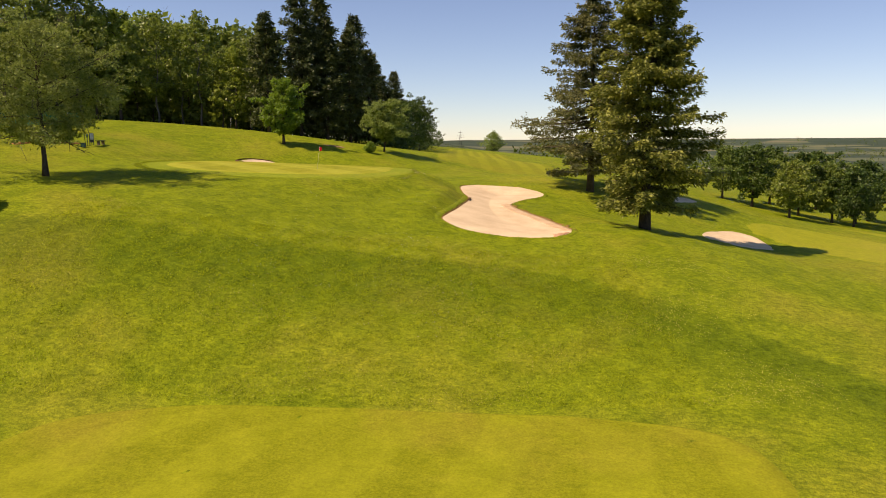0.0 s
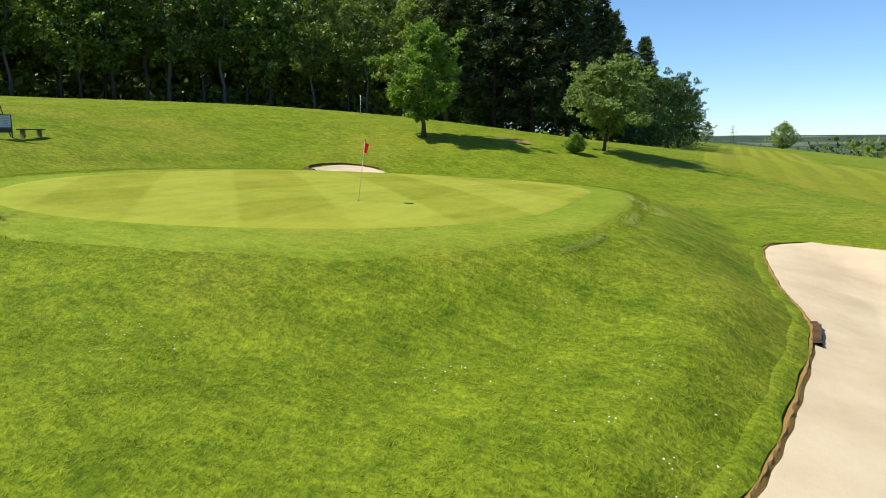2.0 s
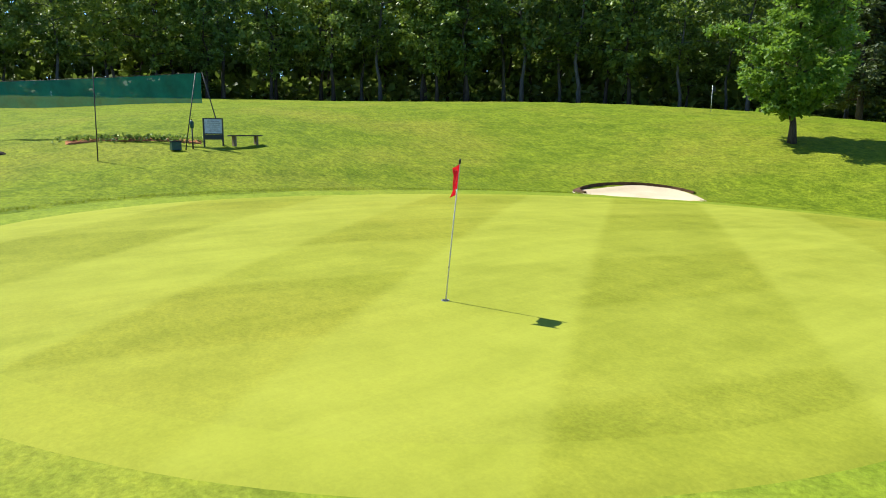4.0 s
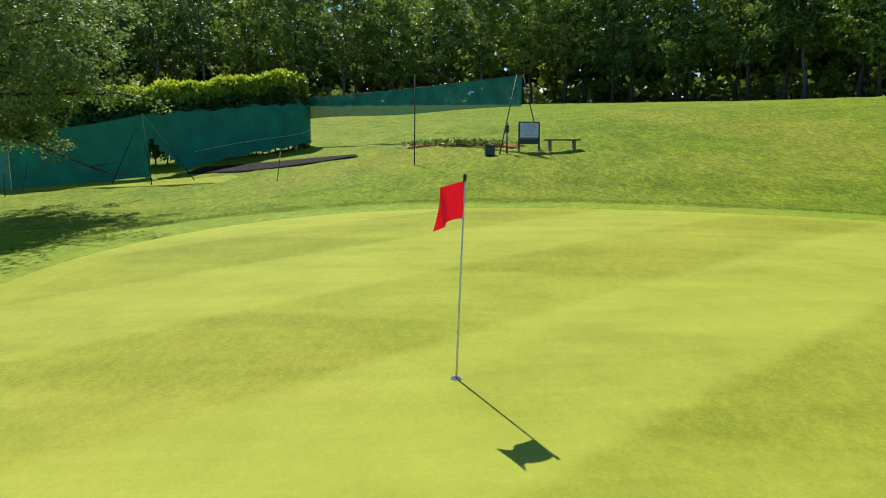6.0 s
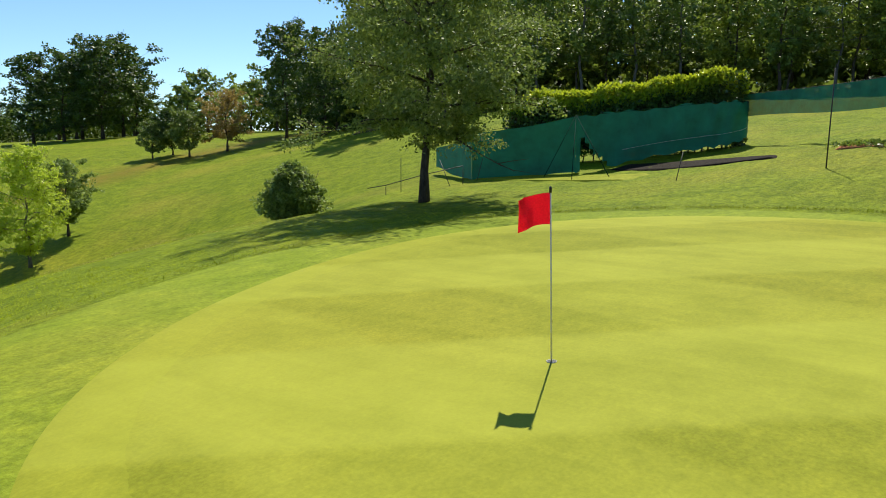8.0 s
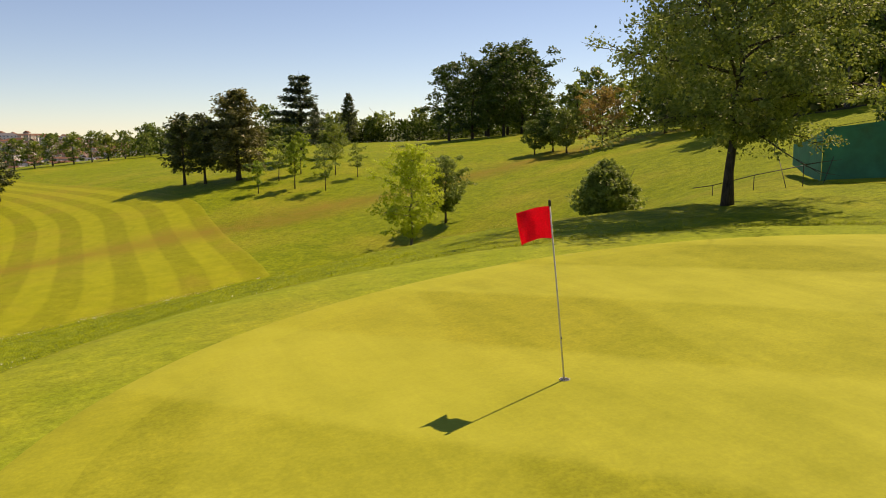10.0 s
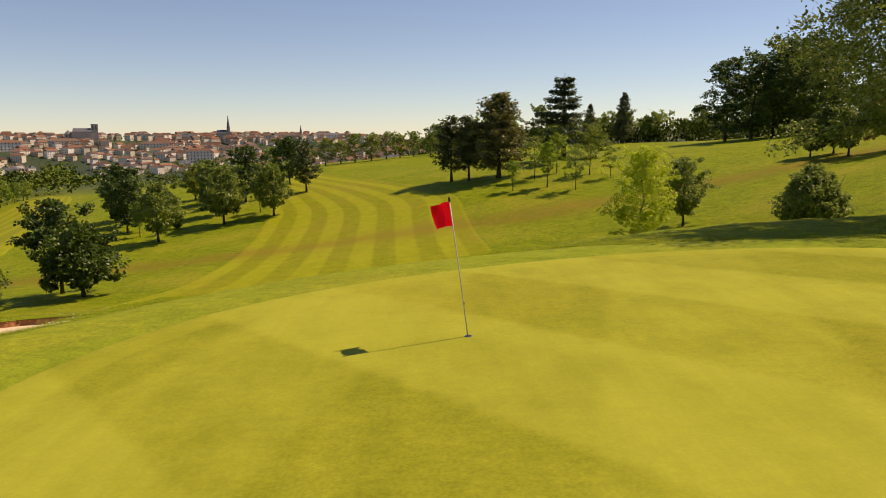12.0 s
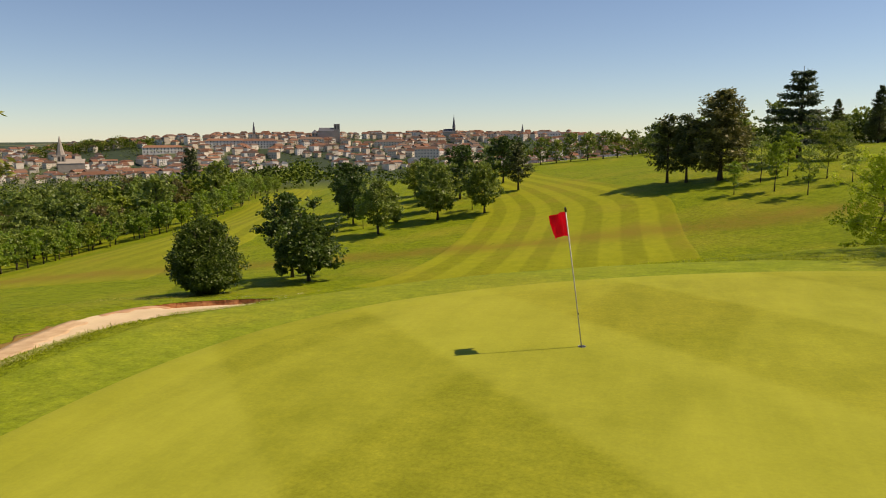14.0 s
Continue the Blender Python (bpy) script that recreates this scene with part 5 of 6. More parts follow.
gold = put(broad_tree("golden_tree", 441, 11, 9, 2.2, 0.2, "leaf_gold", 1500, 0.6, limbs=8, twigs=3, fill=50, peak=0.45), 199, -296, "bright golden leaved tree among the green ones")
put(spruce_tree("cypress_tree", 442, 22, 9, 0.8, 0.3, "needle_dark", 0.7, 7, 9, 0.9, -0.5, 0.2, 0.35), 190, -268, "dark upright cypress above the valley wood")
# below the spruces, to the east
for i, (x, y, s) in enumerate([(61, 39, 1.0), (66, 47, 1.05), (70, 44.5, 1.0), (72, 42, 0.9), (83, 58, 1.1), (60, 50, 1.1), (57, 55, 1.0), (76, 49, 1.05), (88, 52, 1.1), (93, 60, 1.1), (67, 60, 1.2), (78, 66, 1.2), (90, 44, 1.0), (98, 50, 1.1)]):
    more(OAK[i % 2], x, y, "leafy tree on the lower slope", i * 2.2, s * 1.05, "tree", "trees on the lower slope")
put(bush("round_tree", 92, 7.4, 8.6, "leaf", 3600, 0.42), 25.5, 200, "lone low round tree on the ridge")

# ---------- the hole and its flag ----------
Z0 = float(height(0, 0)) + 0.055
flagstick = tagged(thing("flagstick", 0, 0, Z0), "leaning pale flagstick with a red flag in the hole", "flagstick")
TOP = Vector((0.28, 0.06, 2.06))
bm = bmesh.new()
tube(bm, [(0, 0, -0.08), TOP * 0.5, TOP], [0.011, 0.010, 0.008], 10)
stick = part("pole", bm, MAT["pole"], flagstick)
bm = bmesh.new()
tube(bm, [TOP * 0.985, TOP * 1.012, TOP * 1.02], [0.016, 0.017, 0.008], 8)
part("pole_tip", bm, MAT["black"], stick, "black pole tip")
for k in (0.24,):
    bm = bmesh.new()
    tube(bm, [TOP * k, TOP * (k + 0.012)], [0.0125, 0.0125], 8)
    part("joint", bm, MAT["black"], stick)
bm = bmesh.new()
cols, rws = 22, 14
fd, fs = np.array([0.62, -0.785, 0.0]), np.array([0.785, 0.62, 0.0])
cloth = []
for i in range(cols + 1):
    u = i / cols
    line = []
    for j in range(rws + 1):
        v = j / rws
        root = np.array(TOP) * (0.985 - 0.175 * v)
        wave = 0.050 * u * math.sin(7.5 * u + 2.2 * v) + 0.015 * u * math.sin(15 * u - 3 * v)
        p = root + fd * (0.42 * u - 0.05 * u * u) + fs * wave + np.array([0, 0, -0.085 * u * u - 0.02 * u * math.sin(5 * v + 3 * u)])
        line.append(bm.verts.new(p))
    cloth.append(line)
for i in range(cols):
    for j in range(rws):
        bm.faces.new((cloth[i][j], cloth[i + 1][j], cloth[i + 1][j + 1], cloth[i][j + 1])).smooth = True
bmesh.ops.solidify(bm, geom=bm.faces[:], thickness=0.002)
part("flag", bm, MAT["flag"], flagstick, "red flag cloth ruffled by wind")
bm = bmesh.new()
for i in range(24):
    a0, a1 = 2 * math.pi * i / 24, 2 * math.pi * (i + 1) / 24
    ring = [(0.054, 0.006), (0.062, 0.008), (0.066, -0.01)]
    for (r0, z0), (r1, z1) in zip(ring, ring[1:]):
        bm.faces.new([bm.verts.new(p) for p in ((r0 * math.cos(a0), r0 * math.sin(a0), z0), (r1 * math.cos(a0), r1 * math.sin(a0), z1),
                                                (r1 * math.cos(a1), r1 * math.sin(a1), z1), (r0 * math.cos(a1), r0 * math.sin(a1), z0))])
hole = new("hole_cup")
hole.location = (0, 0, Z0)
tagged(hole, "hole with a pale rim in the putting green", "hole")
part("rim", bm, MAT["cup"], hole)
# flat black disc paints the shade inside the cup
bm = bmesh.new()
bmesh.ops.create_circle(bm, cap_ends=True, segments=24, radius=0.056, matrix=Matrix.Translation((0, 0, 0.004)))
part("opening_disc", bm, MAT["black"], hole, "flat black disc standing in for the dark inside of the hole")

# ---------- laurel hedge and nets ----------
hr = np.random.default_rng(12)
HEDGE = [(-37.9, -7.2), (-37.4, -10.3), (-36.3, -14.0), (-34.6, -19.5)]
hline = bunker_line(HEDGE, 8)
n = 2600
k = hr.random(n)
idx = np.minimum((k * (len(hline) - 1)).astype(int), len(hline) - 2)
f = (k * (len(hline) - 1) - idx)[:, None]
base = hline[idx] * (1 - f) + hline[idx + 1] * f
topz = 6.68 - 1.3 * k + 0.16 * np.sin(k * 23) + 0.1 * np.sin(k * 51)
gz = height(base[:, 0], base[:, 1])
face = hr.random(n)
v = hr.random(n) ** 0.8
bulge = 1.15 * np.clip(np.minimum(v * 6, 1), 0.6, 1) * (1 - 0.25 * np.clip((v - 0.85) / 0.15, 0, 1))
bulge = bulge * (1 + 0.08 * np.sin(k * 40 + v * 7))
side = np.where(face < 0.55, bulge, np.where(face < 0.7, -bulge, hr.uniform(-1, 1, n)))
v = np.where(face >= 0.7, 1.0, v)
c = np.stack([base[:, 0] + side, base[:, 1] + hr.normal(size=n) * 0.1, gz + 0.35 + (topz - gz - 0.45) * v], -1)
endn = 260
a = hr.uniform(-1.3, 1.3, endn)
vv = hr.random(endn)
ce = np.stack([-37.9 + 1.1 * np.sin(a), -7.2 + 1.0 * np.cos(a), 2.5 + (6.6 - 2.5) * vv], -1)
hedge = thing("laurel_hedge", 0, 0, 0)
tagged(hedge, "thick laurel hedge behind a net, its top coloured as if sunlit", "hedge")
# young picks the upper leaves, given the painted sunlit tone; sides stay shade-dark
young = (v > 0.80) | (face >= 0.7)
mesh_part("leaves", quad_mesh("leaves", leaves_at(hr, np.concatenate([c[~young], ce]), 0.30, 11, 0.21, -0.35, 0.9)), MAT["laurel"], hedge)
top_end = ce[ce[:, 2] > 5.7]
mesh_part("young_growth", quad_mesh("young_growth", leaves_at(hr, np.concatenate([c[young], top_end]), 0.28, 14, 0.22, -0.5, 1.0)), MAT["laurel_sunlit"], hedge, "upper hedge leaves in a painted sunlit yellow green")
bm = bmesh.new()
for i in range(24):
    p = hline[int(i / 24 * (len(hline) - 1))]
    z = float(height(p[0], p[1]))
    tube(bm, [(p[0], p[1], z - 0.1), (p[0] + hr.normal() * 0.15, p[1] + hr.normal() * 0.1, z + 1.3), (p[0] + hr.normal() * 0.3, p[1] + hr.normal() * 0.3, z + 3.2)], [0.05, 0.04, 0.02], 5)
part("stems", bm, MAT["bark"], hedge)
# dark boxes added to stand in for the shade between the inner leaves
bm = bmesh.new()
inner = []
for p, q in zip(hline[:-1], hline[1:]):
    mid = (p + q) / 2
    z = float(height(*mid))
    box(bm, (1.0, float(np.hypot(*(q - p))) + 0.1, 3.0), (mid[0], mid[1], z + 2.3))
part("shaded_core", bm, MAT["hedge_shade"], hedge)


def net_panel(bm, a, b, top_a, top_b, low_a, low_b, n=16, m=7, sag=0.12):
    """A sheet of netting from a to b with a hanging, wrinkled body."""
    g = []
    for i in range(n + 1):
        u = i / n
        line = []
        for j in range(m + 1):
            v = j / m
            x, y = a[0] + (b[0] - a[0]) * u, a[1] + (b[1] - a[1]) * u
            t0 = top_a + (top_b - top_a) * u - sag * math.sin(math.pi * u)
            l0 = low_a + (low_b - low_a) * u + 0.05 * math.sin(9 * u)
            w = 0.05 * math.sin(11 * u + 2 * v) * math.sin(math.pi * v)
            line.append(bm.verts.new((x + w, y + w * 0.3, l0 + (t0 - l0) * v)))
        g.append(line)
    for i in range(n):
        for j in range(m):
            bm.faces.new((g[i][j], g[i + 1][j], g[i + 1][j + 1], g[i][j + 1])).smooth = True


B, C = (-30.2, -13.2), (-27.9, -18.6)
near_net = tagged(thing("safety_net", 0, 0, 0), "dark green ball-stop net draped over the end of the hedge", "net")
# round the hedge's end and along its front: x, y, top, hem
drape = np.array([(-39.3, -6.9, 5.0, 3.6), (-38.4, -5.95, 5.02, 3.3), (-37.2, -5.85, 5.0, 2.85), (-36.35, -6.7, 4.95, 2.5), (-35.5, -7.9, 4.85, 2.28), (-33.6, -9.9, 4.55, 1.85), (-31.8, -11.7, 4.28, 1.3), (B[0], B[1], 4.06, 0.9)])
fine = np.column_stack([bunker_line(drape[:, :2], 8), bunker_line(drape[:, 2:], 8)])
bm = bmesh.new()
g = []
for i, (x, y, t0, l0) in enumerate(fine):
    line = []
    for j in range(11):
        w = 0.06 * math.sin(0.9 * i + 2.2 * j / 10) * math.sin(math.pi * j / 10) + 0.03 * math.sin(2.3 * i + j)
        z = l0 + 0.07 * math.sin(1.3 * i) + (t0 - 0.05 * math.sin(i * 0.5) - l0) * j / 10
        line.append(bm.verts.new((x + w, y + w * 0.5, z)))
    g.append(line)
for i in range(len(fine) - 1):
    left = len(fine) - 2 - i
    for j in range(10):
        # the flap that hangs open beside the prop
        if 1 <= left and left < 6.5 - 0.95 * j:
            continue
        bm.faces.new((g[i][j], g[i + 1][j], g[i + 1][j + 1], g[i][j + 1])).smooth = True
part("panel", bm, MAT["net"], near_net)
bm = bmesh.new()
net_panel(bm, B, C, 4.05, 3.1, 0.95, 0.28, n=12)
part("panel", bm, MAT["net"], near_net)
bm = bmesh.new()
net_panel(bm, C, (-33.5, -25.0), 3.0, 2.2, 0.3, 0.9, n=10)
part("panel", bm, MAT["net"], near_net)
bm = bmesh.new()
rope = [(x, y, t0) for x, y, t0, l0 in fine[::4]] + [(C[0], C[1], 3.1)]
tube(bm, rope, [0.015] * len(rope), 4)
part("top_rope", bm, MAT["net_post"], near_net)
bm = bmesh.new()
seam = [(x + 0.09, y + 0.04, l0 + 0.27 * (t0 - l0)) for x, y, t0, l0 in fine[14:-8:4]]
tube(bm, seam, [0.009] * len(seam), 4)
part("seam", bm, MAT["white"], near_net, "pale seam line")
apex = (B[0] + 0.12, B[1] + 0.02, 4.12)
for fx, fy in ((-27.8, -14.0), (-26.2, -11.6), (-26.8, -9.8)):
    bm = bmesh.new()
    tube(bm, [(fx, fy, float(height(fx, fy)) - 0.05), apex], [0.022, 0.016], 6)
    part("prop", bm, MAT["net_post"], near_net)
for x, y, h in ((-23.6, -5.6, 1.2), (-26.8, -17.6, 1.3)):
    bm = bmesh.new()
    z = float(height(x, y))
    tube(bm, [(x, y, z - 0.05), (x - 0.5, y + 0.1, z + h)], [0.02, 0.018], 5)
    part("prop", bm, MAT["steel"], near_net)

far_net = tagged(thing("safety_net", 0, 0, 0), "long green ball-stop net strung on poles above the lawn", "net")
E1, E2 = (-38.2, -6.2), (-23.8, 4.75)
bm = bmesh.new()
net_panel(bm, E1, E2, 5.45, 5.42, 4.15, 4.1, n=24, m=5, sag=0.1)
part("panel", bm, MAT["net_open"], far_net)
for p, q in (((-23.3, 3.75), (-23.9, 4.55, 5.45)), ((-23.6, 5.55), (-23.8, 4.8, 5.45))):
    bm = bmesh.new()
    z = float(height(*p))
    tube(bm, [(p[0], p[1], z - 0.05), q], [0.028, 0.024], 6)
    part("prop", bm, MAT["steel"], far_net)
bm = bmesh.new()
tube(bm, [(-22.95, 0.15, float(height(-22.95, 0.15)) - 0.05), (-22.9, 0.2, 5.35)], [0.026, 0.022], 6)
pole_ob = part("pole", bm, MAT["steel"], far_net)
bm = bmesh.new()
tube(bm, [(E1[0], E1[1], 5.46), (-31, -0.72, 5.34), (-23.8, 4.75, 5.43)], [0.014] * 3, 4)
part("top_rope", bm, MAT["steel"], far_net)

# mown strip, trench and soil bed in front of the net
tagged(ribbon("practice_strip", bunker_line([(-27.0, -7.6), (-28.6, -12), (-29.4, -16), (-30.6, -19.8)], 8), bunker_line([(-24.9, -8.2), (-26.0, -12), (-27.0, -16), (-28.6, -19.8)], 8), 0.05, MAT["meadow"], 10),
       "pale mown practice strip beside the net", "lawn strip", kind="structure")
# a flat ribbon; its dark soil colour carries the shade of a pit
tagged(ribbon("trench", bunker_line([(-33.4, -11.6), (-32.0, -8), (-30.3, -5), (-28.3, -2.3)], 8), bunker_line([(-30.9, -11.8), (-28.7, -7.6), (-28.0, -4.7), (-27.8, -2.4)], 8), 0.05, MAT["shaded_soil"], 8),
       "flat bare soil strip below the hedge, coloured dark as a shaded pit", "trench", kind="structure")
tagged(ribbon("soil_bed", bunker_line([(-28.6, -0.2), (-27.6, 1.8), (-26.0, 3.6), (-24.4, 5.0)], 8), bunker_line([(-27.8, -0.2), (-26.9, 1.6), (-25.3, 3.4), (-24.0, 4.8)], 8), 0.05, MAT["red_earth"], 8),
       "reddish bare soil bed beside the notice board", "soil bed", kind="structure")
wd = np.random.default_rng(3)
wk = wd.random(140)
wp = np.stack([-28.7 + 4.3 * wk + wd.normal(size=140) * 0.15, -0.3 + 5.1 * wk + wd.normal(size=140) * 0.2], -1)
wz = height(wp[:, 0], wp[:, 1])
weeds = new("weeds", quad_mesh("weeds", leaves_at(wd, np.column_stack([wp, wz + 0.12]), 0.13, 9, 0.13, -0.6, 0.7)))
weeds.data.materials.append(MAT["leaf"])
tagged(weeds, "ragged weeds along the soil bed", "weeds", kind="stuff")

# ---------- notice board, bench, ball washer, bin ----------
bx, by = -23.32, 5.0
board = tagged(thing("notice_board", bx, by, None, 0.06), "framed notice board with a pale sheet on two legs", "notice board")
for s in (-0.43, 0.43):
    bm = bmesh.new()
    box(bm, (0.06, 0.06, 1.28), (0, s, 0.59), bevel=0.006)
    part("leg", bm, MAT["wood_dark"], board)
bm = bmesh.new()
box(bm, (0.035, 0.82, 0.62), (0.0, 0, 0.88))
sheet = part("sheet", bm, MAT["board_white"], board, "pale printed sheet")
for i in range(6):
    bm = bmesh.new()
    box(bm, (0.004, (0.55, 0.62, 0.5, 0.6, 0.4, 0.58)[i], 0.03), (0.02, 0.03 * (i % 3), 1.1 - 0.085 * i))
    part("print_line", bm, MAT["ink"], sheet)
for z, h in ((1.21, 0.05), (0.55, 0.05)):
    bm = bmesh.new()
    box(bm, (0.05, 0.9, h), (0.004, 0, z), bevel=0.005)
    part("rail", bm, MAT["wood_dark"], board)
bm = bmesh.new()
box(bm, (0.03, 0.80, 0.22), (0.0, 0, 0.41), bevel=0.004)
part("lower_panel", bm, MAT["wood_dark"], board)
bench = tagged(thing("bench", -23.1, 6.36, None, 0.05), "plain backless dark wooden bench", "bench")
for s in (-0.13, 0.13):
    bm = bmesh.new()
    box(bm, (0.2, 1.5, 0.055), (s * 0.85, 0, 0.43), bevel=0.008)
    part("seat_plank", bm, MAT["wood_dark"], bench)
for s in (-0.52, 0.52):
    bm = bmesh.new()
    box(bm, (0.30, 0.09, 0.44), (0, s, 0.19), bevel=0.008)
    part("leg", bm, MAT["wood"], bench)
washer = tagged(thing("ball_washer", -23.25, 4.05, None), "dark golf ball washer on a post", "ball washer")
bm = bmesh.new()
tube(bm, [(0, 0, -0.1), (0, 0, 0.9)], [0.035, 0.03], 8)
part("post", bm, MAT["steel"], washer)
bm = bmesh.new()
tube(bm, [(0, 0, 0.86), (0, 0, 0.92), (0, 0, 1.14), (0, 0, 1.2)], [0.05, 0.085, 0.085, 0.05], 10)
head = part("housing", bm, MAT["green_box"], washer)
bm = bmesh.new()
tube(bm, [(0, 0, 1.2), (0, 0, 1.27)], [0.018, 0.03], 8)
part("knob", bm, MAT["black"], head)
bin_ob = tagged(thing("litter_bin", -23.3, 3.33, None), "short dark green square litter bin", "bin")
bm = bmesh.new()
box(bm, (0.36, 0.40, 0.36), (0, 0, 0.17), bevel=0.02)
part("body", bm, MAT["green_box"], bin_ob)
bm = bmesh.new()
box(bm, (0.40, 0.44, 0.05), (0, 0, 0.375), bevel=0.012)
part("lid", bm, MAT["black"], bin_ob)

# ---------- low rail beside the cherry ----------
rail = tagged(thing("handrail", 0, 0, 0), "low rusty handrail with a tall pole by the bank", "handrail")
posts = [(-23.6, -21.5, 0.55), (-24.4, -19.6, 0.75), (-25.4, -17.6, 1.0)]
tops = []
for x, y, h in posts:
    z = float(height(x, y))
    bm = bmesh.new()
    tube(bm, [(x, y, z - 0.1), (x, y, z + h)], [0.025, 0.022], 6)
    part("post", bm, MAT["steel"], rail)
    tops.append((x, y, z + h))
bm = bmesh.new()
tube(bm, [(-23.1, -22.4, tops[0][2] - 0.18)] + tops, [0.022] * 4, 6)
part("top_rail", bm, MAT["steel"], rail)
bm = bmesh.new()
z = float(height(-23.8, -20.6))
tube(bm, [(-23.8, -20.6, z - 0.1), (-23.8, -20.6, z + 1.9)], [0.022, 0.018], 6)
part("tall_pole", bm, MAT["steel"], rail)
bm = bmesh.new()
tube(bm, [(-25.0, -18.2, float(height(-25, -18.2))), (-25.8, -19.4, 1.6)], [0.02, 0.016], 6)
part("strut", bm, MAT["steel"], rail)

# ---------- the flag on the upper green ----------
ux, uy = -19.4, 36.9
upper = tagged(thing("flagstick", ux, uy), "far flagstick with a dark blue flag on the crest", "flagstick")
bm = bmesh.new()
tube(bm, [(0, 0, -0.1), (0.05, 0, 1.7)], [0.025, 0.02], 6)
part("pole", bm, MAT["pole"], upper)
bm = bmesh.new()
for j in range(2):
    box(bm, (0.02, 0.2, 0.34), (0.06, 0.10 + 0.19 * j, 1.5 - 0.05 * j), 0.2 * j)
part("flag", bm, MAT["black"], upper, "dark flag cloth")

# ---------- far woods ----------
frng = np.random.default_rng(21)
c, s = [], []
for i in range(5000):
    a = frng.uniform(-0.7, 4.6)
    r = 210 * (3300 / 210) ** frng.random()
    x, y = r * math.cos(a - 2.0), r * math.sin(a - 2.0)
    if x < 120 and y > -330 and r < 330 and not (x > 95 or (y > 190 and x > 40)):
        continue
    if x < -60 and y < 100:
        if r < 330:
            continue
    big = 2.6 + r * 0.0032
    patchy = math.sin(x * 0.011 + 1.7) + math.sin(y * 0.013 + 0.4) + math.sin((x - y) * 0.006)
    if patchy < -0.5 and r > 330:
        continue
    along = (x - 330) * 0.93 + (y + 1450) * 0.37
    across = -(x - 330) * 0.37 + (y + 1450) * 0.93
    if -500 < along < 950 and -200 < across < 560 and frng.random() < 0.6:
        continue
    if 40 < x < 160 and -300 < y < -40 and r < 300:
        continue
    z = float(height(x, y))
    for k in range(4):
        c.append((x + frng.normal() * big * 0.6, y + frng.normal() * big * 0.6, z + frng.uniform(0.25, 1.25) * big))
        s.append(big * frng.uniform(0.6, 1.0))
for i in range(520):
    yw, d = frng.uniform(217.2, 225.0), frng.uniform(1400, 1500)
    x, y = -math.sin(radians(yw)) * d, math.cos(radians(yw)) * d
    z = float(height(x, y))
    crest = 6 + 4 * math.sin(yw * 3.1) - (1.5 if yw < 219.5 else 3.0) * abs(yw - 219.5)
    for k in range(4):
        c.append((x + frng.normal() * 4, y + frng.normal() * 4, frng.uniform(z + 2, max(crest, z + 10))))
        s.append(5.0)
# gardens and groves of the town
for i in range(2300):
    along = frng.uniform(-330, 930)
    across = frng.uniform(-20, 590)
    x, y = 330 + along * 0.93 - across * 0.37, -1450 + along * 0.37 + across * 0.93
    z = float(height(x, y))
    tall = frng.uniform(6, 11)
    for k in range(3):
        c.append((x + frng.normal() * tall * 0.3, y + frng.normal() * tall * 0.2, z + frng.uniform(0.3, 0.8) * tall))
        s.append(tall * 0.3)
# the wooded valley floor and the foot of the town's hill
for i in range(1500):
    yw, d = frng.uniform(206, 232), 260 * (1000 / 260) ** frng.random()
    x, y = -math.sin(radians(yw)) * d, math.cos(radians(yw)) * d
    if math.sin(x * 0.013 + 0.6) + math.sin(y * 0.017) < -1.25 or 95 < x < 150 and y > -290:
        continue
    z = float(height(x, y))
    tall = frng.uniform(7, 13)
    for k in range(4):
        c.append((x + frng.normal() * tall * 0.16, y + frng.normal() * tall * 0.16, z + frng.uniform(0.35, 0.85) * tall))
        s.append(tall * 0.27)
c, s = np.array(c), np.array(s)
q = leaves_at(frng, c, s, 7, 1.1, 0.0, 0.8)
mid = q.mean(1, keepdims=True)
grow = np.repeat(0.55 + s * 0.30, 7)[:, None, None]
q = mid + (q - mid) * grow
far_wood = new("far_woods", quad_mesh("far_woods", q))
far_wood.data.materials.append(MAT["leaf_far"])
tagged(far_wood, "distant woods across the valley", "woods", kind="stuff")

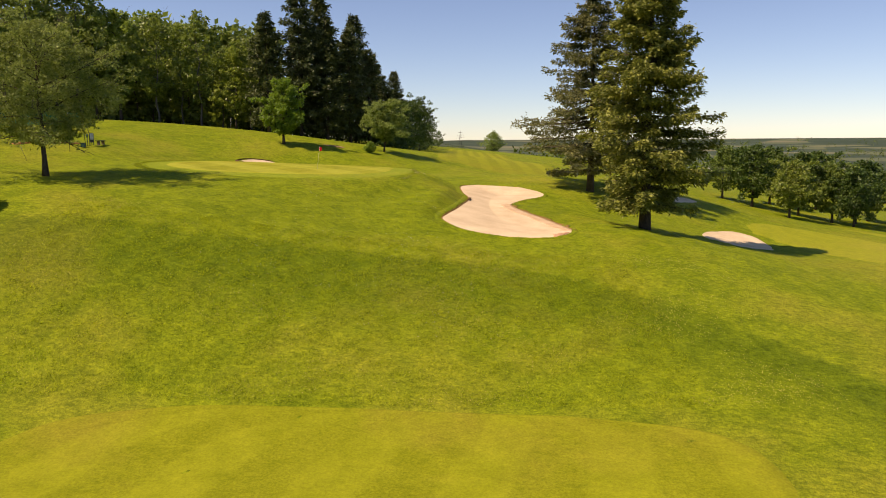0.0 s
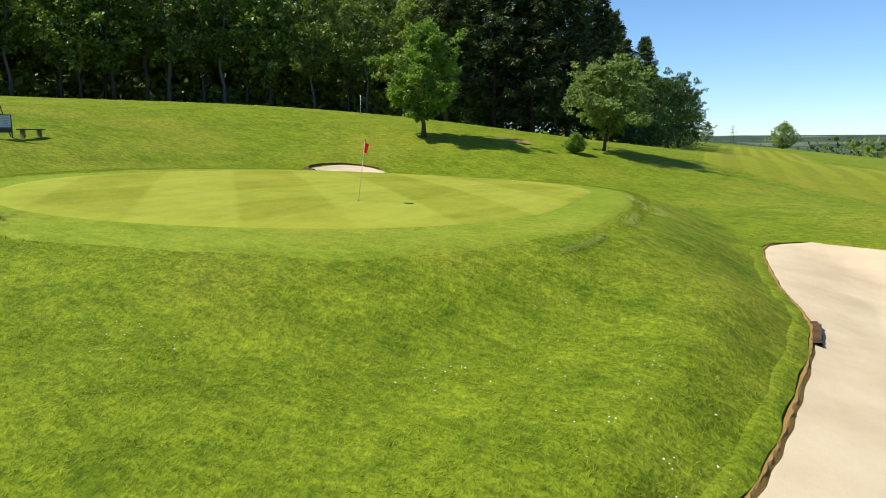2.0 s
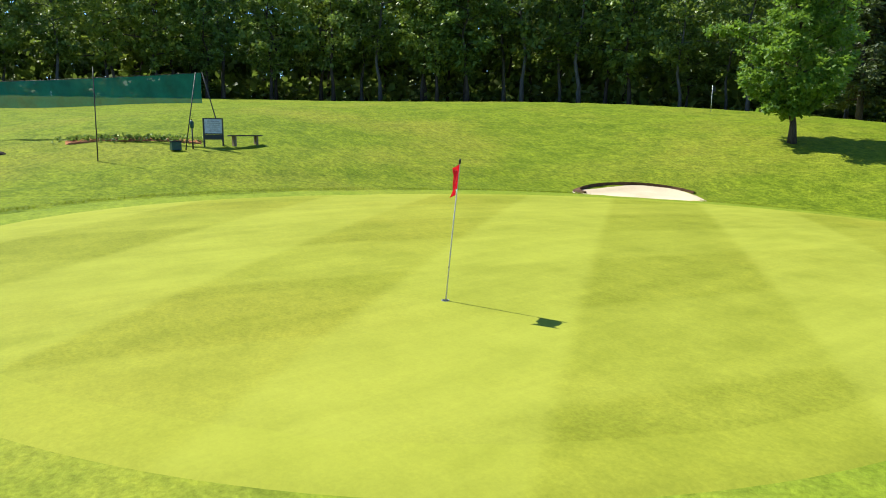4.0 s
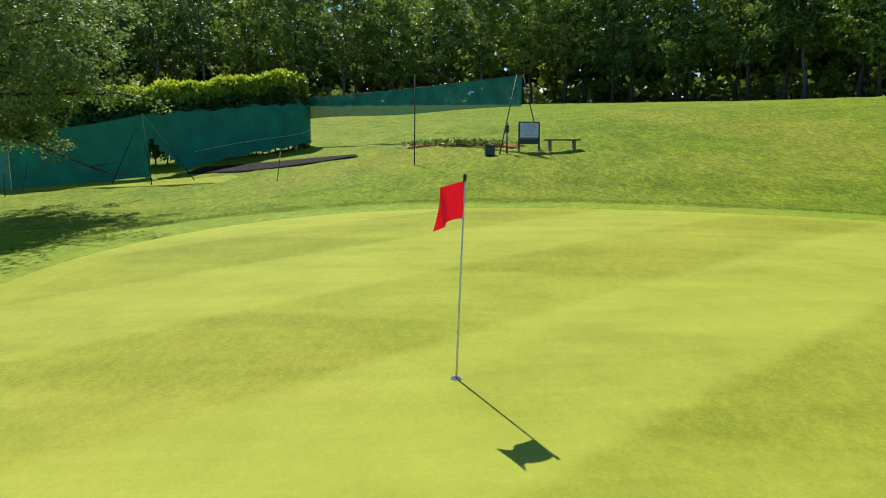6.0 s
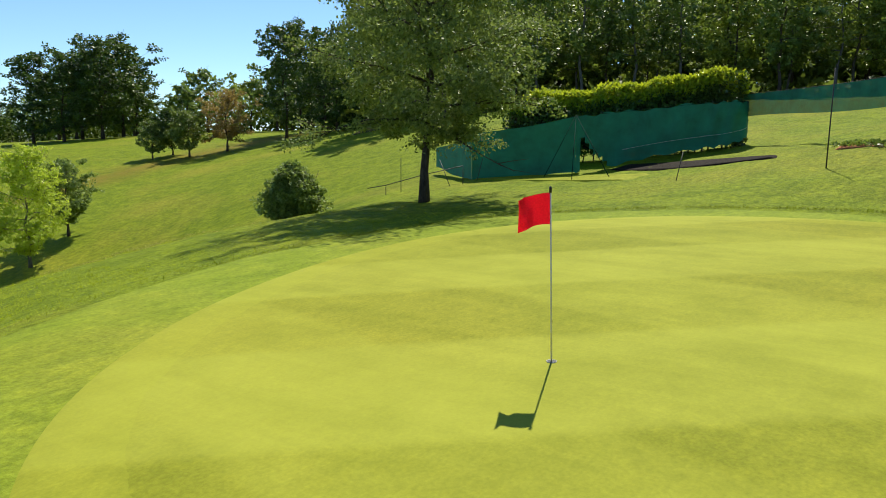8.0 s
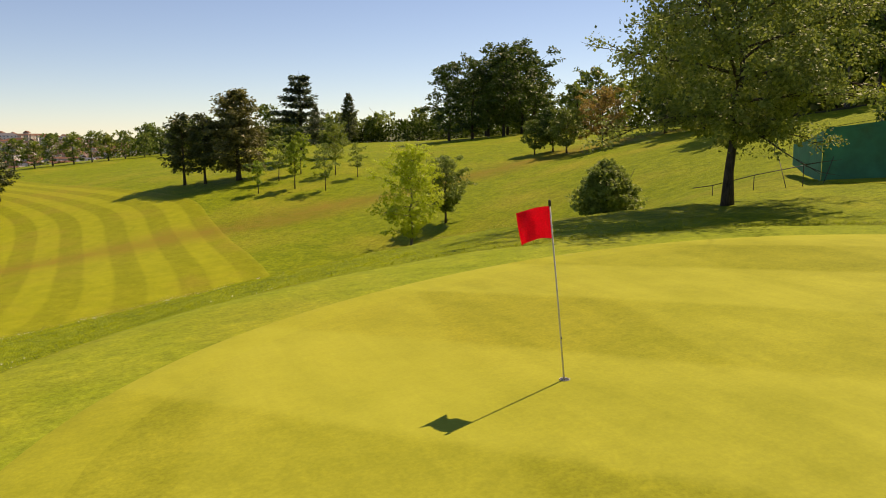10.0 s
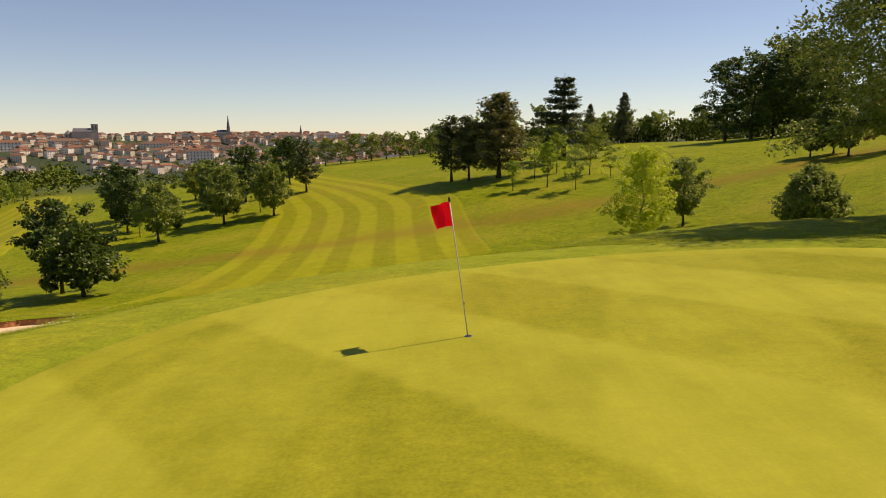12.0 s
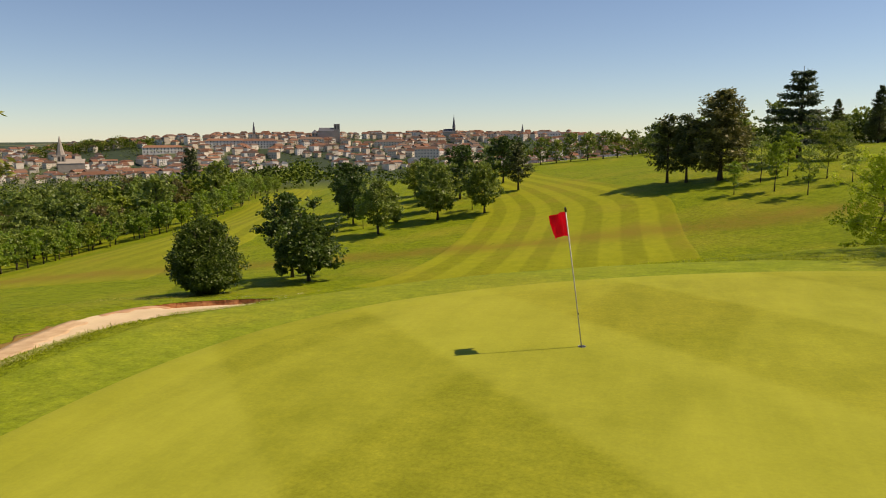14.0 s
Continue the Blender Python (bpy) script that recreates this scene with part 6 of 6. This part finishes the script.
# ---------- the town on its hill ----------
def house_kind(w, d, h, roof_h, roof="tiles", hip=False):
    """A house as a thing at the origin: wall and roof."""
    ob = new("house")
    bm = bmesh.new()
    box(bm, (w, d, h + 3), (0, 0, (h - 3) / 2))
    part("wall", bm, MAT["plaster"], ob)
    bm = bmesh.new()
    e = 0.5
    k = w / 2 - d / 2 if hip else w / 2 + e
    v = [bm.verts.new(p) for p in ((-w / 2 - e, -d / 2 - e, h), (w / 2 + e, -d / 2 - e, h), (w / 2 + e, d / 2 + e, h), (-w / 2 - e, d / 2 + e, h), (-k, 0, h + roof_h), (k, 0, h + roof_h))]
    for f in ((0, 1, 5, 4), (2, 3, 4, 5), (1, 2, 5), (3, 0, 4), (3, 2, 1, 0)):
        bm.faces.new([v[i] for i in f])
    rf = part("roof", bm, MAT[roof], ob)
    if not hip:
        bm = bmesh.new()
        box(bm, (0.9, 0.9, 1.8), (w * 0.3, d * 0.1, h + roof_h * 0.8 + 0.6))
        part("chimney", bm, MAT["plaster"], rf)
    win = bmesh.new()
    made = None
    for lvl in range(max(1, int(h / 3.1))):
        for n in range(max(2, int(w / 3.2))):
            x = -w / 2 + (n + 0.5) * w / max(2, int(w / 3.2))
            for side in (-1, 1):
                if made is None:
                    box(win, (1.1, 0.12, 1.6), (0, 0, 0))
                    made = bpy.data.meshes.new("window")
                    win.to_mesh(made)
                    win.free()
                    made.materials.append(MAT["pane"])
                if w > 25 or (lvl == 0 and n == 0 and side == 1):
                    o = new("window", made)
                    o.parent = ob
                    o.location = (x, side * d / 2, 1.6 + lvl * 3.1)
    return ob


# wooded brow at the end of the town
HOUSES = [house_kind(12, 9, 6, 2.4), house_kind(9, 8, 7.5, 2.2), house_kind(16, 10, 6.5, 2.8), house_kind(11, 11, 9, 2.6, "tiles", True), house_kind(20, 11, 9.5, 3.0), house_kind(14, 9, 5, 2.2), house_kind(13, 10, 8, 3, "slate", True)]
hrng = random.Random(4)
first = set()
spots = {}
tries = 0
while len(spots) < 1050 and tries < 30000:
    tries += 1
    along = hrng.uniform(-330, 930)
    low = min(580, max(360, 330 + (along - 350) * 0.8))
    across = hrng.uniform(-40, low)
    x = 330 + along * 0.93 - across * 0.37
    y = -1450 + along * 0.37 + across * 0.93
    # gardens and groves between the streets
    if math.sin(x * 0.021) + math.sin(y * 0.026 + 1) + 0.5 * math.sin(0.05 * (x + y)) < -1.0 - 0.4 * (across < 60):
        continue
    cell = (int(x // 14), int(y // 14))
    if cell in spots:
        continue
    spots[cell] = (x, y, across)
order = sorted(spots.values(), key=lambda s: math.hypot(s[0], s[1]))
far_w, far_r, far_win = [], [], []
for n, (x, y, across) in enumerate(order):
    turn = -0.45 + hrng.choice((0, 0, math.pi / 2)) + hrng.uniform(-0.35, 0.35)
    if n < 280:
        h = HOUSES[hrng.choice((0, 1, 2, 3, 4, 5, 5, 0, 1, 6, 4))]
        if h not in first:
            first.add(h)
            h.matrix_basis = stand(x, y, turn)
            tagged(h, "plastered town house with a clay tile roof", "house", "town houses")
        else:
            copy_thing(h, stand(x, y, turn))
        continue
    # the rest of the town in one mesh: wall, roof and window boxes
    w, d = hrng.uniform(9, 19), hrng.uniform(8, 11)
    h = hrng.choice((5.5, 6, 7, 8.5, 10)) + (3 if across < 90 else 0)
    rh = hrng.uniform(2.4, 3.8)
    z = float(height(x, y))
    m = Matrix.Translation((x, y, z)) @ Matrix.Rotation(turn, 4, "Z")
    far_w.append((m, [(sx * w / 2, sy * d / 2, sz) for sz in (-4, h) for sx, sy in ((-1, -1), (1, -1), (1, 1), (-1, 1))],
                  [(0, 1, 5, 4), (1, 2, 6, 5), (2, 3, 7, 6), (3, 0, 4, 7), (4, 5, 6, 7)]))
    e = 0.5
    k = w / 2 + e if hrng.random() < 0.6 else w / 2 - d * 0.35
    far_r.append((m, [(-w / 2 - e, -d / 2 - e, h), (w / 2 + e, -d / 2 - e, h), (w / 2 + e, d / 2 + e, h), (-w / 2 - e, d / 2 + e, h), (-k, 0, h + rh), (k, 0, h + rh)],
                  [(0, 1, 5, 4), (2, 3, 4, 5), (1, 2, 5), (3, 0, 4), (3, 2, 1, 0)]))
    for lvl in range(int(h / 3)):
        for b in range(int(w / 3.4)):
            wx, wz = -w / 2 + (b + 0.5) * w / int(w / 3.4), 0.9 + lvl * 3.0
            for sy in (-1, 1):
                far_win.append((m, [(wx - 0.55, sy * (d / 2 + 0.06), wz), (wx + 0.55, sy * (d / 2 + 0.06), wz), (wx + 0.55, sy * (d / 2 + 0.06), wz + 1.5), (wx - 0.55, sy * (d / 2 + 0.06), wz + 1.5)], [(0, 1, 2, 3)]))


def crowd(name, items, mat, label):
    verts, faces = [], []
    for m, vs, fs in items:
        n = len(verts)
        verts += [tuple(m @ Vector(v)) for v in vs]
        faces += [tuple(n + i for i in f) for f in fs]
    ob = new(name, array_mesh(name, verts, faces, False))
    ob.data.materials.append(mat)
    return tagged(ob, label, "houses", kind="stuff")


crowd("far_house_walls", far_w, MAT["plaster"], "crowded pale plaster walls of the hill town")
crowd("far_house_roofs", far_r, MAT["tiles"], "crowded clay tile roofs of the hill town")
crowd("far_house_windows", far_win, MAT["pane"], "dark windows of the hill town's houses")
for h in HOUSES:
    if h not in first:
        h.matrix_basis = stand(400, -1400, 0.3)
        tagged(h, "plastered town house with a clay tile roof", "house", "town houses")


def on_ray(yaw, d):
    """A place d metres from the hole towards a heading (degrees to the left of north)."""
    return -math.sin(radians(yaw)) * d, math.cos(radians(yaw)) * d


def block(name, label, category, yaw, d, w, deep, h, roof_h, roof, wall="plaster", lift=0.0, storeys=3, bays=9):
    x, y = on_ray(yaw, d)
    ob = tagged(thing(name, x, y, float(height(x, y)) + lift, radians(yaw)), label, category)
    bm = bmesh.new()
    box(bm, (w, deep, h + 6), (0, 0, h / 2 - 3))
    part("wall", bm, MAT[wall], ob)
    bm = bmesh.new()
    e = 0.6
    k = max(0.5, w / 2 - deep * 0.4)
    v = [bm.verts.new(p) for p in ((-w / 2 - e, -deep / 2 - e, h), (w / 2 + e, -deep / 2 - e, h), (w / 2 + e, deep / 2 + e, h), (-w / 2 - e, deep / 2 + e, h), (-k, 0, h + roof_h), (k, 0, h + roof_h))]
    for f in ((0, 1, 5, 4), (2, 3, 4, 5), (1, 2, 5), (3, 0, 4), (3, 2, 1, 0)):
        bm.faces.new([v[i] for i in f])
    part("roof", bm, MAT[roof], ob)
    bm = bmesh.new()
    box(bm, (1.5, 0.3, h / storeys * 0.5))
    me = bpy.data.meshes.new("window")
    bm.to_mesh(me)
    bm.free()
    me.materials.append(MAT["pane"])
    for i in range(storeys):
        for j in range(bays):
            o = new("window", me)
            o.parent = ob
            o.location = (-w / 2 + (j + 0.5) * w / bays, -deep / 2, (i + 0.55) * h / storeys)
    return ob


for yaw, d, w, h, kind, st, bays in ((209.5, 1330, 60, 13, "tiles", 3, 12), (205.6, 1340, 46, 12, "tiles", 3, 10), (212.0, 1350, 70, 12, "tiles", 3, 12), (216.5, 1330, 66, 10, "tiles", 2, 12),
                                     (199.6, 1310, 50, 11, "tiles", 3, 10), (196.6, 1200, 40, 20, "tiles", 4, 8), (190.5, 1420, 60, 12, "tiles", 3, 10), (187.0, 1440, 50, 12, "slate", 3, 9),
                                     (218.0, 1100, 55, 9, "tiles", 2, 10), (221.0, 1040, 48, 8, "tiles", 2, 9), (214.5, 1040, 60, 8, "tiles", 2, 10)):
    block("town_building", "long plastered town building under a low roof", "building", yaw, d, w, 14, h, 4, kind, storeys=st, bays=bays)


def church(yaw, d, nave, tower_w, tower_h, spire_h, label, lift=0.0, wall="stone", cap="slate"):
    x, y = on_ray(yaw, d)
    ob = tagged(thing("church", x, y, float(height(x, y)) + lift, radians(yaw)), label, "church")
    bm = bmesh.new()
    box(bm, (tower_w, tower_w, tower_h + 8), (0, 0, tower_h / 2 - 4))
    tw = part("tower", bm, MAT[wall], ob)
    bm = bmesh.new()
    for sx in (-0.22, 0.22):
        box(bm, (tower_w * 0.16, tower_w * 1.02, tower_h * 0.2), (sx * tower_w, 0, tower_h * 0.82))
    part("belfry_openings", bm, MAT["pane"], tw)
    if spire_h:
        bm = bmesh.new()
        bmesh.ops.create_cone(bm, cap_ends=True, segments=8, radius1=tower_w * 0.52, radius2=0.15, depth=spire_h, matrix=Matrix.Translation((0, 0, tower_h + spire_h / 2)))
        part("spire", bm, MAT[cap], ob)
    if nave:
        bm = bmesh.new()
        box(bm, (nave, tower_w * 1.7, tower_h * 0.62 + 8), (-nave / 2 - tower_w / 2 + 1, 0, tower_h * 0.31 - 4))
        part("nave", bm, MAT[wall], ob)
        bm = bmesh.new()
        w, dd, h = nave, tower_w * 1.8, tower_h * 0.62
        x0 = -nave - tower_w / 2 + 0.7
        v = [bm.verts.new(p) for p in ((x0, -dd / 2, h), (x0 + w, -dd / 2, h), (x0 + w, dd / 2, h), (x0, dd / 2, h), (x0 + 2, 0, h + 6), (x0 + w, 0, h + 6))]
        for f in ((0, 1, 5, 4), (2, 3, 4, 5), (1, 2, 5), (3, 0, 4), (3, 2, 1, 0)):
            bm.faces.new([v[i] for i in f])
        part("roof", bm, MAT[cap], ob)
    return ob


church(223.3, 1150, -34, 11, 32, 27, "grey stone church with a tall pointed spire", wall="stone", cap="stone")
church(203.6, 1380, 30, 11, 34, 0, "tall dark square church tower above the roofs", wall="stone")
church(205.3, 1380, 0, 12, 18, 6, "domed stone tower beside the cathedral tower", wall="stone")
church(209.9, 1400, 0, 5, 22, 16, "slim church spire above the roofs")
church(194.4, 1420, 20, 6, 24, 24, "slim dark church spire on the crest")
church(189.0, 1440, 0, 5, 16, 14, "small church spire on the crest")

# pylon on the northern skyline
pyx, pyy = on_ray(-0.6, 1500)
pylon = tagged(thing("pylon", pyx, pyy), "lattice power pylon far off on the skyline", "pylon")
top = 26 - float(height(pyx, pyy))
bm = bmesh.new()
for sx in (-1, 1):
    for sy in (-1, 1):
        tube(bm, [(sx * 4.5, sy * 4.5, 0), (sx * 1.2, sy * 1.2, top * 0.7), (sx * 0.3, sy * 0.3, top)], [0.35, 0.3, 0.2], 4)
for i in range(7):
    z0, z1 = top * i / 9, top * (i + 1) / 9
    w0, w1 = 4.5 * (1 - 0.8 * z0 / top), 4.5 * (1 - 0.8 * z1 / top)
    for sy in (-1, 1):
        tube(bm, [(-w0, sy * w0, z0), (w1, sy * w1, z1)], [0.16, 0.16], 3)
        tube(bm, [(w0, sy * w0, z0), (-w1, sy * w1, z1)], [0.16, 0.16], 3)
part("mast", bm, MAT["steel"], pylon)
for z, w in ((0.66, 9), (0.78, 7), (0.9, 5)):
    bm = bmesh.new()
    tube(bm, [(-w, 0, top * z), (0, 0, top * z + 1.2), (w, 0, top * z)], [0.15, 0.4, 0.15], 4)
    part("crossarm", bm, MAT["steel"], pylon)
# white works in the northern valley
for x, y, w, h in ((300, 700, 46, 9), (345, 690, 30, 7), (150, 820, 60, 10), (95, 860, 40, 8), (420, 560, 34, 6), (210, 900, 50, 14)):
    ob = tagged(thing("warehouse", x, y, None, 0.4), "pale low warehouse in the valley", "building", "valley warehouses")
    bm = bmesh.new()
    box(bm, (w, 22, h + 6), (0, 0, h / 2 - 3))
    part("wall", bm, MAT["white"], ob)
    bm = bmesh.new()
    box(bm, (w + 1, 23, 0.8), (0, 0, h + 0.4))
    part("roof", bm, MAT["slate"], ob)

# ---------- blades and flowers in the near rough ----------
br = np.random.default_rng(31)


def rough_blades(n, x0, x1, y0, y1, near, far, size):
    x, y = br.uniform(x0, x1, n), br.uniform(y0, y1, n)
    gap = collar_gap(x, y)
    keep = (gap > near) & (gap < far) & ~inside(BIG_RING, x, y)
    clump = np.sin(x * 2.3 + 1.1 * np.sin(y * 1.7)) + np.sin(y * 2.9 + 1.3 * np.sin(x * 1.9)) + br.normal(size=n) * 0.8
    keep &= clump > -0.9
    x, y = x[keep], y[keep]
    z = height(x, y) + ground_noise(x, y)
    p = np.stack([x, y, z - 0.01], -1)
    m = len(p)
    way = br.normal(size=(m, 3))
    way[:, 2] = br.uniform(0.25, 0.75, m)
    way /= np.linalg.norm(way, axis=1, keepdims=True)
    side = np.cross(way, br.normal(size=(m, 3)) * 0.35 + np.array([0, 0, 1.0]))
    side /= np.linalg.norm(side, axis=1, keepdims=True) + 1e-9
    l = (size * br.uniform(0.5, 1.5, m))[:, None]
    w = l * 0.085
    return np.stack([p - side * w, p + side * w, p + way * l + side * w * 0.25, p + way * l - side * w * 0.25], 1)


def thin_out(q):
    """Fewer long blades where the collar is wide and the rough beyond it is kept shorter."""
    turn = np.arctan2(q[:, 0, 1] - GREEN_MID[1], q[:, 0, 0] - GREEN_MID[0])
    return q[br.random(len(q)) > 0.95 * np.minimum(1, collar_extra(turn) / 0.8)]


edge_grass = new("collar_edge", quad_mesh("collar_edge", thin_out(rough_blades(700000, -20, 13, -13, 21, 1.85, 2.5, 0.085))))
edge_grass.data.materials.append(MAT["blade_long_shaded"])
tagged(edge_grass, "ragged edge of longer grass round the collar", "grass", kind="stuff")
q = np.concatenate([rough_blades(150000, -14, 15, -16, 14, 1.9, 6.5, 0.055),
                    rough_blades(60000, -4, 18, -22, -8, 5.0, 30, 0.075),
                    rough_blades(130000, -12, 24, -37, -21, 5.0, 50, 0.12)])
blades = new("rough_grass", quad_mesh("rough_grass", q))
blades.data.materials.append(MAT["blade"])
tagged(blades, "longer grass blades of the rough", "grass", kind="stuff")

# pale seed heads on the long grass of the bank
m = 60000
sx, sy = br.uniform(-14, 30, m), br.uniform(-37, -20, m)
odds = 0.5 + 0.28 * np.sin(sx * 0.55 + 1.2 * np.sin(sy * 0.6)) + 0.28 * np.sin(sy * 0.8 + 1.5 * np.sin(sx * 0.33 + 2)) + 0.2 * np.sin(sx * 2.1) * np.sin(sy * 2.6)
keep = (br.random(m) < np.clip(odds - 0.25, 0, 1) ** 1.6) & ~inside(BIG_RING, sx, sy)
sx, sy = sx[keep], sy[keep]
p = np.stack([sx, sy, height(sx, sy) + ground_noise(sx, sy) + br.uniform(0.05, 0.13, len(sx))], -1)
up = br.normal(size=p.shape) * 0.6 + np.array([0, 0, 1.0])
up /= np.linalg.norm(up, axis=1, keepdims=True)
side = np.cross(up, br.normal(size=p.shape))
side *= br.uniform(0.012, 0.022, len(p))[:, None] / (np.linalg.norm(side, axis=1, keepdims=True) + 1e-9)
up *= br.uniform(0.03, 0.06, len(p))[:, None]
seeds = new("seed_heads", quad_mesh("seed_heads", np.stack([p, p + up * 0.5 + side, p + up, p + up * 0.5 - side], 1)))
seeds.data.materials.append(MAT["straw"])
tagged(seeds, "pale seed heads over the long grass of the bank", "grass", kind="stuff")

patches = [(1, -22, 1.6), (5.7, -19.4, 1.8), (9.6, -24, 2.0), (11, -22.6, 1.6), (16, -22.5, 1.5), (9.7, -20.4, 1.4), (7.5, -10.7, 0.5), (8.5, -6.6, 0.4), (1.9, -12.6, 0.5),
           (10.6, -9.5, 0.8), (11.2, -12, 0.6), (5, -28, 2.4), (12, -28, 2.2), (0, -27, 1.6)]
pts = np.concatenate([np.column_stack([br.normal(size=k) * s * 0.4 * br.uniform(0.2, 1.6, k) + x + 1.6 * s * np.sin(np.floor(br.uniform(0, 4, k)) * 2.1), br.normal(size=k) * s * 0.3 + y + s * np.cos(np.floor(br.uniform(0, 3, k)) * 2.6)]) for x, y, s in patches for k in (int(55 * s) if s >= 1.4 else int(24 * s) + 4,)])
pts = pts[~inside(BIG_RING, pts[:, 0], pts[:, 1]) & (collar_gap(pts[:, 0], pts[:, 1]) > 2.2)]
pz = height(pts[:, 0], pts[:, 1]) + ground_noise(pts[:, 0], pts[:, 1]) + 0.05
n = len(pts)
a = br.uniform(0, 6.28, n)
r = br.uniform(0.012, 0.024, n)
quad = np.stack([np.stack([pts[:, 0] + r * np.cos(a + k * math.pi / 2), pts[:, 1] + r * np.sin(a + k * math.pi / 2), pz + 0.01 * (k % 2)], -1) for k in range(4)], 1)
clover = new("clover_flowers", quad_mesh("clover_flowers", quad))
clover.data.materials.append(MAT["petal"])
tagged(clover, "white clover flowers scattered in the rough", "flowers", kind="stuff")
